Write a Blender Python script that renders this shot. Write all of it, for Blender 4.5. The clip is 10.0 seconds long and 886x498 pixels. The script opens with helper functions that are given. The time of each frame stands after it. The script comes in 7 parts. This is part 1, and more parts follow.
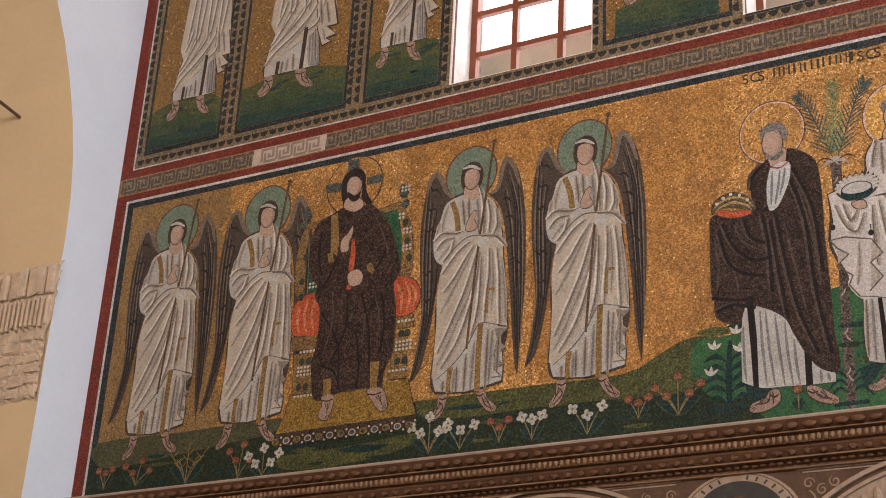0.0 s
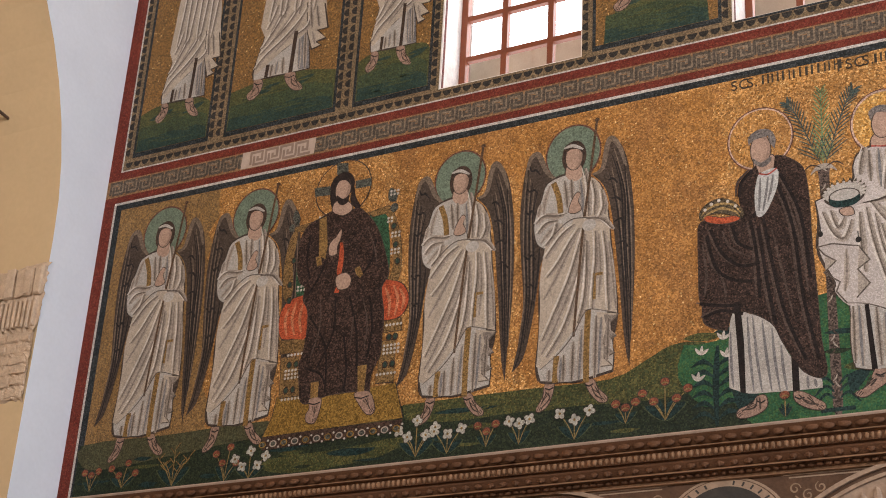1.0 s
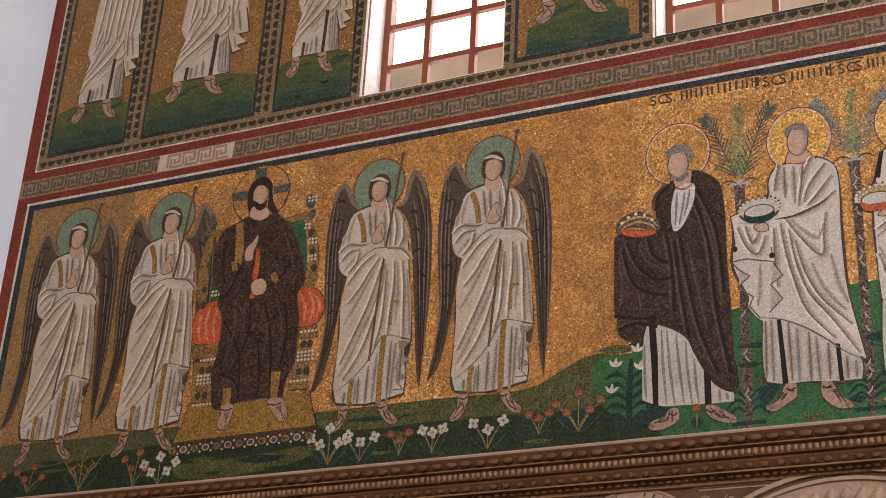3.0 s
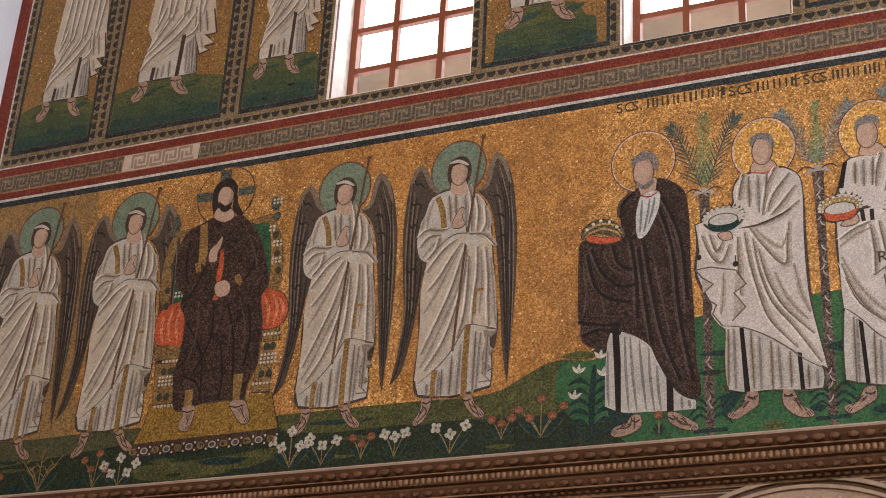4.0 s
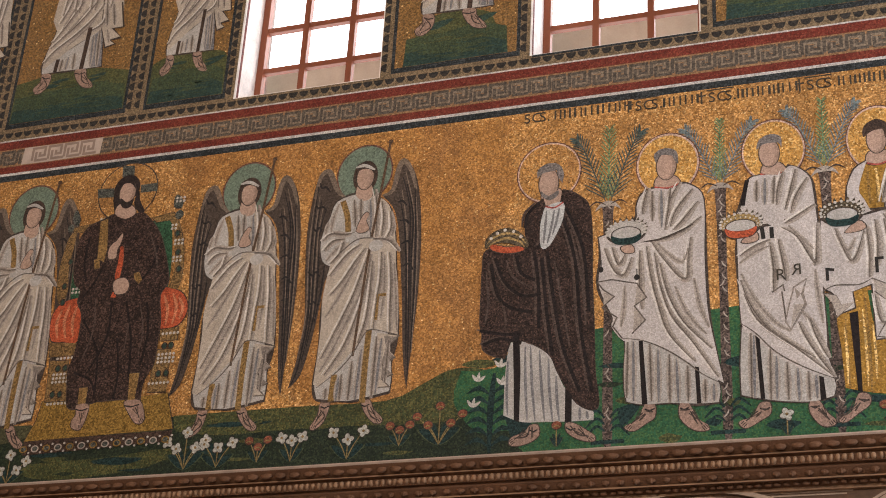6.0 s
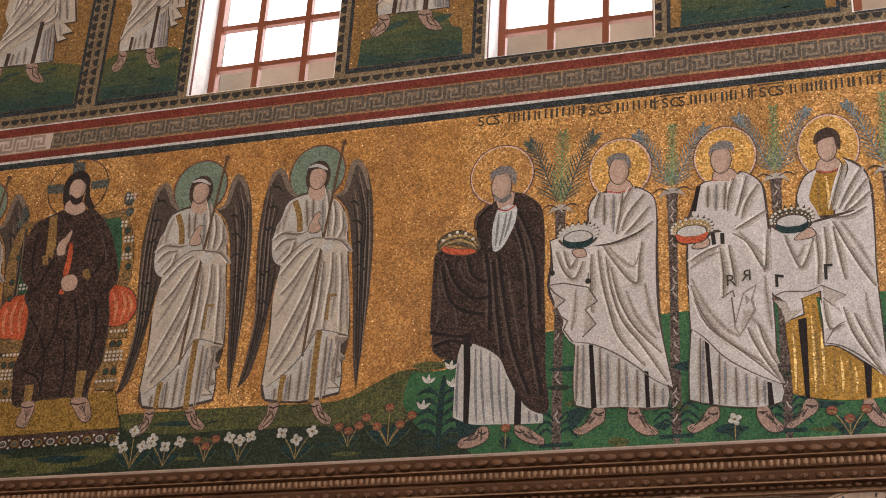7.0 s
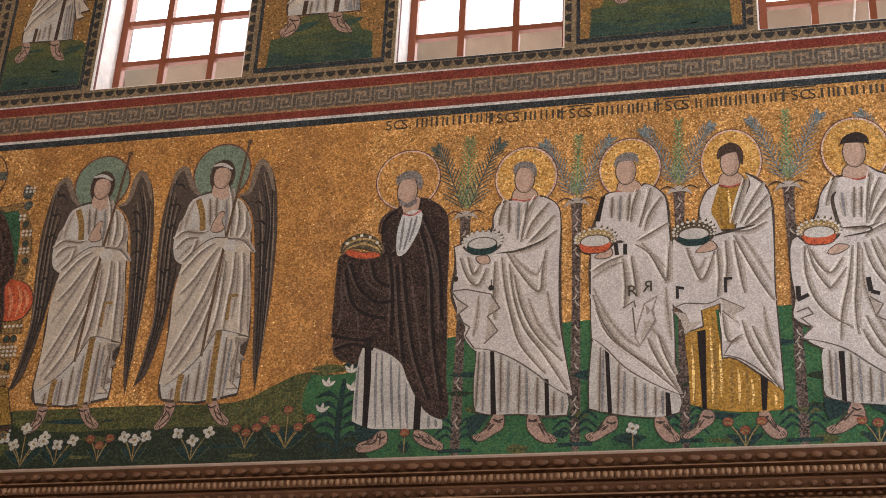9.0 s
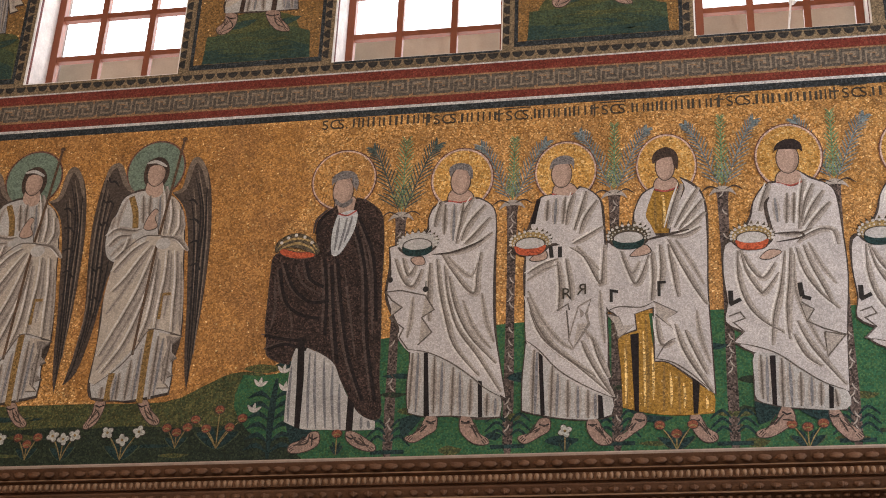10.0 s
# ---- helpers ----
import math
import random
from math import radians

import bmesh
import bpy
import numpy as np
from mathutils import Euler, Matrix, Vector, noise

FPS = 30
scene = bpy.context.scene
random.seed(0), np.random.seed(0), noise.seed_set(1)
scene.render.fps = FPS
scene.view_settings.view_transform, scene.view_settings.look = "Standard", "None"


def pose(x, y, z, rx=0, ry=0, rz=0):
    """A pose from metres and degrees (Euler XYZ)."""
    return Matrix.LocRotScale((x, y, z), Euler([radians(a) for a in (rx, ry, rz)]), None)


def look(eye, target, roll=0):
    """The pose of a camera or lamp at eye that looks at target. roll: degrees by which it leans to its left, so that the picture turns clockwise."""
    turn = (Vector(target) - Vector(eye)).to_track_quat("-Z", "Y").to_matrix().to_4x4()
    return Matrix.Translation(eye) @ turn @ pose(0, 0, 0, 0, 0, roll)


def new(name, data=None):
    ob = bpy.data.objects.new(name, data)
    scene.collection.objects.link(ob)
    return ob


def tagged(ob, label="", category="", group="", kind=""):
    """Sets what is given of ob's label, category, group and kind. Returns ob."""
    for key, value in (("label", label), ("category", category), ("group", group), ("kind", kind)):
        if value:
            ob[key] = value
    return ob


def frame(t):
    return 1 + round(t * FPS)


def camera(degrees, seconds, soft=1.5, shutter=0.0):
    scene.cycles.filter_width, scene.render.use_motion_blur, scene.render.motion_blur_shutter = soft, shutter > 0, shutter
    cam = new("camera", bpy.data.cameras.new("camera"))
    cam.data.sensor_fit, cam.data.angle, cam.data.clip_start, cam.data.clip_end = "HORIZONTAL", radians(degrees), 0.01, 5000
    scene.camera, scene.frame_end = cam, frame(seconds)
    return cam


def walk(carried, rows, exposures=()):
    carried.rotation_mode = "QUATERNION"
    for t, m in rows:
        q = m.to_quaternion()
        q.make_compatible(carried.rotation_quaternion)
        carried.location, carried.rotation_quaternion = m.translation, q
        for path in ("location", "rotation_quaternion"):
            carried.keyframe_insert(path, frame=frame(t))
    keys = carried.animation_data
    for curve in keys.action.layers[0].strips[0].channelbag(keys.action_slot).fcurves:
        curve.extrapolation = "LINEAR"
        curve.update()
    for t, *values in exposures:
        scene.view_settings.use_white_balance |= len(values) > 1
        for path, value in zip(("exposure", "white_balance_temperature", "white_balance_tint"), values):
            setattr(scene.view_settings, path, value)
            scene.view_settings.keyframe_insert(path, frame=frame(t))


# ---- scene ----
cam = camera(32.6, 10.0, 1.0)
PATH = [
    (0, (9.266, -9.984, 1.621), (8.364, -8.409, 2.459), 3.1),
    (0.5, (9.27, -9.967, 1.595), (8.372, -8.392, 2.44), 3.3),
    (1, (9.251, -9.993, 1.592), (8.366, -8.412, 2.44), 3.3),
    (1.5, (9.256, -9.982, 1.583), (8.393, -8.392, 2.435), 3.2),
    (2, (9.234, -9.977, 1.577), (8.395, -8.377, 2.435), 3.2),
    (2.5, (9.233, -9.951, 1.569), (8.425, -8.339, 2.434), 3.1),
    (4, (9.22, -9.934, 1.546), (8.48, -8.298, 2.427), 3.3),
    (4.5, (9.205, -9.928, 1.552), (8.5, -8.278, 2.435), 3.2),
    (5, (9.221, -9.915, 1.55), (8.541, -8.257, 2.437), 3.4),
    (5.5, (9.202, -9.92, 1.554), (8.552, -8.252, 2.445), 3.4),
    (7, (9.193, -9.883, 1.539), (8.635, -8.189, 2.443), 3.3),
    (7.5, (9.182, -9.883, 1.534), (8.651, -8.183, 2.444), 3.4),
    (8, (9.204, -9.865, 1.535), (8.7, -8.159, 2.45), 3.5),
    (8.5, (9.175, -9.858, 1.524), (8.715, -8.143, 2.444), 3.1),
    (9, (9.175, -9.828, 1.502), (8.741, -8.108, 2.427), 3.1),
    (9.5, (9.181, -9.814, 1.495), (8.789, -8.087, 2.424), 2.9),
    (10, (9.198, -9.786, 1.497), (8.843, -8.053, 2.43), 2.6),
]
walk(cam, [(t, look(eye, target, roll)) for t, eye, target, roll in PATH], [(0.0, 0.12), (5.0, 0.05), (8.3, 0.02), (10.0, -0.2)])



# ---- light ----
world = bpy.data.worlds.new("sky")
scene.world = world
world.use_nodes = True
wn = world.node_tree
sky = wn.nodes.new("ShaderNodeTexSky")
sky.sky_type, sky.sun_disc = "NISHITA", False
sky.sun_elevation, sky.sun_rotation = radians(50), radians(20)
wn.nodes["Background"].inputs["Strength"].default_value = 0.12
wn.links.new(sky.outputs[0], wn.nodes["Background"].inputs["Color"])


def window_light(x, y, z, w, h, power, face, rgb):
    lamp = bpy.data.lights.new("window_light", "AREA")
    lamp.shape, lamp.size, lamp.size_y, lamp.energy, lamp.color = "RECTANGLE", w, h, power, rgb
    ob = new("window_light", lamp)
    ob.matrix_world = pose(x, y, z, *face)
    return ob


NORTH_WINDOWS = [0.9, 3.8, 6.7, 9.6, 12.5]
for wx in NORTH_WINDOWS:
    window_light(wx, -14.35, 9.9, 1.3, 2.5, 330 if wx < 5 else 245, (90, 0, 0), (1.0, 0.93, 0.86))
X0, X1, TOP = -0.15, 16.0, 12.4
SOUTH_WINDOWS = [(3.52, 4.89), (6.20, 7.60), (9.11, 10.45), (11.9, 13.3)]
for a, b in SOUTH_WINDOWS:
    window_light((a + b) / 2, 0.42, 9.9, b - a - 0.1, 2.3, 40, (-90, 0, 0), (0.93, 0.96, 1.0))
# No window here: lamp added to brighten the buff arch jamb.
window_light(-1.7, -13.3, 8.0, 1.8, 3.0, 330, (90, 0, 0), (1.0, 0.92, 0.82))
# Unseen cool lamp added to lift the white end wall.
window_light(X1 - 0.02, -3.2, 7.0, 2.4, 2.8, 860, (0, 90, 0), (0.74, 0.85, 1.0))


# ---- materials ----
def graph(name):
    m = bpy.data.materials.new(name)
    m.use_nodes = True
    t = m.node_tree
    return m, t, t.nodes["Principled BSDF"]


def node(t, kind, ins=None, operation="", data_type="", blend_type="", feature=""):
    n = t.nodes.new(kind)
    if operation:
        n.operation = operation
    if data_type:
        n.data_type = data_type
    if blend_type:
        n.blend_type = blend_type
    if feature:
        n.feature = feature
    for k, v in (ins or {}).items():
        if hasattr(v, "is_linked"):
            t.links.new(v, n.inputs[k])
        else:
            n.inputs[k].default_value = v
    return n


def scaled(t, colour, factor):
    return node(t, "ShaderNodeMix", {0: 1.0, 6: colour, 7: factor}, data_type="RGBA", blend_type="MULTIPLY").outputs[2]


def spread(t, value, low, high):
    return node(t, "ShaderNodeMapRange", {0: value, 3: low, 4: high}).outputs[0]


def tesserae(name, rgb, rough=0.5, metal=0.0, vary=0.5, glitter=0.12, stain=0.35, second=None, size=0.011, spark=0.0, patch=3.2, dull=None):
    """Glass and stone cubes set in plaster: each cube has its own tone and tilt."""
    m, t, b = graph(name)
    geo = node(t, "ShaderNodeNewGeometry")
    cells = node(t, "ShaderNodeTexVoronoi", {"Vector": geo.outputs["Position"], "Scale": 1 / size, "Randomness": 0.7})
    joints = node(t, "ShaderNodeTexVoronoi", {"Vector": geo.outputs["Position"], "Scale": 1 / size, "Randomness": 0.7}, feature="DISTANCE_TO_EDGE")
    patches = node(t, "ShaderNodeTexNoise", {"Vector": geo.outputs["Position"], "Scale": patch, "Detail": 7.0, "Roughness": 0.65})
    rnd = node(t, "ShaderNodeSeparateColor", {0: cells.outputs["Color"]})
    base = (*rgb, 1)
    if second:
        pick = node(t, "ShaderNodeMath", {0: rnd.outputs[1], 1: spread(t, patches.outputs[0], 1.05, 0.15)}, operation="GREATER_THAN")
        base = node(t, "ShaderNodeMix", {0: pick.outputs[0], 6: base, 7: (*second, 1)}, data_type="RGBA").outputs[2]
    if dull:
        worn = node(t, "ShaderNodeTexNoise", {"Vector": geo.outputs["Position"], "Scale": 0.9, "Detail": 9.0, "Roughness": 0.7, "Distortion": 0.6})
        worn = node(t, "ShaderNodeMapRange", {0: worn.outputs[0], 1: 0.46, 2: 0.68, 3: 0.0, 4: 0.68})
        mottle = node(t, "ShaderNodeTexNoise", {"Vector": geo.outputs["Position"], "Scale": 9.0, "Detail": 4.0, "Roughness": 0.75})
        mottle = node(t, "ShaderNodeMapRange", {0: mottle.outputs[0], 1: 0.5, 2: 0.7, 3: 0.0, 4: 0.7})
        worn = node(t, "ShaderNodeMath", {0: worn.outputs[0], 1: mottle.outputs[0]}, operation="MAXIMUM")
        base = node(t, "ShaderNodeMix", {0: worn.outputs[0], 6: base, 7: (*dull, 1)}, data_type="RGBA").outputs[2]
    # Sparkle painted in: a few cells get a pale gold base colour.
    if spark:
        few = node(t, "ShaderNodeMath", {0: rnd.outputs[2], 1: spread(t, patches.outputs[0], 1.0, 1.0 - 2 * spark)}, operation="GREATER_THAN")
        base = node(t, "ShaderNodeMix", {0: few.outputs[0], 6: base, 7: (0.6, 0.4, 0.18, 1)}, data_type="RGBA").outputs[2]
    tone = node(t, "ShaderNodeMath", {0: spread(t, rnd.outputs[0], 1 - vary, 1 + vary), 1: spread(t, patches.outputs[0], 1 - stain, 1 + stain)}, operation="MULTIPLY")
    grout = node(t, "ShaderNodeMapRange", {0: joints.outputs["Distance"], 1: 0.0, 2: 0.12, 3: 0.72, 4: 1.0})
    tone = node(t, "ShaderNodeMath", {0: tone.outputs[0], 1: grout.outputs[0]}, operation="MULTIPLY")
    t.links.new(scaled(t, base, tone.outputs[0]), b.inputs["Base Color"])
    off = node(t, "ShaderNodeVectorMath", {0: cells.outputs["Color"], 1: (0.5, 0.5, 0.5)}, operation="SUBTRACT")
    off = node(t, "ShaderNodeVectorMath", {0: off.outputs[0], "Scale": glitter}, operation="SCALE")
    tilt = node(t, "ShaderNodeVectorMath", {0: geo.outputs["Normal"], 1: off.outputs[0]}, operation="ADD")
    tilt = node(t, "ShaderNodeVectorMath", {0: tilt.outputs[0]}, operation="NORMALIZE")
    bump = node(t, "ShaderNodeBump", {"Strength": 0.35, "Distance": 0.004, "Height": joints.outputs["Distance"], "Normal": tilt.outputs[0]})
    t.links.new(bump.outputs[0], b.inputs["Normal"])
    b.inputs["Metallic"].default_value = metal
    b.inputs["Specular IOR Level"].default_value = 0.12
    t.links.new(spread(t, rnd.outputs[2], rough - 0.12, rough + 0.12), b.inputs["Roughness"])
    return m


def surface(name, rgb, rough=0.8, scale=6.0, vary=0.15, bump=0.2, metal=0.0, grain=60.0, spec=0.3):
    """Plaster, stone, timber: stains at one scale, grain at another."""
    m, t, b = graph(name)
    geo = node(t, "ShaderNodeNewGeometry")
    big = node(t, "ShaderNodeTexNoise", {"Vector": geo.outputs["Position"], "Scale": scale, "Detail": 5.0, "Roughness": 0.6})
    fine = node(t, "ShaderNodeTexNoise", {"Vector": geo.outputs["Position"], "Scale": grain, "Detail": 3.0})
    tone = node(t, "ShaderNodeMath", {0: spread(t, big.outputs[0], 1 - 2 * vary, 1 + 2 * vary), 1: spread(t, fine.outputs[0], 1 - vary, 1 + vary)}, operation="MULTIPLY")
    t.links.new(scaled(t, (*rgb, 1), tone.outputs[0]), b.inputs["Base Color"])
    bp = node(t, "ShaderNodeBump", {"Strength": bump, "Distance": 0.01, "Height": fine.outputs[0]})
    t.links.new(bp.outputs[0], b.inputs["Normal"])
    b.inputs["Roughness"].default_value, b.inputs["Metallic"].default_value = rough, metal
    b.inputs["Specular IOR Level"].default_value = spec
    return m


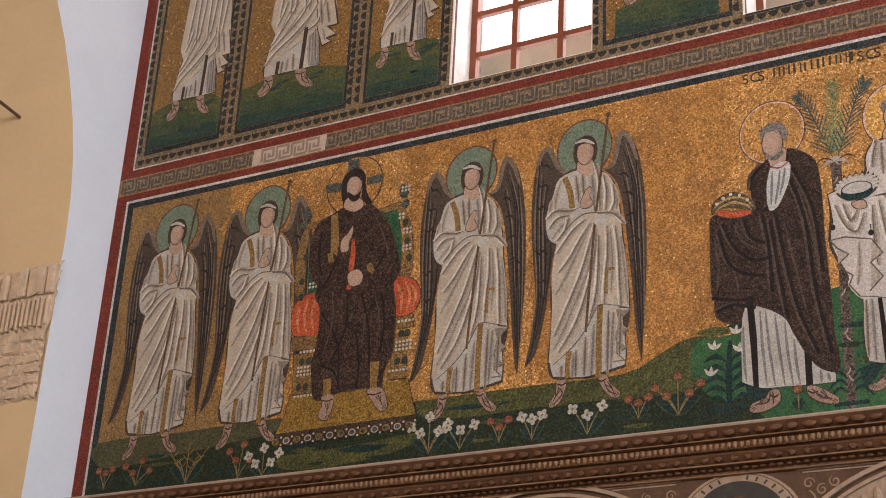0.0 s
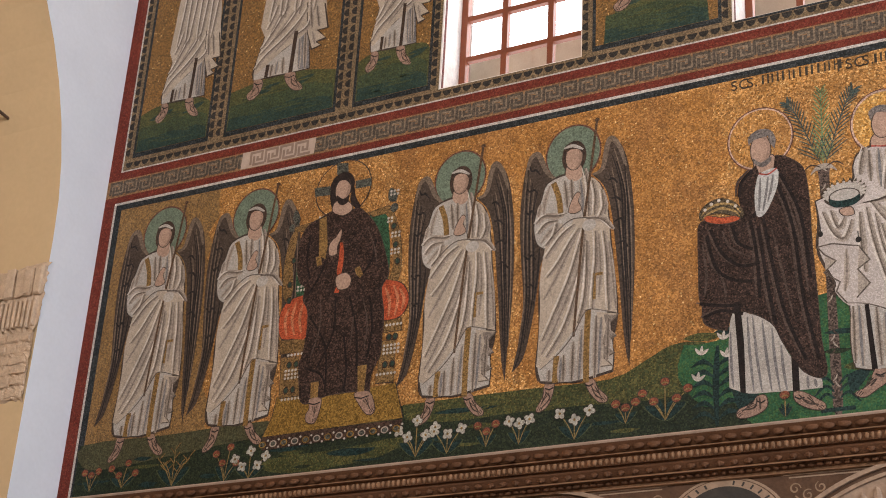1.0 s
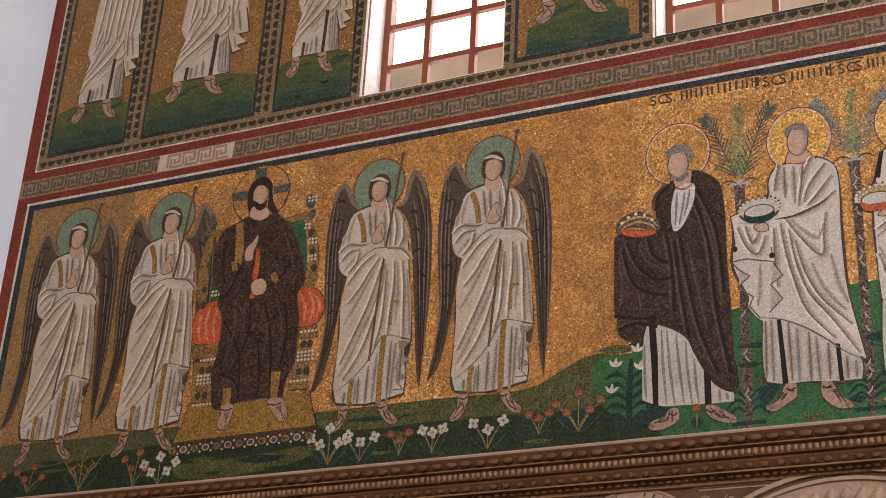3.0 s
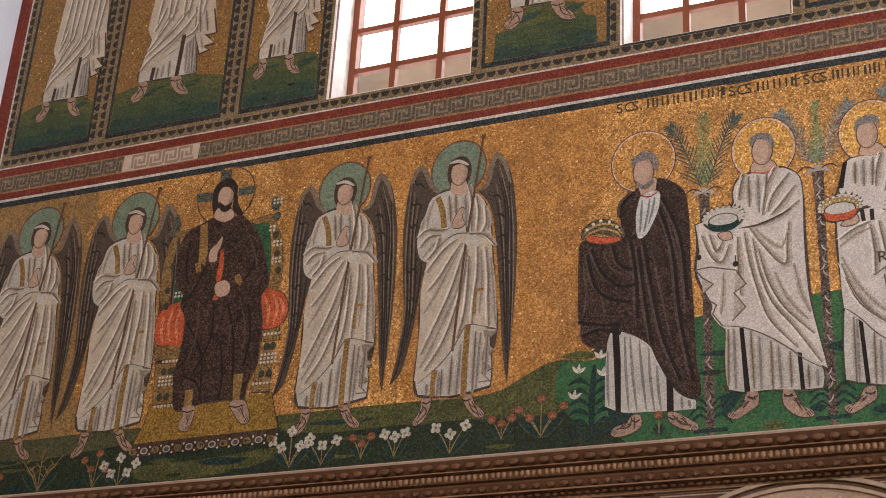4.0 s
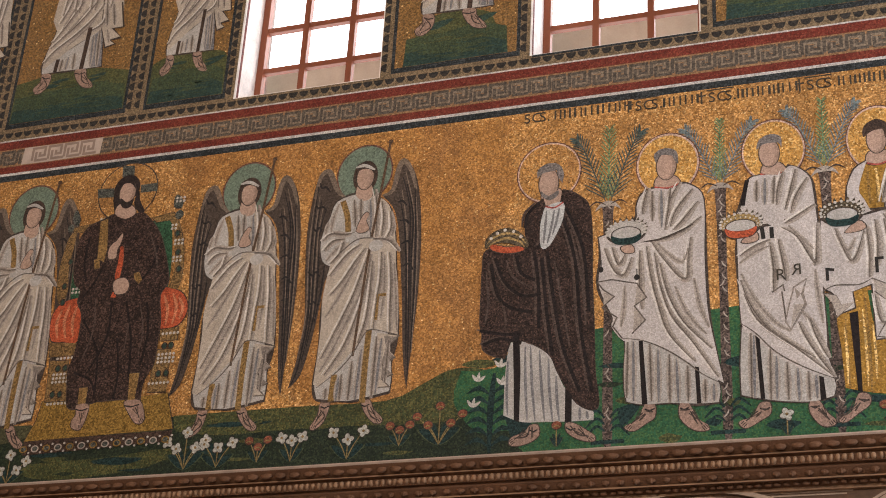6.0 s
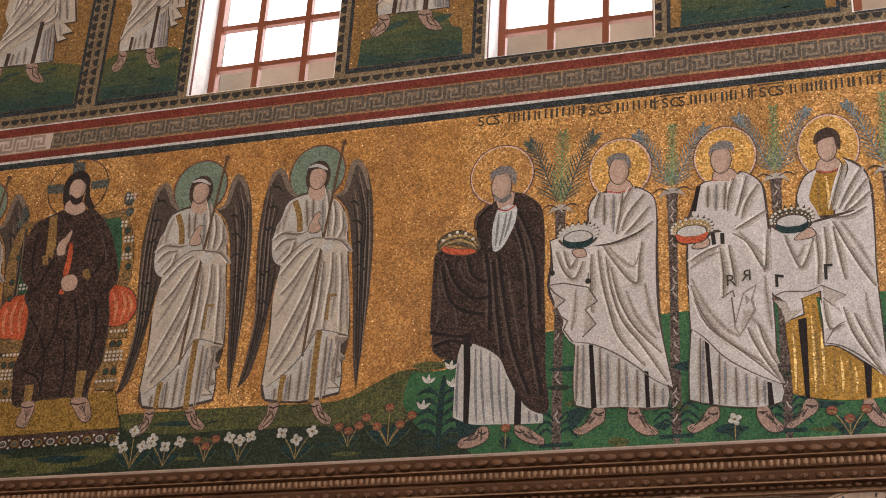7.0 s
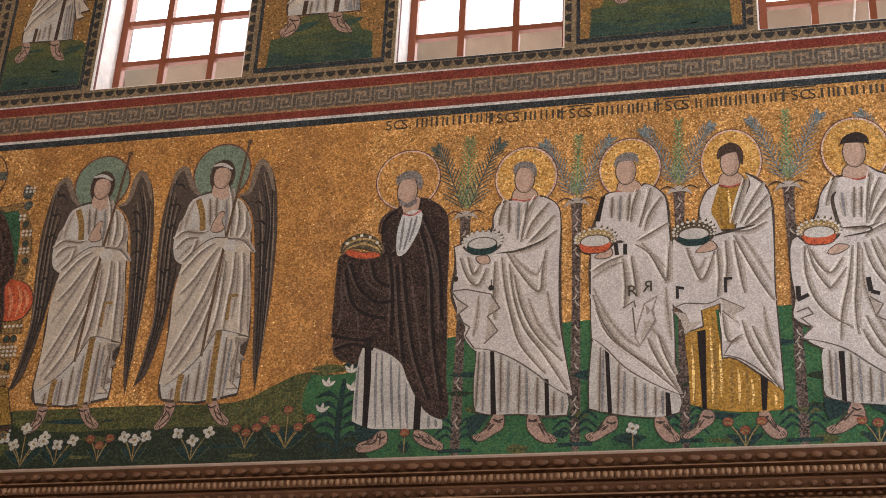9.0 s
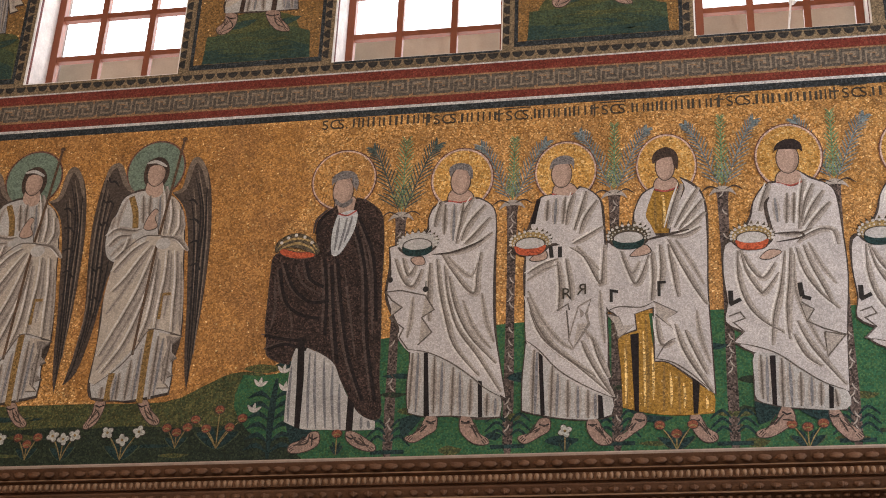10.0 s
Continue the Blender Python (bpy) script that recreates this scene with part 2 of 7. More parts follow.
MAT = {
    "gold": tesserae("gold_tesserae", (0.34, 0.16, 0.044), 0.5, 0.3, 0.5, 0.28, 0.5, (0.445, 0.235, 0.084), spark=0.03, patch=2.2, dull=(0.178, 0.086, 0.034)),
    "gold_repair": tesserae("amber_repair_tesserae", (0.315, 0.142, 0.038), 0.55, 0.25, 0.44, 0.2, 0.55, (0.375, 0.182, 0.058), spark=0.01, patch=2.6, dull=(0.165, 0.076, 0.032)),
    "gold_worn": tesserae("dulled_gold_tesserae", (0.25, 0.142, 0.054), 0.55, 0.1, 0.45, 0.25, 0.4, (0.185, 0.112, 0.05), patch=2.6),
    # Upper panels' own browner gold, darkened too for the weaker light up there.
    "gold_upper": tesserae("upper_gold_tesserae", (0.235, 0.122, 0.04), 0.55, 0.2, 0.42, 0.22, 0.4, (0.16, 0.09, 0.036), spark=0.01),
    "gold_bright": tesserae("bright_gold_tesserae", (0.35, 0.175, 0.045), 0.45, 0.4, 0.45, 0.35, 0.3, (0.46, 0.27, 0.09), spark=0.06),
    "gold_trim": tesserae("gold_stripe_tesserae", (0.2, 0.115, 0.04), 0.5, 0.15, 0.5, 0.3),
    "gold_tunic": tesserae("gold_cloth_tesserae", (0.235, 0.122, 0.022), 0.5, 0.35, 0.35, 0.3, 0.45, (0.29, 0.155, 0.035), spark=0.012),
    "gold_glint": tesserae("bright_glint_tesserae", (0.5, 0.32, 0.12), 0.4, 0.4, 0.7, 0.4, 0.5),
    "gold_dark": tesserae("ochre_fold_tesserae", (0.2, 0.11, 0.03), 0.5, 0.1),
    "throne_gold": tesserae("throne_tesserae", (0.17, 0.1, 0.04), 0.5, 0.2, 0.6, 0.3),
    "stool_gold": tesserae("footstool_tesserae", (0.21, 0.12, 0.028), 0.5, 0.2, 0.5, 0.3),
    "jewel_grey": tesserae("grey_jewel_tesserae", (0.065, 0.065, 0.055), 0.5, 0, 0.8),
    "jewel_dark": tesserae("dark_jewel_tesserae", (0.05, 0.028, 0.02), 0.5, 0, 0.7),
    "halo_green": tesserae("sea_green_tesserae", (0.128, 0.158, 0.115), 0.55, 0, 0.35),
    "halo_line": tesserae("dark_ring_tesserae", (0.12, 0.05, 0.035), 0.5),
    "halo_pink": tesserae("pink_ring_tesserae", (0.42, 0.28, 0.22), 0.55),
    "wing": tesserae("grey_brown_tesserae", (0.062, 0.043, 0.033), 0.6, 0, 0.4),
    "wing_light": tesserae("wing_rim_tesserae", (0.15, 0.108, 0.08), 0.6, 0, 0.35),
    "wing_dark": tesserae("wing_shadow_tesserae", (0.022, 0.017, 0.016), 0.6),
    "outline": tesserae("dark_outline_tesserae", (0.055, 0.038, 0.03), 0.6),
    "tunic": tesserae("white_tunic_tesserae", (0.38, 0.338, 0.305), 0.6, 0, 0.23, 0.12, 0.45, size=0.009),
    "tunic_grey": tesserae("grey_tunic_tesserae", (0.42, 0.4, 0.38), 0.55, 0, 0.25),
    "mantle": tesserae("ivory_mantle_tesserae", (0.4, 0.325, 0.26), 0.6, 0, 0.22, 0.12, 0.45, size=0.009),
    "mantle_white": tesserae("white_mantle_tesserae", (0.43, 0.368, 0.338), 0.6, 0, 0.22, 0.12, 0.42, size=0.009),
    "fold": tesserae("grey_fold_tesserae", (0.115, 0.088, 0.07), 0.6, 0, 0.4),
    "fold_mid": tesserae("mid_fold_tesserae", (0.215, 0.172, 0.145), 0.6, 0, 0.35, size=0.009),
    "fold_soft": tesserae("pale_fold_tesserae", (0.32, 0.262, 0.22), 0.6, 0, 0.28, size=0.009),
    "fold_light": tesserae("light_fold_tesserae", (0.54, 0.475, 0.42), 0.6, 0, 0.22, size=0.009),
    "fold_dark": tesserae("dark_fold_tesserae", (0.11, 0.085, 0.07), 0.6),
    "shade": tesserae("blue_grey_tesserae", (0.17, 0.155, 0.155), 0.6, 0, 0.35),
    "robe_brown": tesserae("brown_robe_tesserae", (0.027, 0.016, 0.0128), 0.65, 0, 0.62, 0.12, 0.6, (0.062, 0.035, 0.027), patch=6.0),
    "robe_dark": tesserae("dark_robe_tesserae", (0.0155, 0.0102, 0.0095), 0.65, 0, 0.5),
    "robe_light": tesserae("robe_highlight_tesserae", (0.07, 0.046, 0.037), 0.65, 0, 0.5),
    "hair": tesserae("brown_tesserae", (0.05, 0.03, 0.022), 0.6),
    "hair_dark": tesserae("dark_brown_tesserae", (0.025, 0.016, 0.014), 0.6),
    "hair_grey": tesserae("grey_tesserae", (0.15, 0.125, 0.115), 0.6),
    "skin": tesserae("rose_tesserae", (0.37, 0.24, 0.18), 0.6, 0, 0.2),
    "skin_mid": tesserae("mid_rose_tesserae", (0.28, 0.18, 0.135), 0.6, 0, 0.25),
    "skin_dark": tesserae("dull_rose_tesserae", (0.27, 0.17, 0.13), 0.6, 0, 0.3),
    "red": tesserae("vermilion_tesserae", (0.35, 0.068, 0.028), 0.6, 0, 0.45),
    "red_light": tesserae("orange_tesserae", (0.42, 0.15, 0.075), 0.6, 0, 0.5),
    "red_line": tesserae("red_line_tesserae", (0.3, 0.06, 0.045), 0.5),
    "red_band": tesserae("dark_red_tesserae", (0.125, 0.021, 0.014), 0.55, 0, 0.35, 0.12, 0.45, (0.15, 0.034, 0.021)),
    "white_line": tesserae("white_tesserae", (0.44, 0.395, 0.365), 0.55, 0, 0.35),
    "navy": tesserae("blue_black_tesserae", (0.018, 0.02, 0.021), 0.55, 0, 0.5, 0.12, 0.5, (0.036, 0.038, 0.04)),
    "meander_ground": tesserae("buff_tesserae", (0.23, 0.125, 0.062), 0.6, 0, 0.4),
    "meander_dark": tesserae("olive_black_tesserae", (0.085, 0.065, 0.05), 0.6, 0, 0.45),
    "meander_light": tesserae("grey_buff_tesserae", (0.18, 0.132, 0.093), 0.6, 0, 0.4),
    "border_ground": tesserae("speckled_border_tesserae", (0.175, 0.12, 0.07), 0.55, 0.1, 0.5),
    "black": tesserae("black_tesserae", (0.02, 0.016, 0.014), 0.5, 0, 0.4),
    "scallop": tesserae("brown_black_tesserae", (0.03, 0.025, 0.022), 0.55, 0, 0.5),
    "red_flower": tesserae("dull_red_tesserae", (0.19, 0.06, 0.032), 0.6, 0, 0.45),
    "white_flower": tesserae("white_petal_tesserae", (0.36, 0.335, 0.29), 0.6, 0, 0.35),
    "letter": tesserae("black_letter_tesserae", (0.045, 0.035, 0.025), 0.5, 0, 0.4),
    "pearl": tesserae("pearl_tesserae", (0.42, 0.37, 0.325), 0.5, 0, 0.3),
    "hill": tesserae("hillock_tesserae", (0.062, 0.066, 0.028), 0.6, 0, 0.35, 0.12, 0.5, (0.085, 0.08, 0.03)),
    "hill_mid": tesserae("mid_hillock_tesserae", (0.042, 0.057, 0.032), 0.6, 0, 0.35, 0.12, 0.5, (0.055, 0.066, 0.03)),
    "hill_olive": tesserae("worn_olive_tesserae", (0.07, 0.064, 0.032), 0.6, 0, 0.4, 0.12, 0.5, (0.05, 0.05, 0.026)),
    "teal": tesserae("teal_tesserae", (0.024, 0.044, 0.037), 0.6, 0, 0.35, 0.12, 0.5, (0.034, 0.052, 0.034)),
    "crown_dark": tesserae("dark_crown_tesserae", (0.07, 0.05, 0.03), 0.45, 0.2, 0.8),
    "stem": tesserae("stem_tesserae", (0.2, 0.14, 0.055), 0.6, 0, 0.4),
    "crown_gold": tesserae("crown_gold_tesserae", (0.26, 0.17, 0.07), 0.45, 0.3),
    "staff": tesserae("staff_tesserae", (0.09, 0.05, 0.03), 0.5),
    "green": tesserae("green_tesserae", (0.028, 0.07, 0.035), 0.6, 0, 0.6, 0.12, 0.5),
    "green_dark": tesserae("dark_green_tesserae", (0.015, 0.021, 0.013), 0.6, 0, 0.4, 0.12, 0.5, (0.026, 0.034, 0.017)),
    "green_mid": tesserae("olive_green_tesserae", (0.045, 0.052, 0.02), 0.6, 0, 0.45, 0.12, 0.6, (0.08, 0.072, 0.024)),
    "green_bright": tesserae("emerald_tesserae", (0.024, 0.08, 0.036), 0.6, 0, 0.3, 0.12, 0.6, (0.042, 0.095, 0.034)),
    "leaf_edge": tesserae("leaf_edge_tesserae", (0.05, 0.06, 0.028), 0.6, 0, 0.5),
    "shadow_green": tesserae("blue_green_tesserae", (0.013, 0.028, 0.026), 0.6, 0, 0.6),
    "palm_blue": tesserae("blue_leaf_tesserae", (0.125, 0.142, 0.138), 0.6, 0, 0.5),
    "palm_dark": tesserae("dark_leaf_tesserae", (0.055, 0.07, 0.06), 0.6, 0, 0.5),
    "palm_green": tesserae("leaf_green_tesserae", (0.125, 0.18, 0.085), 0.6, 0, 0.5),
    "trunk": tesserae("purple_brown_tesserae", (0.085, 0.058, 0.048), 0.6, 0, 0.8),
    "plaster_white": surface("white_plaster", (0.72, 0.735, 0.8), 0.9, 1.6, 0.04, 0.25, 0, 25),
    "plaster_buff": surface("buff_plaster", (0.55, 0.4, 0.24), 0.9, 1.2, 0.06, 0.15, 0, 20),
    "plaster_patch": surface("pink_plaster_patch", (0.22, 0.152, 0.12), 0.9, 9, 0.16, 0.3),
    "patch_line": surface("pale_patch_line", (0.39, 0.295, 0.24), 0.9, 9, 0.16, 0.3),
    "plaster_room": surface("pale_room_plaster", (0.7, 0.66, 0.6), 0.9, 1.5, 0.05, 0.1),
    "stone_old": surface("weathered_limestone", (0.5, 0.37, 0.27), 0.9, 9, 0.22, 1.0, 0, 50),
    "cornice": surface("brown_stone", (0.112, 0.052, 0.027), 0.8, 5, 0.26, 0.6, 0, 70, 0.15),
    "cornice_light": surface("pale_stone", (0.25, 0.14, 0.08), 0.75, 5, 0.22, 0.5, 0, 70, 0.15),
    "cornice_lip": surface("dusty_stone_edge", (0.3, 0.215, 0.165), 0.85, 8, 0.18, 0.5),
    "spandrel": surface("brown_painted_stucco", (0.095, 0.052, 0.032), 0.85, 8, 0.28, 0.4, 0, 40, 0.15),
    "stucco": surface("cream_stucco", (0.3, 0.205, 0.145), 0.85, 9, 0.2, 0.6, 0, 40, 0.15),
    "arch_scroll": surface("faded_scroll_paint", (0.24, 0.155, 0.1), 0.85, 12, 0.25, 0.3),
    "roundel": surface("dark_roundel_paint", (0.035, 0.028, 0.023), 0.7, 9, 0.3, 0.2),
    "wood_red": surface("red_brown_painted_wood", (0.18, 0.048, 0.02), 0.5, 9, 0.15, 0.2),
    "reveal": surface("whitewashed_reveal", (0.7, 0.62, 0.57), 0.85, 9, 0.2, 0.6),
    "render_beige": surface("beige_outside_render", (0.43, 0.36, 0.29), 0.9, 4, 0.12, 0.2),
    "iron": surface("rusty_iron", (0.12, 0.08, 0.06), 0.6, 20, 0.2, 0.4, 0.6),
    "floor": surface("marble_paving", (0.22, 0.18, 0.15), 0.4, 2, 0.12, 0.1),
    "timber": surface("ceiling_timber", (0.3, 0.2, 0.1), 0.6, 3, 0.2, 0.2),
}
m, t, b = graph("bright_sky")
b.inputs["Base Color"].default_value = (0.9, 0.93, 1, 1)
b.inputs["Emission Color"].default_value = (0.95, 0.97, 1.0, 1)
b.inputs["Emission Strength"].default_value = 3.0
MAT["sky"] = m
m, t, b = graph("window_glass")
b.inputs["Base Color"].default_value = (1, 1, 1, 1)
b.inputs["Roughness"].default_value = 0.02
b.inputs["Transmission Weight"].default_value = 1.0
b.inputs["IOR"].default_value = 1.02
MAT["glass"] = m


# ---- builders ----
def mesh_object(name, bm, mats, parent=None, label="", at=(0, 0, 0)):
    me = bpy.data.meshes.new(name)
    bm.to_mesh(me)
    bm.free()
    for k in mats if isinstance(mats, (list, tuple)) else [mats]:
        me.materials.append(MAT[k])
    ob = new(name, me)
    ob.location = at
    if parent:
        ob.parent = parent
    if label:
        ob["label"] = label
    return ob


def part(name, bm, material, parent, label=""):
    return mesh_object(name, bm, material, parent, label)


def empty(name, at, label="", category="", group="", kind=""):
    e = new(name)
    e.empty_display_size = 0.1
    e.location = at
    return tagged(e, label, category, group, kind)


def add_box(bm, x0, x1, y0, y1, z0, z1, slot=0):
    v = [bm.verts.new(p) for p in ((x0, y0, z0), (x1, y0, z0), (x1, y1, z0), (x0, y1, z0), (x0, y0, z1), (x1, y0, z1), (x1, y1, z1), (x0, y1, z1))]
    for q in ((0, 3, 2, 1), (4, 5, 6, 7), (0, 1, 5, 4), (1, 2, 6, 5), (2, 3, 7, 6), (3, 0, 4, 7)):
        bm.faces.new([v[i] for i in q]).material_index = slot
    return v


def box(*a):
    bm = bmesh.new()
    add_box(bm, *a)
    return bm


def curve_points(pts, closed, steps=4):
    """Catmull-Rom through the points; corners of a closed outline stay crisp."""
    n, out = len(pts), []

    def corner(k):
        (ax, az), (bx, bz), (cx, cz) = pts[(k - 1) % n], pts[k % n], pts[(k + 1) % n]
        ux, uz, vx, vz = bx - ax, bz - az, cx - bx, cz - bz
        d = math.hypot(ux, uz) * math.hypot(vx, vz) or 1
        return (ux * vx + uz * vz) / d < 0.42
    for i in range(n if closed else n - 1):
        if closed:
            a, b, c, d = (pts[(i + k) % n] for k in (-1, 0, 1, 2))
            if n > 9:
                a, d = (b if corner(i) else a), (c if corner(i + 1) else d)
        else:
            a, b, c, d = (pts[min(max(i + k, 0), n - 1)] for k in (-1, 0, 1, 2))
        for s in range(steps):
            u = s / steps
            out.append(tuple(0.5 * (2 * q + (r - p) * u + (2 * p - 5 * q + 4 * r - w) * u * u + (3 * q - p - 3 * r + w) * u ** 3) for p, q, r, w in zip(a, b, c, d)))
    if not closed:
        out.append(pts[-1])
    return out


class Picture:
    """Flat inlays of tesserae in a wall, one mesh: each piece stands a hair proud of the one before it."""
    made = 0

    def __init__(self, base=0.0):
        Picture.made += 1
        self.bm, self.mats, self.count = bmesh.new(), [], {}
        self.base = base + 0.00004 * (Picture.made % 60)

    def slot(self, mat):
        if mat not in self.mats:
            self.mats.append(mat)
        return self.mats.index(mat)

    def depth(self, layer):
        n = self.count[layer] = self.count.get(layer, 0) + 1
        return -0.004 - 0.3 * (self.base + 0.0022 * layer + 0.00002 * (n % 20))

    def sheet(self, mat, layer, ring):
        area = sum(ring[i - 1][0] * ring[i][1] - ring[i][0] * ring[i - 1][1] for i in range(len(ring)))
        if area < 0:
            ring = ring[::-1]
        y, k = self.depth(layer), self.slot(mat)
        front = [self.bm.verts.new((px, y, pz)) for px, pz in ring]
        back = [self.bm.verts.new((px, y + 0.0007, pz)) for px, pz in ring]
        self.bm.faces.new(front).material_index = k
        for i in range(len(ring)):
            self.bm.faces.new((front[i - 1], back[i - 1], back[i], front[i])).material_index = k

    def fill(self, mat, layer, pts, soft=True):
        if mat in ("skin_dark", "skin", "wing", "red", "robe_brown", "throne_gold", "stool_gold", "gold_trim"):
            cx, cz = sum(q[0] for q in pts) / len(pts), sum(q[1] for q in pts) / len(pts)
            grown = []
            for px, pz in pts:
                d = math.hypot(px - cx, pz - cz) or 1
                grown.append((px + (px - cx) / d * 0.008, pz + (pz - cz) / d * 0.008))
            self.sheet("outline", layer - 0.4, curve_points(grown, True, 3) if soft else grown)
        self.sheet(mat, layer, curve_points(pts, True, 3) if soft else list(pts))
        if mat == "skin_dark":
            self.sandal(layer + 0.5, pts)

    def sandal(self, layer, pts):
        """Straps from ankle to toe, and the gaps between the toes."""
        (ax, az), (bx, bz) = pts[0], pts[1]
        mx, mz = (ax + bx) / 2, (az + bz) / 2
        tx, tz = max(pts, key=lambda q: math.hypot(q[0] - mx, q[1] - mz))
        d = math.hypot(tx - mx, tz - mz)
        ux, uz = (tx - mx) / d, (tz - mz) / d

        def spot(along, across):
            return (mx + ux * d * along - uz * across, mz + uz * d * along + ux * across)
        self.line("outline", layer, 0.009, [spot(0.32, 0.004), spot(0.55, 0.0), spot(0.78, -0.004)], False)
        self.line("wing_dark", layer, 0.011, [(ax, az - 0.035), (mx, mz - 0.05), (bx, bz - 0.035)], False)
        for c in (-0.022, 0.022):
            self.line("outline", layer, 0.006, [spot(0.3, c), spot(0.5, c * 0.5), spot(0.62, 0.0)], False)
        for c in (-0.014, 0.0, 0.014):
            self.line("outline", layer, 0.006, [spot(0.82, c), spot(0.96, c * 1.1)], False)

    def disc(self, mat, layer, x, z, rx, rz, turn=0.0, n=40):
        if mat == "skin" and rx > 0.06:
            self.disc("outline", layer - 0.4, x, z, rx + 0.007, rz + 0.007)
            self.disc("skin_mid", layer - 0.2, x, z, rx, rz)
            x, rx, rz = x - 0.012, rx * 0.8, rz * 0.92
        c, s = math.cos(turn), math.sin(turn)
        self.sheet(mat, layer, [(x + c * rx * math.cos(a) - s * rz * math.sin(a), z + s * rx * math.cos(a) + c * rz * math.sin(a)) for a in (2 * math.pi * i / n for i in range(n))])

    def line(self, mat, layer, width, pts, soft=True):
        """A stroke, tapered at its ends when it is soft."""
        pts = curve_points(pts, False, 4) if soft else list(pts)
        n, k, y = len(pts), self.slot(mat), self.depth(layer)
        rows = []
        for i, (px, pz) in enumerate(pts):
            ax, az = pts[max(i - 1, 0)]
            bx, bz = pts[min(i + 1, n - 1)]
            if soft:
                dx, dz = bx - ax, bz - az
                d = math.hypot(dx, dz) or 1
                nx, nz = dz / d, -dx / d
            else:
                a1, a2 = ((px - ax, pz - az) if i else (bx - px, bz - pz)), ((bx - px, bz - pz) if i < n - 1 else (px - ax, pz - az))
                l1, l2 = math.hypot(*a1) or 1, math.hypot(*a2) or 1
                n1, n2 = (a1[1] / l1, -a1[0] / l1), (a2[1] / l2, -a2[0] / l2)
                k2 = 1 + n1[0] * n2[0] + n1[1] * n2[1]
                k2 = max(k2, 0.5)
                nx, nz = (n1[0] + n2[0]) / k2, (n1[1] + n2[1]) / k2
            taper = soft and n > 2 and mat not in ("gold_trim", "staff", "robe_dark", "red_line", "black", "letter")
            w = width / 2 * ((0.4 + 0.6 * math.sin(math.pi * i / (n - 1))) if taper else 1)
            rows.append([self.bm.verts.new((px + s * nx * w, y, pz + s * nz * w)) for s in (-1, 1)])
        for (a, b), (c, d) in zip(rows, rows[1:]):
            self.bm.faces.new((a, b, d, c)).material_index = k

    def fold(self, layer, *pts, w=0.015):
        """A deep fold: broad half-tone, mid-tone, dark core and a light edge."""
        def beside(d):
            return [(px + d, pz - d * 0.3) for px, pz in pts]
        self.line("fold_soft", layer - 0.5, w * 3.6, beside(0.012))
        self.line("fold_light", layer - 0.4, w * 1.0, beside(-0.019))
        self.line("fold_mid", layer - 0.3, w * 1.7, beside(0.006))
        self.line("fold", layer, w * 0.62, pts)

    def crease(self, layer, *pts):
        self.line("fold_soft", layer - 0.5, 0.042, pts)
        self.line("fold_mid", layer - 0.3, 0.015, pts)

    def pleat(self, layer, *pts):
        self.line("fold_soft", layer - 0.5, 0.05, pts)
        self.line("fold_mid", layer - 0.3, 0.026, pts)
        self.line("fold", layer, 0.011, pts)

    def cool(self, layer, *pts):
        self.line("fold_soft", layer - 0.5, 0.055, pts)
        self.line("shade", layer - 0.3, 0.022, pts)

    def gather(self, layer, *pts):
        self.line("robe_light", layer - 0.4, 0.022, [(px - 0.026, pz + 0.01) for px, pz in pts])
        self.line("robe_dark", layer - 0.2, 0.026, pts)

    def done(self, name, x, z, label="", category="", group="", parent=None, kind="", stretch=(1, 1)):
        for f in self.bm.faces:
            f.normal_update()
        bmesh.ops.reverse_faces(self.bm, faces=[f for f in self.bm.faces if f.normal.y > 0.5])
        bmesh.ops.scale(self.bm, vec=(stretch[0], 1, stretch[1]), verts=self.bm.verts)
        ob = mesh_object(name, self.bm, self.mats, parent, "", (x, 0, z))
        return tagged(ob, label, category, group, kind)


# ---- the nave wall and its openings ----
bm = bmesh.new()
edge = X0
for a, b in SOUTH_WINDOWS:
    add_box(bm, edge, a, 0, 0.55, 8.53, 11.3)
    edge = b
add_box(bm, edge, X1, 0, 0.55, 8.53, 11.3)
add_box(bm, X0, X1, 0, 0.55, 11.3, TOP)
add_box(bm, X0, X1, 0, 0.55, 4.75, 8.53)
nave_wall = tagged(mesh_object("wall_south", bm, "plaster_room"), "tall nave wall sheathed in gold-ground mosaic", "wall", kind="structure")

# the arcade under the cornice
ARCH_R, SPRING, CROWN, HALF = 1.12, 3.30, 4.75, 1.45
BAYS = [1.68 + 2.9 * i for i in range(5)]
bm = bmesh.new()
for cx in BAYS:
    n = 20
    xs = [cx - ARCH_R * math.cos(math.pi * i / n) for i in range(n + 1)]
    zs = [SPRING + ARCH_R * math.sin(math.pi * i / n) for i in range(n + 1)]
    for y, turn in ((0, 1), (0.55, -1)):
        for i in range(n):
            q = [(xs[i], zs[i]), (xs[i + 1], zs[i + 1]), (xs[i + 1], CROWN), (xs[i], CROWN)]
            bm.faces.new([bm.verts.new((px, y, pz)) for px, pz in q[::turn]])
    for i in range(n):
        bm.faces.new([bm.verts.new(p) for p in ((xs[i], 0, zs[i]), (xs[i], 0.55, zs[i]), (xs[i + 1], 0.55, zs[i + 1]), (xs[i + 1], 0, zs[i + 1]))])
    add_box(bm, cx - HALF, cx - ARCH_R, 0, 0.55, 0, CROWN)
    add_box(bm, cx + ARCH_R, cx + HALF, 0, 0.55, 0, CROWN)
add_box(bm, X0, BAYS[0] - HALF, 0, 0.55, 0, CROWN)
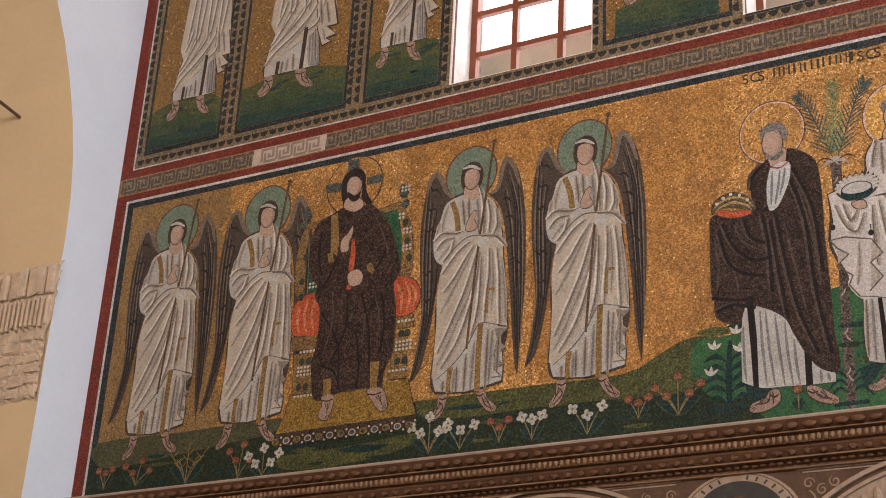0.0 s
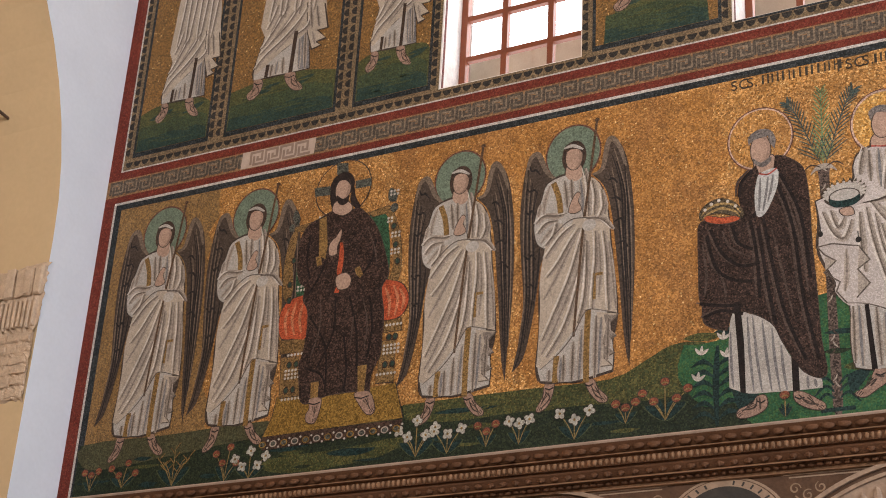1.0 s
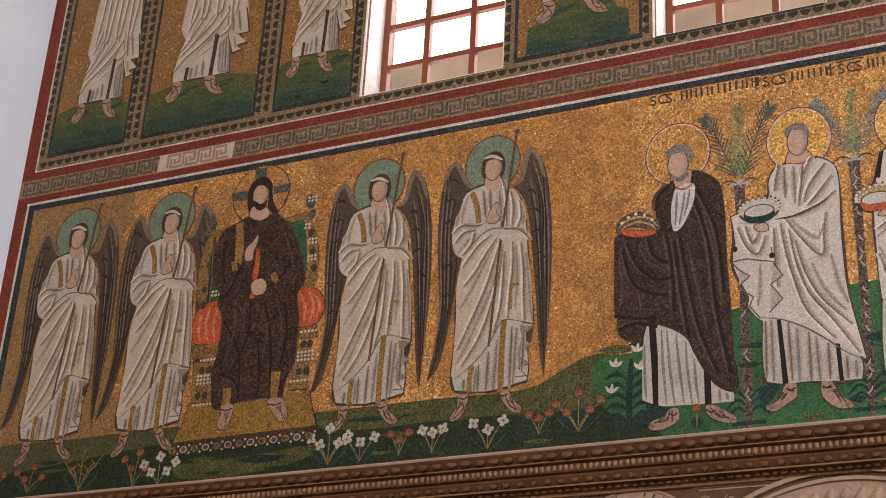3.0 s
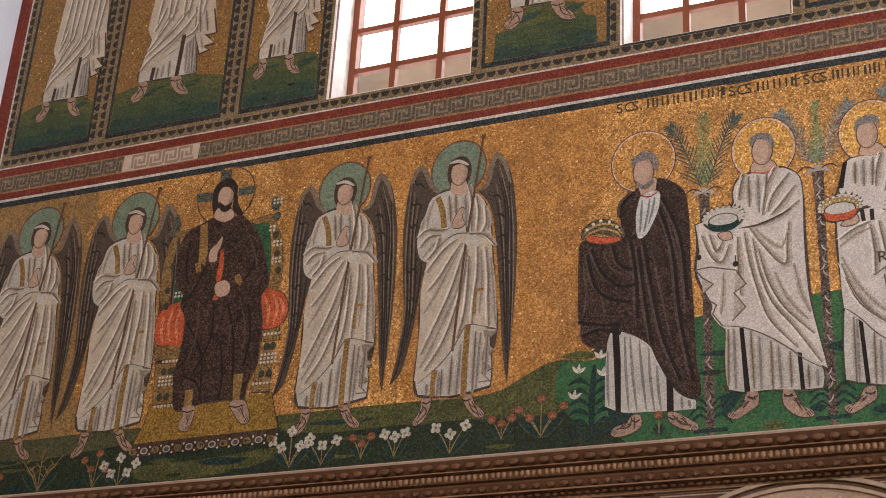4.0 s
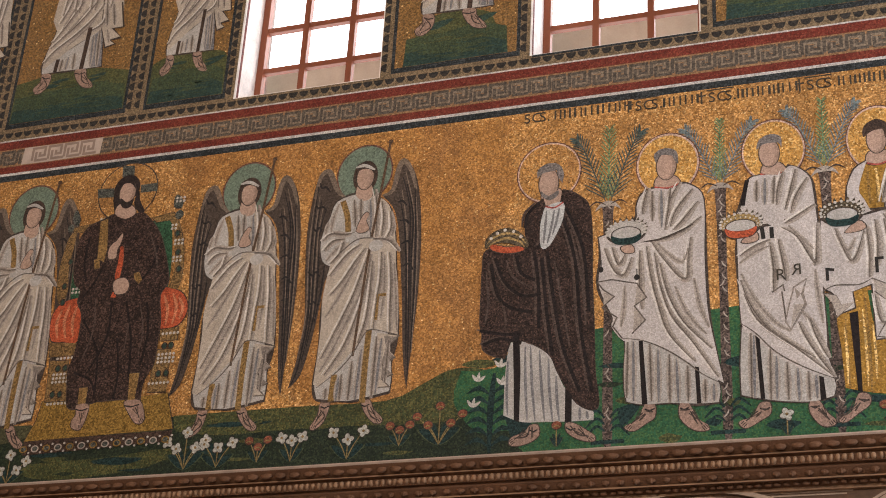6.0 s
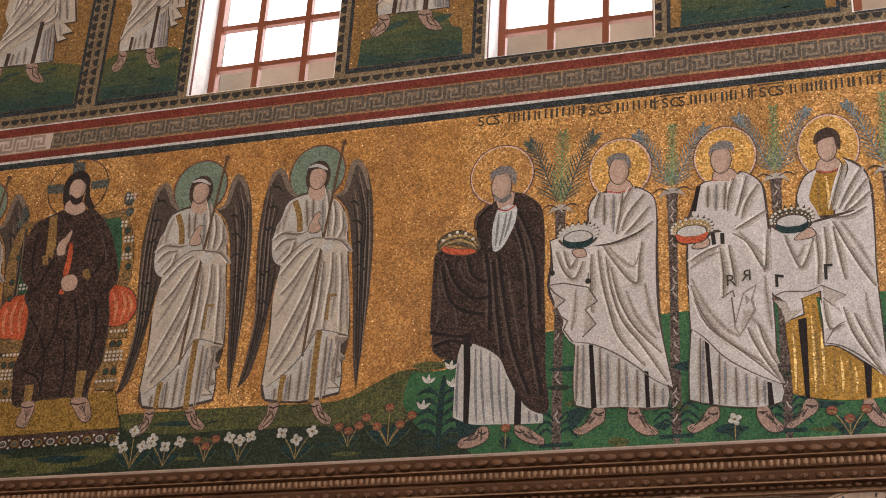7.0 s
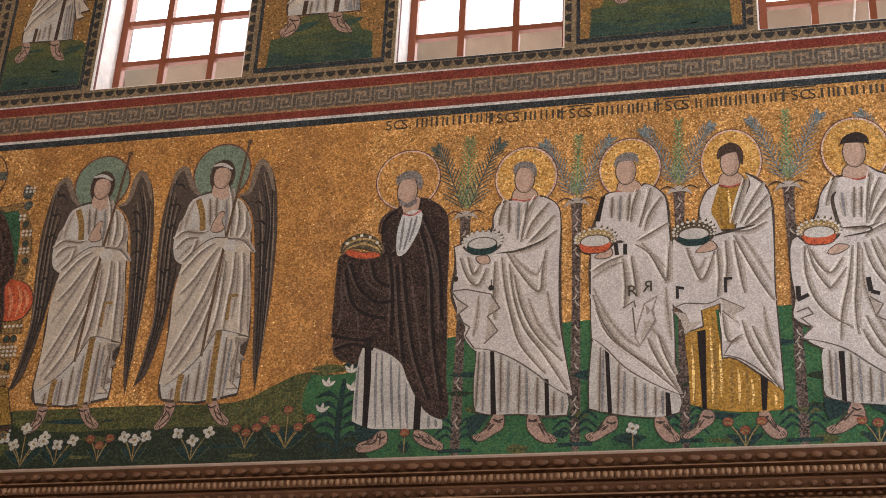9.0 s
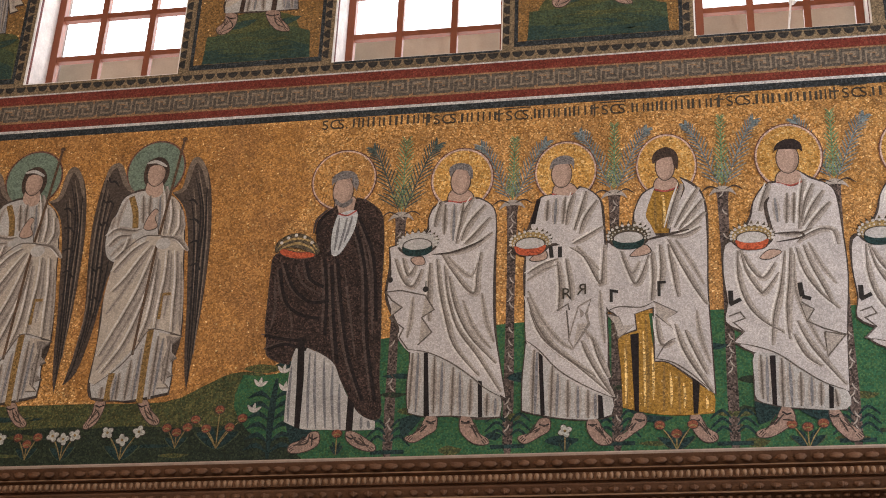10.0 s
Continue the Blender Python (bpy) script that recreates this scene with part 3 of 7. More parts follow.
arcade = tagged(mesh_object("wall_arcade", bm, "spandrel"), "painted stucco arcade wall below the stone cornice", "wall", kind="structure")
for cx in BAYS:
    for name, r0, r1, out, mat in (("archivolt", 1.12, 1.40, 0.02, "stucco"), ("arch_moulding", 1.40, 1.425, 0.04, "stucco"), ("arch_groove", 1.425, 1.46, 0.015, "spandrel"), ("arch_moulding", 1.46, 1.49, 0.04, "stucco")):
        bm = bmesh.new()
        n, ring = 48, []
        for i in range(n + 1):
            a = math.pi * i / n
            ring.append([bm.verts.new((cx - r * math.cos(a), y, min(SPRING + r * math.sin(a), 4.745))) for r, y in ((r0, 0.0), (r0, -out), (r1, -out), (r1, 0.0))])
        for p, q in zip(ring, ring[1:]):
            for k in range(3):
                bm.faces.new((p[k], q[k], q[k + 1], p[k + 1]))
        bmesh.ops.recalc_face_normals(bm, faces=bm.faces)
        part(name, bm, mat, arcade, "cream moulded stucco arch band")
    # acanthus leaves in relief round the archivolt
    leaf = bmesh.new()
    bmesh.ops.create_uvsphere(leaf, u_segments=8, v_segments=5, radius=1)
    bmesh.ops.scale(leaf, vec=(0.035, 0.02, 0.1), verts=leaf.verts)
    leaf_ob = mesh_object("relief_leaf", leaf, "stucco", arcade)
    for i in range(8, 33):
        a = math.pi * i / 40
        o = leaf_ob if i == 8 else new("relief_leaf", leaf_ob.data)
        o.parent = arcade
        o.location = (cx - 1.26 * math.cos(a), -0.02, min(SPRING + 1.26 * math.sin(a), 4.6))
        o.rotation_euler = (0, a - math.pi / 2 + 0.25, 0)

# the end wall with the chancel arch
JAMB, ARCH_TOP = -0.605, 7.45
arch_r, arch_c = 5.9, -0.605 - 5.9
bm = bmesh.new()
n = 40
pts = [(JAMB, 0.0), (JAMB, ARCH_TOP)] + [(arch_c + arch_r * math.cos(a), ARCH_TOP + 5.0 * math.sin(a)) for a in (math.pi * i / n for i in range(1, n))] + [(arch_c - arch_r, ARCH_TOP), (arch_c - arch_r, 0.0)]
for (ya, za), (yb, zb) in zip(pts[1:], pts[2:-1]):
    bm.faces.new([bm.verts.new(p) for p in ((X0, ya, za), (X0, yb, zb), (X0, yb, 13.0), (X0, ya, 13.0))])
for a, b in ((0.0, JAMB), (arch_c - arch_r, -14.5)):
    bm.faces.new([bm.verts.new(p) for p in ((X0, a, 0), (X0, a, 13.0), (X0, b, 13.0), (X0, b, 0))])
bmesh.ops.recalc_face_normals(bm, faces=bm.faces)
end_wall = tagged(mesh_object("wall_east", bm, "plaster_white"), "smooth white plaster face of the chancel arch", "wall", kind="structure")
bm = bmesh.new()
for (ya, za), (yb, zb) in zip(pts, pts[1:]):
    bm.faces.new([bm.verts.new(p) for p in ((X0, ya, za), (-3.2, ya, za), (-3.2, yb, zb), (X0, yb, zb))])
tagged(mesh_object("wall_arch_soffit", bm, "plaster_buff"), "buff plastered jamb and soffit of the chancel arch", "wall", kind="structure")

# floor, ceiling and the sides that close the room
tagged(mesh_object("floor", box(-7, X1, -14.5, 0.55, -0.1, 0.0), "floor"), "pale marble church floor", "floor", kind="structure")
tagged(mesh_object("ceiling", box(X0, X1, -14.5, 0.55, TOP, TOP + 0.15), "timber"), "timber coffered ceiling", "ceiling", kind="structure")
bm = bmesh.new()
edge = X0
for wx in NORTH_WINDOWS:
    add_box(bm, edge, wx - 0.7, -15, -14.4, 8.6, 11.2)
    edge = wx + 0.7
add_box(bm, edge, X1, -15, -14.4, 8.6, 11.2)
add_box(bm, X0, X1, -15, -14.4, 0, 8.6)
add_box(bm, X0, X1, -15, -14.4, 11.2, TOP)
tagged(mesh_object("wall_north", bm, "plaster_room"), "opposite nave wall with clerestory windows", "wall", kind="structure")
bm = bmesh.new()
# The gap is cut only to seat the added west lamp.
for y0, y1, z0, z1 in ((-15, -4.4, 0, TOP), (-2.0, 0.55, 0, TOP), (-4.4, -2.0, 0, 5.6), (-4.4, -2.0, 8.4, TOP)):
    add_box(bm, X1, X1 + 0.3, y0, y1, z0, z1)
tagged(mesh_object("wall_west", bm, "plaster_room"), "plain plaster entrance wall", "wall", kind="structure")
bm = bmesh.new()
add_box(bm, -7.3, -7.0, -15, 0.55, 0, 13)
add_box(bm, -7.0, -3.2, -0.1, 0.55, 0, 13)
add_box(bm, -7.0, -3.2, -15, -13.4, 0, 13)
add_box(bm, -7.0, X0, -15, 0.55, 13.0, 13.2)
tagged(mesh_object("wall_chancel", bm, "plaster_buff"), "buff chancel walls behind the arch", "wall", kind="structure")

# ---- mosaic grounds and borders, parts of the wall ----
XR = 11.6


def field(name, mat, layer, x0, x1, z0, z1, label=""):
    p = Picture()
    p.fill(mat, layer, [(x0, z0), (x1, z0), (x1, z1), (x0, z1)], False)
    ob = p.done(name, 0, 0, parent=nave_wall)
    if label:
        ob["label"] = label
    return ob


field("gold_ground", "gold", -1, 0.03, XR, 5.0, 7.99, "gold mosaic ground of the procession")
field("navy_line", "navy", 0, 0.03, XR, 7.985, 8.045)
field("white_line", "white_line", 1, 0.0, XR, 8.045, 8.07)
field("red_band", "red_band", 0, -0.148, XR, 8.07, 8.14)
field("meander_ground", "meander_ground", 0, -0.148, XR, 8.14, 8.325)
field("red_band", "red_band", 0, -0.148, XR, 8.325, 8.41)
field("white_line", "white_line", 1, 0.0, XR, 8.41, 8.424)
field("border_ground", "border_ground", -1, 0.0, XR, 8.424, 8.53)
p = Picture()
rnd = random.Random(8)
rough = [(min(x + rnd.uniform(-0.05, 0.05), 1.7), min(max(z + rnd.uniform(-0.05, 0.05), 5.5), 7.985)) for x, z in curve_points([(1.5, 5.5), (1.3, 6.2), (1.38, 6.9), (1.2, 7.4), (1.3, 7.985)], False, 6)]
p.sheet("gold_worn", -0.6, [(0.04, 7.985), (0.04, 5.5)] + rough)
p.done("worn_gold", 0, 0, parent=nave_wall)["label"] = "dulled olive-gold corner of the mosaic ground"
rnd = random.Random(21)
p = Picture()
rim = [(3.1, 7.985), (3.25, 7.7), (3.6, 7.75), (4.2, 7.6), (4.4, 6.9), (4.36, 6.2), (4.5, 5.65), (5.3, 5.6), (5.95, 5.75), (6.02, 6.4), (5.9, 6.9), (6.12, 7.3), (6.05, 7.7), (6.2, 7.985)]
rough = [(x + rnd.uniform(-0.045, 0.045), min(z + rnd.uniform(-0.04, 0.04), 7.985)) for x, z in curve_points(rim, False, 6)]
p.sheet("gold_repair", -0.6, rough)
p.done("amber_repair", 0, 0, parent=nave_wall)["label"] = "smoother amber repair in the gold mosaic"
# left border
field("red_band", "red_band", 0, -0.148, -0.02, 5.0, 8.07)
field("white_line", "white_line", 1, -0.02, 0.005, 5.0, 8.045)
field("navy_line", "navy", 0, 0.005, 0.075, 5.0, 8.045)
field("red_band", "red_band", 0, -0.148, -0.005, 8.41, 11.3)
field("white_line", "white_line", 1, -0.005, 0.012, 8.424, 11.3)

for a, b in SOUTH_WINDOWS[1:3]:
    field("sill_line", "navy", 1, a + 0.02, b - 0.02, 8.512, 8.532)
# upper panels between the windows
PANELS = [(0.012, 1.1), (1.1, 2.53), (2.53, 3.52), (4.89, 6.2), (7.6, 9.11), (10.45, 11.6)]
for a, b in PANELS:
    field("border_ground", "border_ground", -1, a, b, 8.53, 11.3)
    p = Picture()
    l, r = a + 0.095, b - 0.085
    p.fill("navy", 0, [(l, 8.55), (r, 8.55), (r, 8.6), (l, 8.6)], False)
    for s in (l, r - 0.03):
        p.fill("navy", 0, [(s, 8.6), (s + 0.03, 8.6), (s + 0.03, 11.3), (s, 11.3)], False)
    p.fill("gold_upper", 0, [(l + 0.03, 8.6), (r - 0.03, 8.6), (r - 0.03, 11.3), (l + 0.03, 11.3)], False)
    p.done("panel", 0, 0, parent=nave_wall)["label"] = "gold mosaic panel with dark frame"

# scallops of the border
p = Picture()
p.sheet("scallop", 1, [(0.042 * math.cos(math.pi * i / 10), -0.055 * math.sin(math.pi * i / 10)) for i in range(11)])
first = p.done("scallop", 0.08, 8.505, parent=nave_wall)
scallop = first.data
for i in range(1, 118):
    o = new("scallop", scallop)
    o.location, o.parent = (0.08 + 0.098 * i, 0, 8.505), nave_wall
for a, b in PANELS:
    for sx, turn in ((a + 0.055, 90), (b - 0.03, 90)):
        if sx > 10.5:
            continue
        for i in range(19):
            o = new("scallop", scallop)
            o.location, o.rotation_euler, o.parent = (sx, 0, 8.62 + 0.1 * i), (0, radians(turn), 0), nave_wall

# the meander: one key, repeated; over the repair it is faded
def meander_key(dark, light, out):
    p = Picture()
    p.line(dark, 1, 0.025, [(0.0, 0.012), (0.0, 0.138), (0.125, 0.138), (0.125, 0.055), (0.075, 0.055), (0.075, 0.095)], False)
    p.line(dark, 1, 0.025, [(0.035, 0.1), (0.035, 0.012), (0.16, 0.012)], False)
    p.line(light, 0, 0.024, [(0.02, 0.02), (0.02, 0.118), (0.1, 0.118), (0.1, 0.075)], False)
    p.line(light, 0, 0.024, [(0.055, 0.1), (0.055, 0.032), (0.145, 0.032), (0.145, 0.13)], False)
    return p.done("meander_key", -0.1 + out, 8.16, parent=nave_wall)


key = meander_key("meander_dark", "meander_light", 0.0)
faded_key = meander_key("plaster_patch", "patch_line", 0.166 * 10)
faded_key.location.y = -0.003
for i in range(1, 70):
    x = -0.1 + 0.166 * i
    if i == 10:
        continue
    o = new("meander_key", faded_key.data if 1.42 < x < 2.2 else key.data)
    o.location, o.parent = (x, -0.003 if 1.42 < x < 2.2 else 0, 8.16), nave_wall
p = Picture()
p.fill("patch_line", 1, [(1.45, 8.15), (1.7, 8.145), (2.26, 8.155), (2.27, 8.32), (1.9, 8.315), (1.46, 8.322)], False)
p.done("plaster_patch", 0, 0, parent=nave_wall)["label"] = "pale pink plaster repair in the meander band"

# green meadow
p = Picture(0.003)
p.fill("green_dark", 0, [(0.03, 5.0), (XR, 5.0), (XR, 5.6), (5.9, 5.6), (5.15, 5.6), (0.03, 5.61)], False)
p.fill("hill_olive", 1, [(0.08, 5.61), (1.0, 5.61), (2.07, 5.62), (2.0, 5.5), (1.5, 5.45), (0.9, 5.4), (0.4, 5.36), (0.1, 5.4)])
p.fill("green_mid", 1, [(3.37, 5.61), (4.5, 5.61), (5.16, 5.605), (5.45, 5.72), (5.66, 5.815), (5.9, 5.805), (6.1, 5.7), (5.9, 5.45), (5.4, 5.4), (5.0, 5.42), (4.4, 5.43), (3.8, 5.42), (3.4, 5.48)])
p.fill("green_mid", 1, [(2.1, 5.28), (2.8, 5.3), (3.4, 5.34), (3.2, 5.2), (2.5, 5.14), (2.1, 5.18)])
p.fill("green_bright", 2, [(5.75, 5.8), (6.0, 5.8), (6.5, 5.98), (6.8, 6.05), (7.6, 6.12), (8.35, 6.155), (9.3, 6.17), (10.2, 6.16), (XR, 6.16), (XR, 5.04), (9.0, 5.04), (7.0, 5.06), (6.3, 5.1), (6.15, 5.3), (5.9, 5.3), (5.7, 5.55)])
p.fill("shadow_green", 3, [(6.95, 5.42), (7.1, 5.44), (7.0, 5.3), (6.95, 5.3)])
rnd = random.Random(11)
for i in range(46):
    x, z = rnd.uniform(5.9, 11.4), rnd.uniform(5.16, 5.95)
    w, h = rnd.uniform(0.05, 0.16), rnd.uniform(0.015, 0.05)
    p.fill(rnd.choice(("green_mid", "shadow_green", "green_dark")), 3, [(x - w, z), (x - w * 0.3, z + h), (x + w * 0.5, z + h * 0.6), (x + w, z + h * 0.2), (x + w * 0.2, z - h)])
for i in range(40):
    x, z = rnd.uniform(0.2, 5.7), rnd.uniform(5.14, 5.52)
    w, h = rnd.uniform(0.08, 0.25), rnd.uniform(0.01, 0.03)
    p.fill(rnd.choice(("green_mid", "shadow_green", "green_dark")), 3, [(x - w, z), (x - w * 0.3, z + h), (x + w * 0.5, z + h * 0.6), (x + w, z + h * 0.2), (x + w * 0.2, z - h)])
p.done("meadow", 0, 0, parent=nave_wall)["label"] = "green mosaic meadow along the foot of the procession"

# ---- windows ----
def window(a, b, n):
    w = empty("window_%d" % n, ((a + b) / 2, 0.36, 8.53), "tall window with red-brown painted wooden glazing bars", "window", kind="structure")
    inv = Matrix.Translation(-w.location)

    def add(name, bm, mat, label=""):
        bm.transform(inv)
        part(name, bm, mat, w, label)
    for x0, x1, z0, z1 in ((a + 0.005, a + 0.075, 8.56, 11.3), (b - 0.075, b - 0.005, 8.56, 11.3), (a + 0.075, b - 0.075, 8.56, 8.64)):
        add("frame", box(x0, x1, 0.33, 0.4, z0, z1), "wood_red")
    step = (b - a) / 3
    for k in (1, 2):
        add("glazing_bar", box(a + step * k - 0.028, a + step * k + 0.028, 0.335, 0.395, 8.64, 11.3), "wood_red")
    for k in range(6):
        z = 9.02 + 0.44 * k
        for c in range(3):
            add("glazing_bar", box(a + step * c + 0.075 * (c == 0) + 0.028 * (c > 0), a + step * (c + 1) - 0.075 * (c == 2) - 0.028 * (c < 2), 0.34, 0.39, z - 0.026, z + 0.026), "wood_red")
    # whitewashed reveal and sloping sill
    for x0, x1 in ((a - 0.001, a + 0.012), (b - 0.012, b + 0.001)):
        add("reveal", box(x0, x1, 0.004, 0.55, 8.535, 11.3), "reveal", "whitewashed window reveal")
    for x0, x1 in ((a + 0.012, a + 0.016), (b - 0.016, b - 0.012)):
        add("painted_line", box(x0, x1, 0.02, 0.05, 8.55, 11.3), "red_band", "dark red line painted on the reveal")
    add("window_sill", box(a, b, 0.01, 0.5, 8.5, 8.545), "reveal", "pale plaster sill")


for i, (a, b) in enumerate(SOUTH_WINDOWS):
    window(a, b, i + 1)
bm = bmesh.new()
bmesh.ops.create_cone(bm, cap_ends=True, segments=10, radius1=0.009, radius2=0.009, depth=0.34)
bmesh.ops.create_uvsphere(bm, u_segments=10, v_segments=8, radius=0.032, matrix=Matrix.Translation((0.01, 0, 0.17)))
latch = mesh_object("window_latch", bm, "reveal", None, "", (9.86, 0.31, 8.86))
latch.rotation_euler = (0, 0.12, 0)
tagged(latch, "white window latch rod hanging on the glazing bar", "latch")
bm = bmesh.new()
add_box(bm, 1.5, 15, 0.95, 1.2, 8.0, 9.46)
tagged(mesh_object("outside_parapet", bm, "render_beige"), "beige rendered parapet outside the windows", "wall", kind="structure")
tagged(mesh_object("backdrop", box(-10, 28, 9.0, 9.1, 4, 30), "sky"), "bright white sky outside", "sky", kind="structure")

# ---- the stone cornice ----
def cornice():
    c = empty("cornice", (0, 0, 5.0), "dark carved stone cornice with egg-and-dart rows", "cornice", kind="structure")
    # out from the wall, height
    prof = [(0.0, 5.06), (0.255, 5.045), (0.26, 5.034), (0.255, 5.022), (0.20, 4.957), (0.208, 4.952), (0.206, 4.944), (0.17, 4.934), (0.17, 4.878), (0.14, 4.88), (0.14, 4.856), (0.10, 4.806), (0.11, 4.802), (0.108, 4.792), (0.075, 4.795), (0.03, 4.764), (0.03, 4.742), (0.0, 4.74)]
    bm = bmesh.new()
    rows = [[bm.verts.new((x, -o, z - 5.0)) for o, z in prof] for x in [X0 + 0.02 + i * (X1 - X0 - 0.04) / 60 for i in range(61)]]
    for p, q in zip(rows, rows[1:]):
        for k in range(len(prof) - 1):
            f = bm.faces.new((p[k], q[k], q[k + 1], p[k + 1]))
            # Lip and fillet faces take paler stone than the curved hollows.
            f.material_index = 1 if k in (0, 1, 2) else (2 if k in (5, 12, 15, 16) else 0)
    bmesh.ops.recalc_face_normals(bm, faces=bm.faces)
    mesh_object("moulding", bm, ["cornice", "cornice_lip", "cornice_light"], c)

    def pebble(rx, ry, rz, cut=None):
        bm = bmesh.new()
        bmesh.ops.create_uvsphere(bm, u_segments=8, v_segments=6, radius=1)
        for f in bm.faces:
            f.smooth = True
        bmesh.ops.scale(bm, vec=(rx, ry, rz), verts=bm.verts)
        return bm

    def row(name, bm, mat, pitch, out, z, tilt, label):
        o = mesh_object(name, bm, mat, c, label, (0, -out, z - 5.0))
        o.rotation_euler = (radians(tilt), 0, 0)
        o.location.x = pitch / 2
        n = int(XR / pitch)
        for i in range(1, n):
            k = new(name, o.data)
            k.parent = c
            k.location = (pitch * (i + 0.5) + random.uniform(-0.004, 0.004), -out + random.uniform(-0.003, 0.003), z - 5.0)
            k.rotation_euler = (radians(tilt + random.uniform(-5, 5)), random.uniform(-0.12, 0.12), 0)
            s = random.uniform(0.8, 1.08)
            k.scale = (s, 1, random.uniform(0.9, 1.05))
    row("egg", pebble(0.052, 0.021, 0.041), "cornice", 0.113, 0.222, 4.992, -38, "worn carved stone egg")
    row("bead", pebble(0.019, 0.022, 0.026), "cornice_light", 0.0455, 0.172, 4.906, 0, "pale stone bead")
    row("dart", pebble(0.012, 0.02, 0.033), "cornice", 0.105, 0.12, 4.832, -38, "carved stone dart")
    row("small_egg", pebble(0.034, 0.018, 0.03), "cornice", 0.105, 0.118, 4.835, -38, "carved stone egg")
    row("leaf", pebble(0.028, 0.016, 0.026), "cornice", 0.062, 0.055, 4.78, -55, "carved stone leaf")


cornice()

# roundels and scroll painting in the spandrels
for cx in BAYS[:4]:
    rx = cx + HALF
    p = Picture()
    p.disc("stucco", 3, 0, 0, 0.47, 0.40, n=56)
    p.disc("spandrel", 4, 0, 0, 0.445, 0.385, n=56)
    p.disc("stucco", 5, 0, 0, 0.435, 0.38, n=56)
    p.disc("roundel", 6, 0, 0, 0.36, 0.33, n=56)
    for i in range(15):
        if i in (7, 8):
            continue
        c, s = math.cos(radians(20 + 10 * i)), math.sin(radians(20 + 10 * i))
        p.line("roundel", 7, 0.014, [(0.375 * c, 0.34 * s), (0.42 * c, 0.37 * s)], False)
    for q in ([(-0.1, 0.1), (-0.04, 0.2), (0.06, 0.22)], [(0.02, 0.05), (0.1, 0.16), (0.2, 0.14)]):
        p.line("spandrel", 7, 0.02, q)
    p.done("roundel", rx, 4.365, "dark painted roundel in a lettered cream ring", "roundel", "roundels")
    for sgn in (-1, 1):
        p = Picture()
        p.line("stucco", 1, 0.018, [(sgn * 0.42, 0.375), (sgn * 1.15, 0.375)], False)
        p.line("stucco", 1, 0.01, [(sgn * 0.46, 0.35), (sgn * 0.95, 0.35)], False)
        for k in range(5):
            x, z, r = sgn * (0.5 + 0.09 * k), 0.27 - 0.05 * (k % 2), 0.042
            p.line("arch_scroll", 1, 0.013, [(x + r * (1 - u / 14) * math.cos(u * 0.7 + k), z + r * (1 - u / 14) * math.sin(u * 0.7 + k)) for u in range(12)])
            p.line("arch_scroll", 1, 0.016, [(x, z - 0.05), (x + 0.04, z - 0.1), (x + 0.02, z - 0.16)])
        p.done("scroll_painting", rx, 4.365, "faint painted scrolls on the brown spandrel", "painting", "spandrel scrolls")

# exposed stone impost in the jamb, and the iron rod
def impost():
    e = empty("stone_impost", (X0, JAMB, 5.85), "rough exposed limestone impost block in the plaster jamb", "stone block")
    bm = bmesh.new()
    rnd = random.Random(4)
    nx, nz = 26, 34
    grid = []
    for i in range(nx + 1):
        col = []
        for k in range(nz + 1):
            u, v = i / nx, k / nz
            x = 0.025 - 1.05 * u
            if i == 0:
                x += rnd.uniform(-0.02, 0.02) - 0.05 * (v < 0.55)
            z = 0.0 + 1.36 * v + (0.02 * math.sin(u * 9) + rnd.uniform(-0.012, 0.012)) * (k in (0, nz))
            y = -0.012 - rnd.uniform(0, 0.022)
            if 0.51 < v < 0.76:
                y = -0.02 - 0.022 * (math.sin(u * 2 * math.pi * 14) > 0.1)
            if k in (0, nz):
                y = 0.004
            col.append(bm.verts.new((x, y, z)))
        grid.append(col)
    for i in range(nx):
        for k in range(nz):
            bm.faces.new((grid[i][k], grid[i][k + 1], grid[i + 1][k + 1], grid[i + 1][k]))
    bmesh.ops.recalc_face_normals(bm, faces=bm.faces)
    part("block", bm, "stone_old", e)
    for k in range(18):
        x = -0.02 - 0.056 * k
        bm = box(x - 0.034, x, -0.06 - rnd.uniform(0, 0.01), -0.01, 0.70 + rnd.uniform(0, 0.03), 1.0 - rnd.uniform(0, 0.03))
        bmesh.ops.bevel(bm, geom=bm.edges[:], offset=0.008, segments=1, affect="EDGES")
        part("fluting", bm, "stone_old", e)
    for row in range(6):
        x, z = 0.0 - rnd.uniform(0, 0.05), 0.04 + 0.108 * row
        while x > -1.0:
            w = rnd.uniform(0.09, 0.22)
            bm = box(x - w, x - 0.012, -0.026 - rnd.uniform(0, 0.02), -0.005, z + rnd.uniform(0, 0.012), z + 0.095 - rnd.uniform(0, 0.02))
            bmesh.ops.bevel(bm, geom=bm.edges[:], offset=0.01, segments=1, affect="EDGES")
            for v in bm.verts:
                v.co += Vector((rnd.uniform(-0.013, 0.013), rnd.uniform(-0.006, 0.006), rnd.uniform(-0.013, 0.013)))
            part("brick", bm, "stone_old", e)
            x -= w
    for k in range(9):
        x = 0.01 - 0.115 * k
        bm = box(x - 0.1, x, -0.05 - rnd.uniform(0, 0.02), -0.005, 1.03, 1.3 + rnd.uniform(-0.02, 0.03))
        bmesh.ops.bevel(bm, geom=bm.edges[:], offset=0.014, segments=1, affect="EDGES")
        for v in bm.verts:
            v.co += Vector((rnd.uniform(-0.008, 0.008), rnd.uniform(-0.006, 0.006), rnd.uniform(-0.01, 0.01)))
        part("stone", bm, "stone_old", e)


impost()


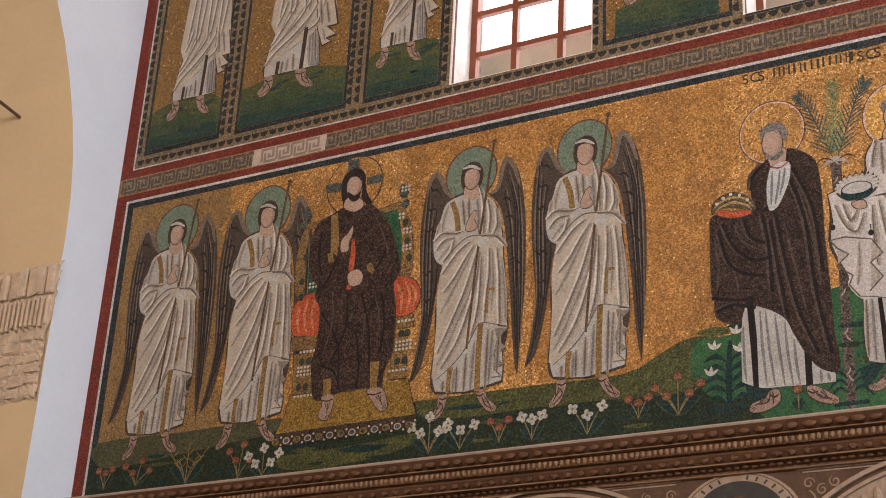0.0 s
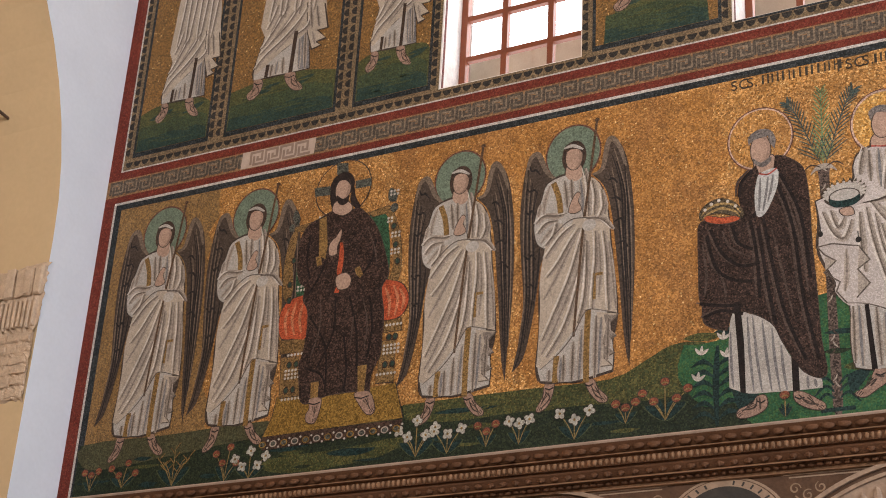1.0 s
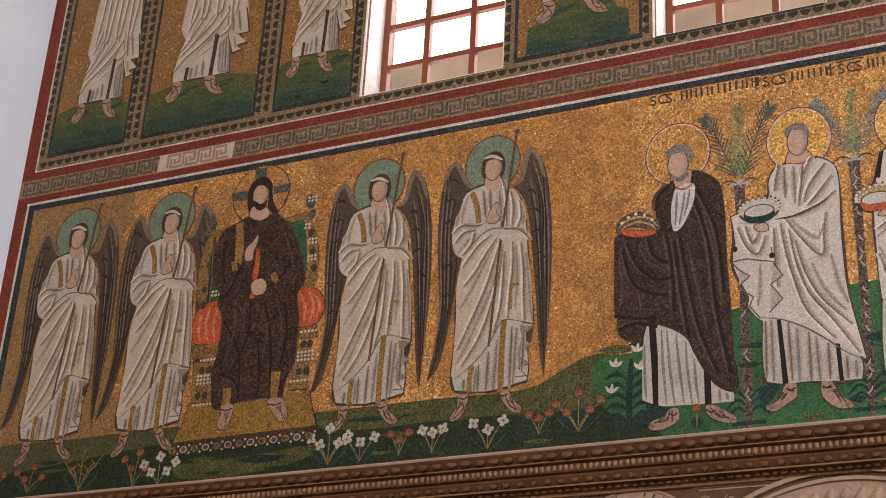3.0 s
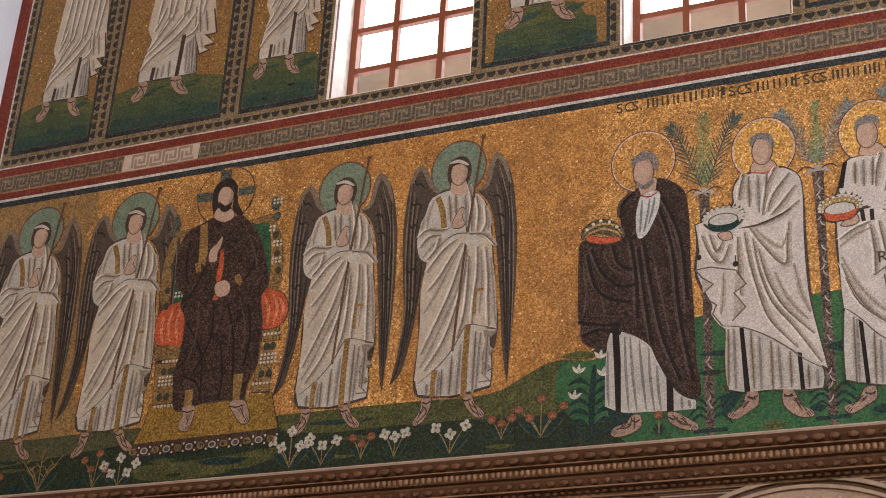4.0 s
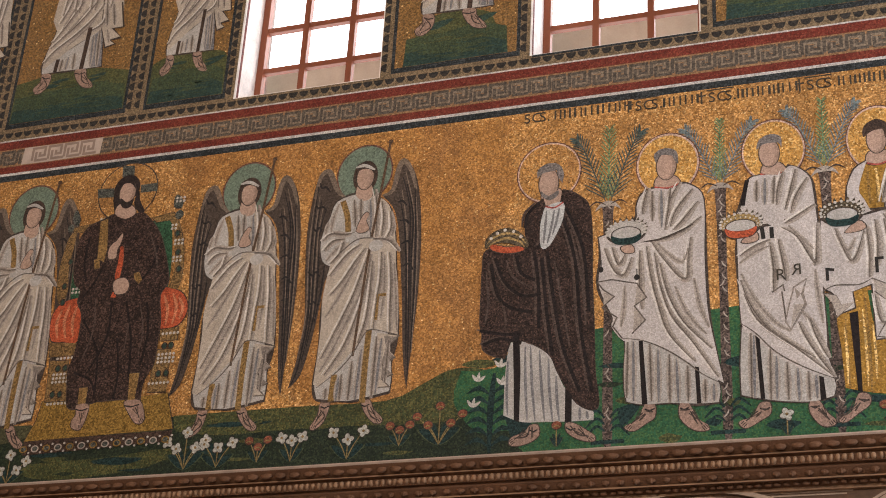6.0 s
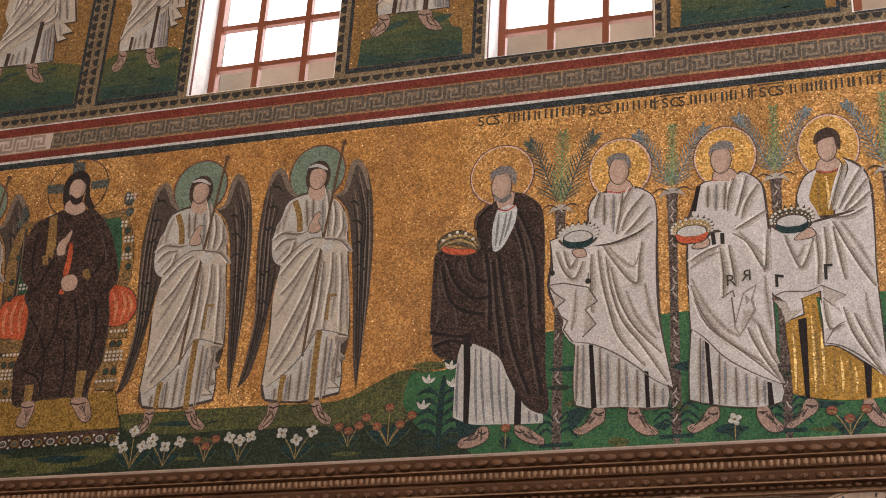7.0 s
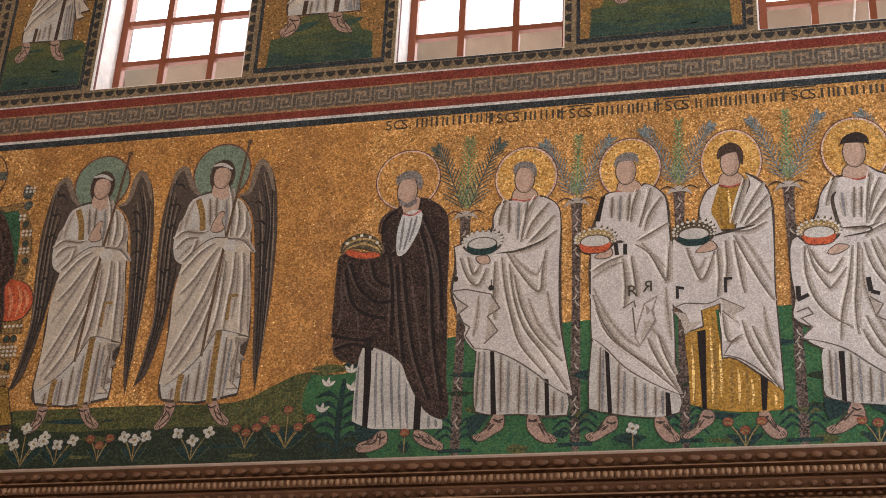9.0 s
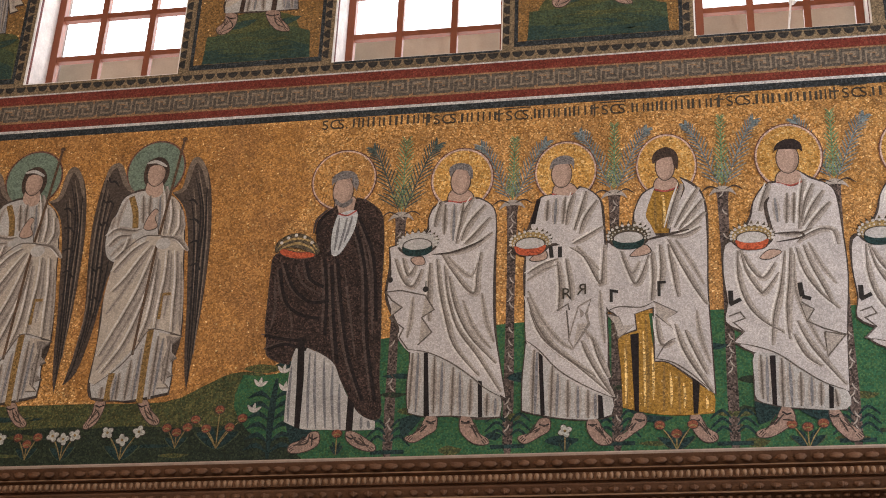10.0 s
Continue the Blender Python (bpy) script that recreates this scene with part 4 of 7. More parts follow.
def rod():
    bm = bmesh.new()
    bmesh.ops.create_cone(bm, cap_ends=True, segments=10, radius1=0.016, radius2=0.016, depth=1.2)
    ob = mesh_object("iron_rod", bm, "iron")
    ob.matrix_world = look((-0.818, -1.35, 8.826), (-0.807, -0.73, 8.762))
    tagged(ob, "thin rusty iron tie rod let into the plaster", "rod")


rod()

# ---- mosaic figures: plain shapes with no features ----
def angel(x, z, sx, sz):
    p = Picture(0.010)
    p.disc('halo_line', 0, -0.04, 1.99, 0.248, 0.270)
    p.disc('halo_green', 1, -0.04, 1.99, 0.234, 0.255)
    p.fill('wing', 2, [(-0.33, 2.01), (-0.37, 2.07), (-0.44, 2.01), (-0.48, 1.81), (-0.50, 1.49), (-0.48, 1.14), (-0.45, 0.77), (-0.47, 0.45), (-0.53, 0.15), (-0.44, 0.25), (-0.38, 0.49), (-0.34, 0.75), (-0.31, 1.03), (-0.27, 1.19), (-0.36, 1.35), (-0.38, 1.47), (-0.32, 1.63), (-0.24, 1.76), (-0.18, 1.77), (-0.26, 1.84)])
    p.fill('wing', 2, [(0.13, 1.76), (0.21, 1.81), (0.25, 2.04), (0.30, 2.08), (0.38, 1.98), (0.44, 1.79), (0.48, 1.44), (0.49, 1.02), (0.48, 0.62), (0.46, 0.31), (0.45, 0.08), (0.42, 0.21), (0.39, 0.48), (0.37, 0.75), (0.34, 1.05), (0.31, 1.33), (0.27, 1.54), (0.22, 1.66)])
    p.line('wing_light', 3, 0.05, [(-0.18, 1.77), (-0.27, 1.86), (-0.33, 2.00), (-0.37, 2.05), (-0.43, 2.00), (-0.46, 1.80)])
    p.line('wing_light', 3, 0.05, [(0.14, 1.76), (0.22, 1.80), (0.26, 2.00), (0.30, 2.06), (0.37, 1.96), (0.42, 1.78)])
    p.line('wing_dark', 3, 0.016, [(-0.44, 1.92), (-0.45, 1.57), (-0.45, 1.19), (-0.42, 0.77), (-0.46, 0.34), (-0.51, 0.17)])
    p.line('wing_dark', 3, 0.016, [(-0.40, 1.79), (-0.42, 1.50), (-0.41, 1.10), (-0.40, 0.71), (-0.44, 0.36)])
    p.line('wing_dark', 3, 0.016, [(-0.35, 1.70), (-0.39, 1.47), (-0.37, 1.12), (-0.37, 0.76), (-0.41, 0.49)])
    p.line('wing_dark', 3, 0.016, [(-0.32, 1.20), (-0.33, 0.97), (-0.36, 0.70)])
    p.line('wing_dark', 3, 0.016, [(0.30, 1.91), (0.38, 1.60), (0.40, 1.18), (0.43, 0.63), (0.45, 0.16)])
    p.line('wing_dark', 3, 0.016, [(0.28, 1.74), (0.34, 1.47), (0.38, 1.10), (0.41, 0.63), (0.43, 0.31)])
    p.line('wing_dark', 3, 0.016, [(0.41, 1.80), (0.44, 1.39), (0.46, 0.89), (0.46, 0.36)])
    p.line('wing_dark', 3, 0.016, [(0.34, 1.84), (0.41, 1.54), (0.42, 1.12), (0.45, 0.63)])
    p.line('wing_dark', 3, 0.02, [(-0.43, 1.95), (-0.41, 1.90), (-0.37, 1.90), (-0.33, 1.85)])
    p.line('wing_dark', 3, 0.02, [(-0.45, 1.74), (-0.42, 1.71), (-0.38, 1.72), (-0.35, 1.68)])
    p.line('wing_dark', 3, 0.02, [(-0.46, 1.54), (-0.42, 1.50), (-0.40, 1.53), (-0.37, 1.49)])
    p.line('wing_dark', 3, 0.02, [(-0.46, 1.14), (-0.42, 1.10), (-0.39, 1.13), (-0.35, 1.08)])
    p.line('wing_dark', 3, 0.02, [(-0.44, 0.88), (-0.41, 0.85), (-0.39, 0.87), (-0.36, 0.84)])
    p.line('wing_dark', 3, 0.02, [(0.27, 1.68), (0.31, 1.69), (0.35, 1.64)])
    p.line('wing_dark', 3, 0.02, [(0.30, 1.51), (0.35, 1.51), (0.39, 1.46)])
    p.line('wing_dark', 3, 0.02, [(0.32, 1.30), (0.38, 1.32), (0.42, 1.26)])
    p.line('wing_dark', 3, 0.02, [(0.35, 1.10), (0.40, 1.12), (0.44, 1.06)])
    p.line('wing_dark', 3, 0.02, [(0.37, 0.91), (0.42, 0.92), (0.46, 0.87)])
    p.line('wing_light', 3, 0.013, [(-0.45, 1.91), (-0.47, 1.54), (-0.46, 1.14), (-0.44, 0.77), (-0.48, 0.39)])
    p.line('wing_light', 3, 0.013, [(-0.38, 1.74), (-0.40, 1.47), (-0.39, 1.10), (-0.38, 0.73)])
    p.line('wing_light', 3, 0.013, [(-0.42, 1.83), (-0.43, 1.51), (-0.42, 1.16), (-0.41, 0.77)])
    p.line('wing_light', 3, 0.013, [(0.32, 1.96), (0.41, 1.60), (0.43, 1.17), (0.45, 0.63)])
    p.line('wing_light', 3, 0.013, [(0.30, 1.79), (0.36, 1.46), (0.39, 1.10), (0.43, 0.63)])
    p.line('wing_light', 3, 0.013, [(0.42, 1.74), (0.46, 1.36), (0.47, 0.89), (0.47, 0.36)])
    p.fill('outline', 3, [(-0.10, 1.82), (-0.27, 1.76), (-0.33, 1.62), (-0.38, 1.48), (-0.39, 1.34), (-0.35, 1.20), (-0.28, 1.15), (-0.30, 0.98), (-0.32, 0.76), (-0.31, 0.49), (-0.32, 0.33), (-0.33, 0.14), (-0.28, 0.02), (-0.08, -0.00), (0.04, -0.01), (0.32, 0.04), (0.33, 0.17), (0.32, 0.29), (0.36, 0.52), (0.33, 0.88), (0.30, 1.16), (0.28, 1.38), (0.23, 1.62), (0.14, 1.73), (0.04, 1.79), (-0.03, 1.77)])
    p.fill('tunic', 4, [(-0.09, 1.80), (-0.26, 1.75), (-0.31, 1.61), (-0.36, 1.47), (-0.37, 1.34), (-0.34, 1.22), (-0.28, 1.17), (-0.23, 1.20), (-0.22, 1.08), (-0.29, 0.34), (-0.31, 0.16), (-0.28, 0.04), (-0.08, 0.01), (0.04, 0.01), (0.31, 0.06), (0.32, 0.18), (0.29, 0.43), (0.18, 0.90), (0.06, 1.34), (0.04, 1.77), (-0.03, 1.76)])
    p.fill('mantle', 5, [(0.04, 1.77), (0.15, 1.72), (0.22, 1.61), (0.27, 1.38), (0.29, 1.16), (0.31, 0.88), (0.35, 0.52), (0.18, 0.58), (0.11, 0.59), (0.04, 0.49), (-0.03, 0.40), (-0.14, 0.27), (-0.27, 0.14), (-0.32, 0.16), (-0.31, 0.33), (-0.30, 0.65), (-0.31, 0.88), (-0.28, 1.12), (-0.24, 1.28), (-0.10, 1.38), (0.06, 1.39), (0.06, 1.57)])
    p.fold(6, (0.06, 1.28), (0.02, 1.13), (-0.04, 0.92), (-0.12, 0.72), (-0.21, 0.52), (-0.28, 0.37))
    p.fold(6, (0.02, 1.30), (-0.06, 1.18), (-0.15, 1.03), (-0.25, 0.91))
    p.fold(6, (-0.02, 1.34), (-0.12, 1.27), (-0.21, 1.16), (-0.27, 1.08))
    p.fold(6, (0.07, 1.24), (0.05, 0.96), (-0.01, 0.70), (-0.10, 0.45), (-0.24, 0.23))
    p.fold(6, (0.09, 1.18), (0.09, 0.90), (0.07, 0.66), (0.02, 0.48))
    p.crease(6, (0.01, 1.25), (-0.08, 1.07), (-0.18, 0.87), (-0.27, 0.72))
    p.crease(6, (-0.03, 0.81), (-0.11, 0.61), (-0.21, 0.38), (-0.28, 0.26))
    p.crease(6, (0.04, 1.02), (-0.01, 0.84), (-0.09, 0.63))
    p.fold(6, (0.16, 1.25), (0.17, 1.03), (0.15, 0.78), (0.14, 0.58))
    p.fold(6, (0.23, 1.24), (0.26, 1.01), (0.27, 0.76), (0.28, 0.55))
    p.crease(6, (0.28, 1.14), (0.31, 0.87), (0.34, 0.56))
    p.crease(6, (0.19, 1.22), (0.21, 0.94), (0.20, 0.67))
    p.fold(6, (0.06, 1.83), (0.09, 1.69), (0.10, 1.54), (0.10, 1.39))
    p.fold(6, (0.13, 1.71), (0.16, 1.56), (0.15, 1.39))
    p.fold(6, (0.21, 1.61), (0.23, 1.46), (0.19, 1.36))
    p.crease(6, (0.26, 1.49), (0.24, 1.38))
    p.fold(6, (0.08, 1.37), (0.21, 1.35), (0.31, 1.24))
    p.fold(6, (-0.36, 1.40), (-0.29, 1.46), (-0.17, 1.44), (-0.08, 1.45))
    p.fold(6, (-0.34, 1.31), (-0.27, 1.39), (-0.17, 1.40))
    p.crease(6, (-0.31, 1.22), (-0.23, 1.31), (-0.17, 1.37))
    p.fold(6, (-0.17, 1.38), (-0.20, 1.27), (-0.27, 1.19))
    p.crease(6, (-0.32, 1.57), (-0.34, 1.46))
    p.crease(6, (-0.24, 1.73), (-0.28, 1.59), (-0.29, 1.48))
    p.pleat(6, (-0.11, 1.75), (-0.09, 1.60), (-0.08, 1.50))
    p.pleat(6, (-0.05, 1.75), (-0.04, 1.57))
    p.cool(6, (0.03, 1.73), (0.05, 1.56), (0.05, 1.44))
    p.pleat(6, (-0.21, 0.12), (-0.21, 0.03))
    p.pleat(6, (-0.09, 0.23), (-0.09, 0.01))
    p.pleat(6, (-0.01, 0.33), (-0.02, 0.01))
    p.cool(6, (-0.11, 0.21), (-0.12, 0.01))
    p.cool(6, (0.06, 0.42), (0.04, 0.01))
    p.cool(6, (0.22, 0.50), (0.20, 0.04))
    p.pleat(6, (0.18, 0.52), (0.17, 0.01))
    p.pleat(6, (0.28, 0.48), (0.27, 0.13))
    p.fill('fold', 5.2, [(0.20, 0.54), (0.37, 0.51), (0.27, 0.41), (0.35, 0.33), (0.25, 0.27), (0.34, 0.19), (0.26, 0.16), (0.32, 0.09), (0.22, 0.09), (0.21, 0.35)], False)
    p.fill('mantle', 5.4, [(0.18, 0.55), (0.35, 0.51), (0.26, 0.42), (0.34, 0.34), (0.23, 0.28), (0.33, 0.20), (0.24, 0.16), (0.30, 0.10), (0.22, 0.10), (0.20, 0.35)], False)
    for q in ([(0.24, 0.52), (0.35, 0.50), (0.26, 0.42)], [(0.26, 0.41), (0.34, 0.34), (0.23, 0.28)], [(0.24, 0.27), (0.33, 0.20), (0.24, 0.16)]):
        p.fill('fold_mid', 5.6, q, False)
    p.line('fold_dark', 7, 0.011, [(-0.29, 0.13), (-0.13, 0.25), (-0.01, 0.39), (0.07, 0.54), (0.14, 0.58), (0.36, 0.51)])
    p.line('fold_dark', 7, 0.011, [(-0.27, 1.19), (-0.20, 1.27), (-0.06, 1.38), (0.08, 1.38), (0.24, 1.34)])
    p.line('gold_trim', 6, 0.05, [(0.11, 0.58), (0.10, 0.27), (0.10, -0.02)])
    p.line('gold_trim', 5, 0.05, [(-0.15, 0.23), (-0.16, 0.01)])
    p.line('gold_trim', 5, 0.05, [(-0.21, 1.75), (-0.16, 1.61), (-0.14, 1.46)])
    p.line('gold_trim', 6, 0.025, [(0.23, 0.87), (0.16, 0.87), (0.16, 0.66)], False)
    p.disc('hair', 4, -0.03, 1.955, 0.108, 0.15)
    p.fill('skin', 4, [(-0.08, 1.89), (0.03, 1.87), (0.04, 1.76), (-0.03, 1.73), (-0.10, 1.79)])
    p.disc('skin', 5, -0.03, 1.95, 0.073, 0.113)
    p.fill('hair', 6, [(-0.13, 1.99), (-0.11, 2.07), (-0.04, 2.09), (0.04, 2.04), (0.06, 1.93), (0.02, 2.01), (-0.06, 2.03)])
    p.line('tunic', 7, 0.03, [(-0.12, 2.05), (-0.04, 2.06), (0.05, 2.01)])
    p.fill('skin', 6, [(-0.07, 1.46), (-0.04, 1.56), (0.00, 1.62), (0.03, 1.60), (0.01, 1.54), (0.04, 1.47), (-0.01, 1.44)])
    p.fill('tunic', 6, [(-0.12, 1.33), (-0.10, 1.46), (-0.04, 1.42), (-0.04, 1.35)])
    p.disc('tunic', 7, 0.11, 1.31, 0.060, 0.051)
    p.line('staff', 7, 0.022, [(0.17, 2.27), (0.12, 1.82), (0.07, 1.39)])
    p.line('staff', 6, 0.022, [(0.06, 1.30), (0.03, 0.93), (-0.01, 0.37)])
    p.disc('staff', 7, 0.17, 2.26, 0.022, 0.018)
    p.fill('skin_dark', 2, [(-0.24, 0.01), (-0.17, 0.01), (-0.18, -0.08), (-0.22, -0.17), (-0.29, -0.21), (-0.31, -0.18), (-0.26, -0.10)])
    p.fill('skin_dark', 2, [(0.09, -0.00), (0.16, -0.00), (0.20, -0.08), (0.27, -0.15), (0.26, -0.19), (0.20, -0.18), (0.13, -0.10)])
    p.line('outline', 3, 0.012, [(-0.24, -0.05), (-0.20, -0.11), (-0.28, -0.19)])
    p.line('outline', 3, 0.012, [(0.14, -0.04), (0.18, -0.13), (0.25, -0.17)])
    return p.done("mosaic_figure", x, z, "white-robed winged mosaic figure with sea-green halo and staff", "mosaic figure", "winged figures", stretch=(sx, sz))


for x, z, sx, sz in ((0.70, 5.63, 1.02, 1.01), (1.735, 5.62, 1.03, 1.01), (3.83, 5.63, 1.0, 0.985), (4.87, 5.62, 1.0, 1.0)):
    angel(x, z, sx, sz)


def enthroned():
    p = Picture(0.024)
    p.disc('outline', 0, -0.08, 1.95, 0.291, 0.286)
    p.disc('gold', 1, -0.08, 1.95, 0.280, 0.275)
    p.fill('jewel_grey', 2, [(-0.39, 2.01), (-0.22, 2.00), (-0.21, 1.91), (-0.37, 1.92)], False)
    p.fill('jewel_grey', 2, [(0.04, 2.00), (0.20, 2.00), (0.21, 1.92), (0.05, 1.92)], False)
    p.fill('jewel_grey', 2, [(-0.17, 2.22), (-0.05, 2.20), (-0.04, 2.08), (-0.16, 2.10)], False)
    p.fill('robe_brown', 4, [(-0.16, 1.74), (-0.29, 1.69), (-0.41, 1.64), (-0.48, 1.51), (-0.49, 1.28), (-0.45, 1.10), (-0.38, 1.03), (-0.39, 0.92), (-0.33, 0.81), (-0.32, 0.62), (-0.34, 0.43), (-0.37, 0.32), (-0.35, 0.15), (-0.32, -0.01), (-0.22, -0.04), (-0.05, 0.01), (0.23, 0.01), (0.36, -0.02), (0.35, 0.10), (0.38, 0.21), (0.43, 0.32), (0.43, 0.51), (0.43, 0.69), (0.39, 0.91), (0.45, 1.02), (0.42, 1.18), (0.33, 1.44), (0.23, 1.60), (0.10, 1.72), (0.01, 1.70), (-0.07, 1.67)])
    p.line('robe_dark', 5, 0.02, [(-0.38, 1.54), (-0.39, 1.29), (-0.34, 1.11)])
    p.line('robe_dark', 5, 0.02, [(-0.19, 1.26), (-0.26, 1.09), (-0.35, 0.96)])
    p.line('robe_dark', 5, 0.02, [(-0.06, 0.91), (-0.05, 0.58), (-0.18, 0.27)])
    p.line('robe_dark', 5, 0.02, [(0.08, 0.89), (0.18, 0.54), (0.21, 0.21)])
    p.line('robe_dark', 5, 0.02, [(0.28, 0.86), (0.33, 0.57), (0.30, 0.29)])
    p.line('robe_dark', 5, 0.02, [(0.30, 1.39), (0.28, 1.20), (0.19, 1.07)])
    p.line('robe_dark', 5, 0.02, [(-0.31, 0.76), (-0.12, 0.45), (-0.08, 0.04)])
    p.line('robe_dark', 5, 0.02, [(0.05, 0.56), (0.11, 0.23), (0.10, 0.02)])
    p.line('robe_dark', 5, 0.02, [(-0.31, 0.28), (-0.15, 0.21), (-0.09, 0.11)])
    p.line('robe_light', 5, 0.016, [(-0.22, 0.94), (-0.19, 0.65), (-0.26, 0.37)])
    p.line('robe_light', 5, 0.016, [(0.21, 0.87), (0.28, 0.62), (0.27, 0.39)])
    p.line('robe_light', 5, 0.016, [(0.21, 1.51), (0.30, 1.29), (0.33, 1.14)])
    p.line('robe_light', 5, 0.016, [(0.14, 0.69), (0.13, 0.41)])
    p.fill('gold_trim', 5, [(-0.30, 1.68), (-0.23, 1.70), (-0.19, 1.41), (-0.20, 1.28), (-0.27, 1.32)], False)
    p.fill('gold_trim', 5, [(0.22, 0.23), (0.31, 0.23), (0.30, -0.00), (0.24, -0.00)], False)
    p.fill('gold_trim', 5, [(-0.23, 0.14), (-0.15, 0.14), (-0.15, -0.00), (-0.22, -0.00)], False)
    p.fill('gold_trim', 5, [(-0.30, 1.31), (-0.25, 1.32), (-0.23, 1.23), (-0.28, 1.22)], False)
    p.fill('gold_trim', 5, [(0.11, 1.14), (0.16, 1.15), (0.20, 1.07), (0.17, 1.04), (0.13, 1.08)], False)
    p.disc('hair_dark', 4, -0.09, 1.98, 0.126, 0.133)
    p.fill('hair_dark', 4, [(0.03, 1.95), (0.06, 1.84), (0.12, 1.73), (0.06, 1.73), (-0.00, 1.83)])
    p.fill('hair_dark', 4, [(-0.20, 2.00), (-0.21, 1.87), (-0.16, 1.73), (-0.11, 1.85)])
    p.fill('skin', 4, [(-0.14, 1.83), (-0.01, 1.80), (0.03, 1.72), (-0.06, 1.68), (-0.17, 1.74)])
    p.disc('skin', 5, -0.08, 1.94, 0.077, 0.111)
    p.fill('hair_dark', 6, [(-0.17, 1.99), (-0.13, 2.07), (-0.05, 2.06), (0.00, 1.96), (-0.05, 2.02), (-0.12, 2.03)])
    p.fill('hair_dark', 6, [(-0.14, 1.89), (-0.07, 1.84), (-0.01, 1.87), (-0.02, 1.80), (-0.07, 1.78), (-0.12, 1.81)])
    p.fill('skin', 6, [(-0.14, 1.45), (-0.11, 1.47), (-0.06, 1.54), (-0.06, 1.46), (-0.09, 1.38), (-0.09, 1.31), (-0.16, 1.31), (-0.17, 1.40)])
    p.fill('skin', 7, [(-0.07, 1.08), (0.02, 1.11), (0.08, 1.05), (0.06, 0.97), (-0.04, 0.97)])
    p.fill('red', 6, [(-0.06, 1.41), (-0.03, 1.40), (-0.01, 1.25), (-0.02, 1.13), (-0.02, 1.04), (-0.03, 0.93), (-0.08, 0.94), (-0.05, 1.04), (-0.07, 1.14), (-0.06, 1.26)])
    p.fill('skin_dark', 5, [(-0.23, -0.01), (-0.12, -0.01), (-0.12, -0.11), (-0.16, -0.22), (-0.24, -0.20), (-0.25, -0.14), (-0.22, -0.09)])
    p.fill('skin_dark', 5, [(0.21, -0.01), (0.35, -0.01), (0.41, -0.14), (0.40, -0.20), (0.34, -0.20), (0.28, -0.13)])
    return p.done("mosaic_figure", 2.70, 5.77, "dark-robed seated mosaic figure with cross halo on a throne", "mosaic figure")


def throne():
    e = empty("mosaic_throne", (2.70, 0, 5.77), "jewelled gold mosaic throne with red cushions and footstool", "throne")
    p = Picture(0.018)
    p.fill('green', 0, [(-0.37, 1.60), (-0.44, 1.57), (-0.49, 1.31), (-0.49, 1.13), (-0.46, 0.95), (-0.35, 0.93), (-0.39, 1.37)])
    p.done('backrest', 0, 0, parent=e)
    p = Picture(0.018)
    p.fill('green', 0, [(0.20, 1.62), (0.38, 1.61), (0.42, 1.47), (0.45, 1.22), (0.45, 0.98), (0.38, 0.99), (0.30, 1.29)])
    p.done('backrest', 0, 0, parent=e)
    p = Picture(0.018)
    p.fill('throne_gold', 1, [(-0.57, 1.65), (-0.38, 1.67), (-0.33, 1.65), (-0.37, 1.59), (-0.55, 1.60)], False)
    p.done('frame', 0, 0, parent=e)
    p = Picture(0.018)
    p.fill('throne_gold', 1, [(-0.59, 1.56), (-0.52, 1.59), (-0.54, 1.27), (-0.51, 1.04), (-0.56, 0.92), (-0.62, 1.04), (-0.63, 1.31)])
    p.done('frame', 0, 0, parent=e)
    p = Picture(0.018)
    p.fill('throne_gold', 1, [(0.20, 1.66), (0.40, 1.69), (0.47, 1.62), (0.25, 1.61)], False)
    p.done('frame', 0, 0, parent=e)
    p = Picture(0.018)
    p.fill('throne_gold', 1, [(0.40, 1.61), (0.46, 1.61), (0.54, 1.37), (0.57, 1.12), (0.54, 0.96), (0.46, 0.97), (0.49, 1.14), (0.45, 1.41)])
    p.done('frame', 0, 0, parent=e)
    p = Picture(0.018)
    p.fill('throne_gold', 1, [(-0.60, 0.57), (-0.31, 0.55), (-0.33, 0.44), (-0.57, 0.44)], False)
    p.done('side_panel', 0, 0, parent=e)
    p = Picture(0.018)
    p.fill('throne_gold', 1, [(-0.56, 0.41), (-0.38, 0.39), (-0.33, 0.04), (-0.54, 0.04)], False)
    p.done('side_panel', 0, 0, parent=e)
    p = Picture(0.018)
    p.fill('throne_gold', 1, [(0.44, 0.60), (0.60, 0.61), (0.61, 0.50), (0.45, 0.50)], False)
    p.done('side_panel', 0, 0, parent=e)
    p = Picture(0.018)
    p.fill('throne_gold', 1, [(0.44, 0.42), (0.56, 0.42), (0.57, 0.05), (0.40, 0.06), (0.43, 0.32)], False)
    p.done('side_panel', 0, 0, parent=e)
    p = Picture(0.018)
    p.fill('jewel_grey', 2, [(-0.56, 1.68), (-0.59, 1.76), (-0.56, 1.83), (-0.51, 1.74), (-0.52, 1.67)])
    p.disc('jewel_grey', 2, -0.59, 1.65, 0.031, 0.040)
    p.done('finial', 0, 0, parent=e)
    p = Picture(0.018)
    p.fill('jewel_grey', 2, [(0.40, 1.74), (0.39, 1.82), (0.42, 1.86), (0.48, 1.79), (0.47, 1.72)])
    p.disc('jewel_grey', 2, 0.46, 1.66, 0.039, 0.044)
    p.done('finial', 0, 0, parent=e)
    p = Picture(0.018)
    p.fill('red', 2, [(-0.35, 0.93), (-0.49, 0.95), (-0.58, 0.90), (-0.62, 0.81), (-0.62, 0.69), (-0.58, 0.59), (-0.47, 0.57), (-0.31, 0.58)])
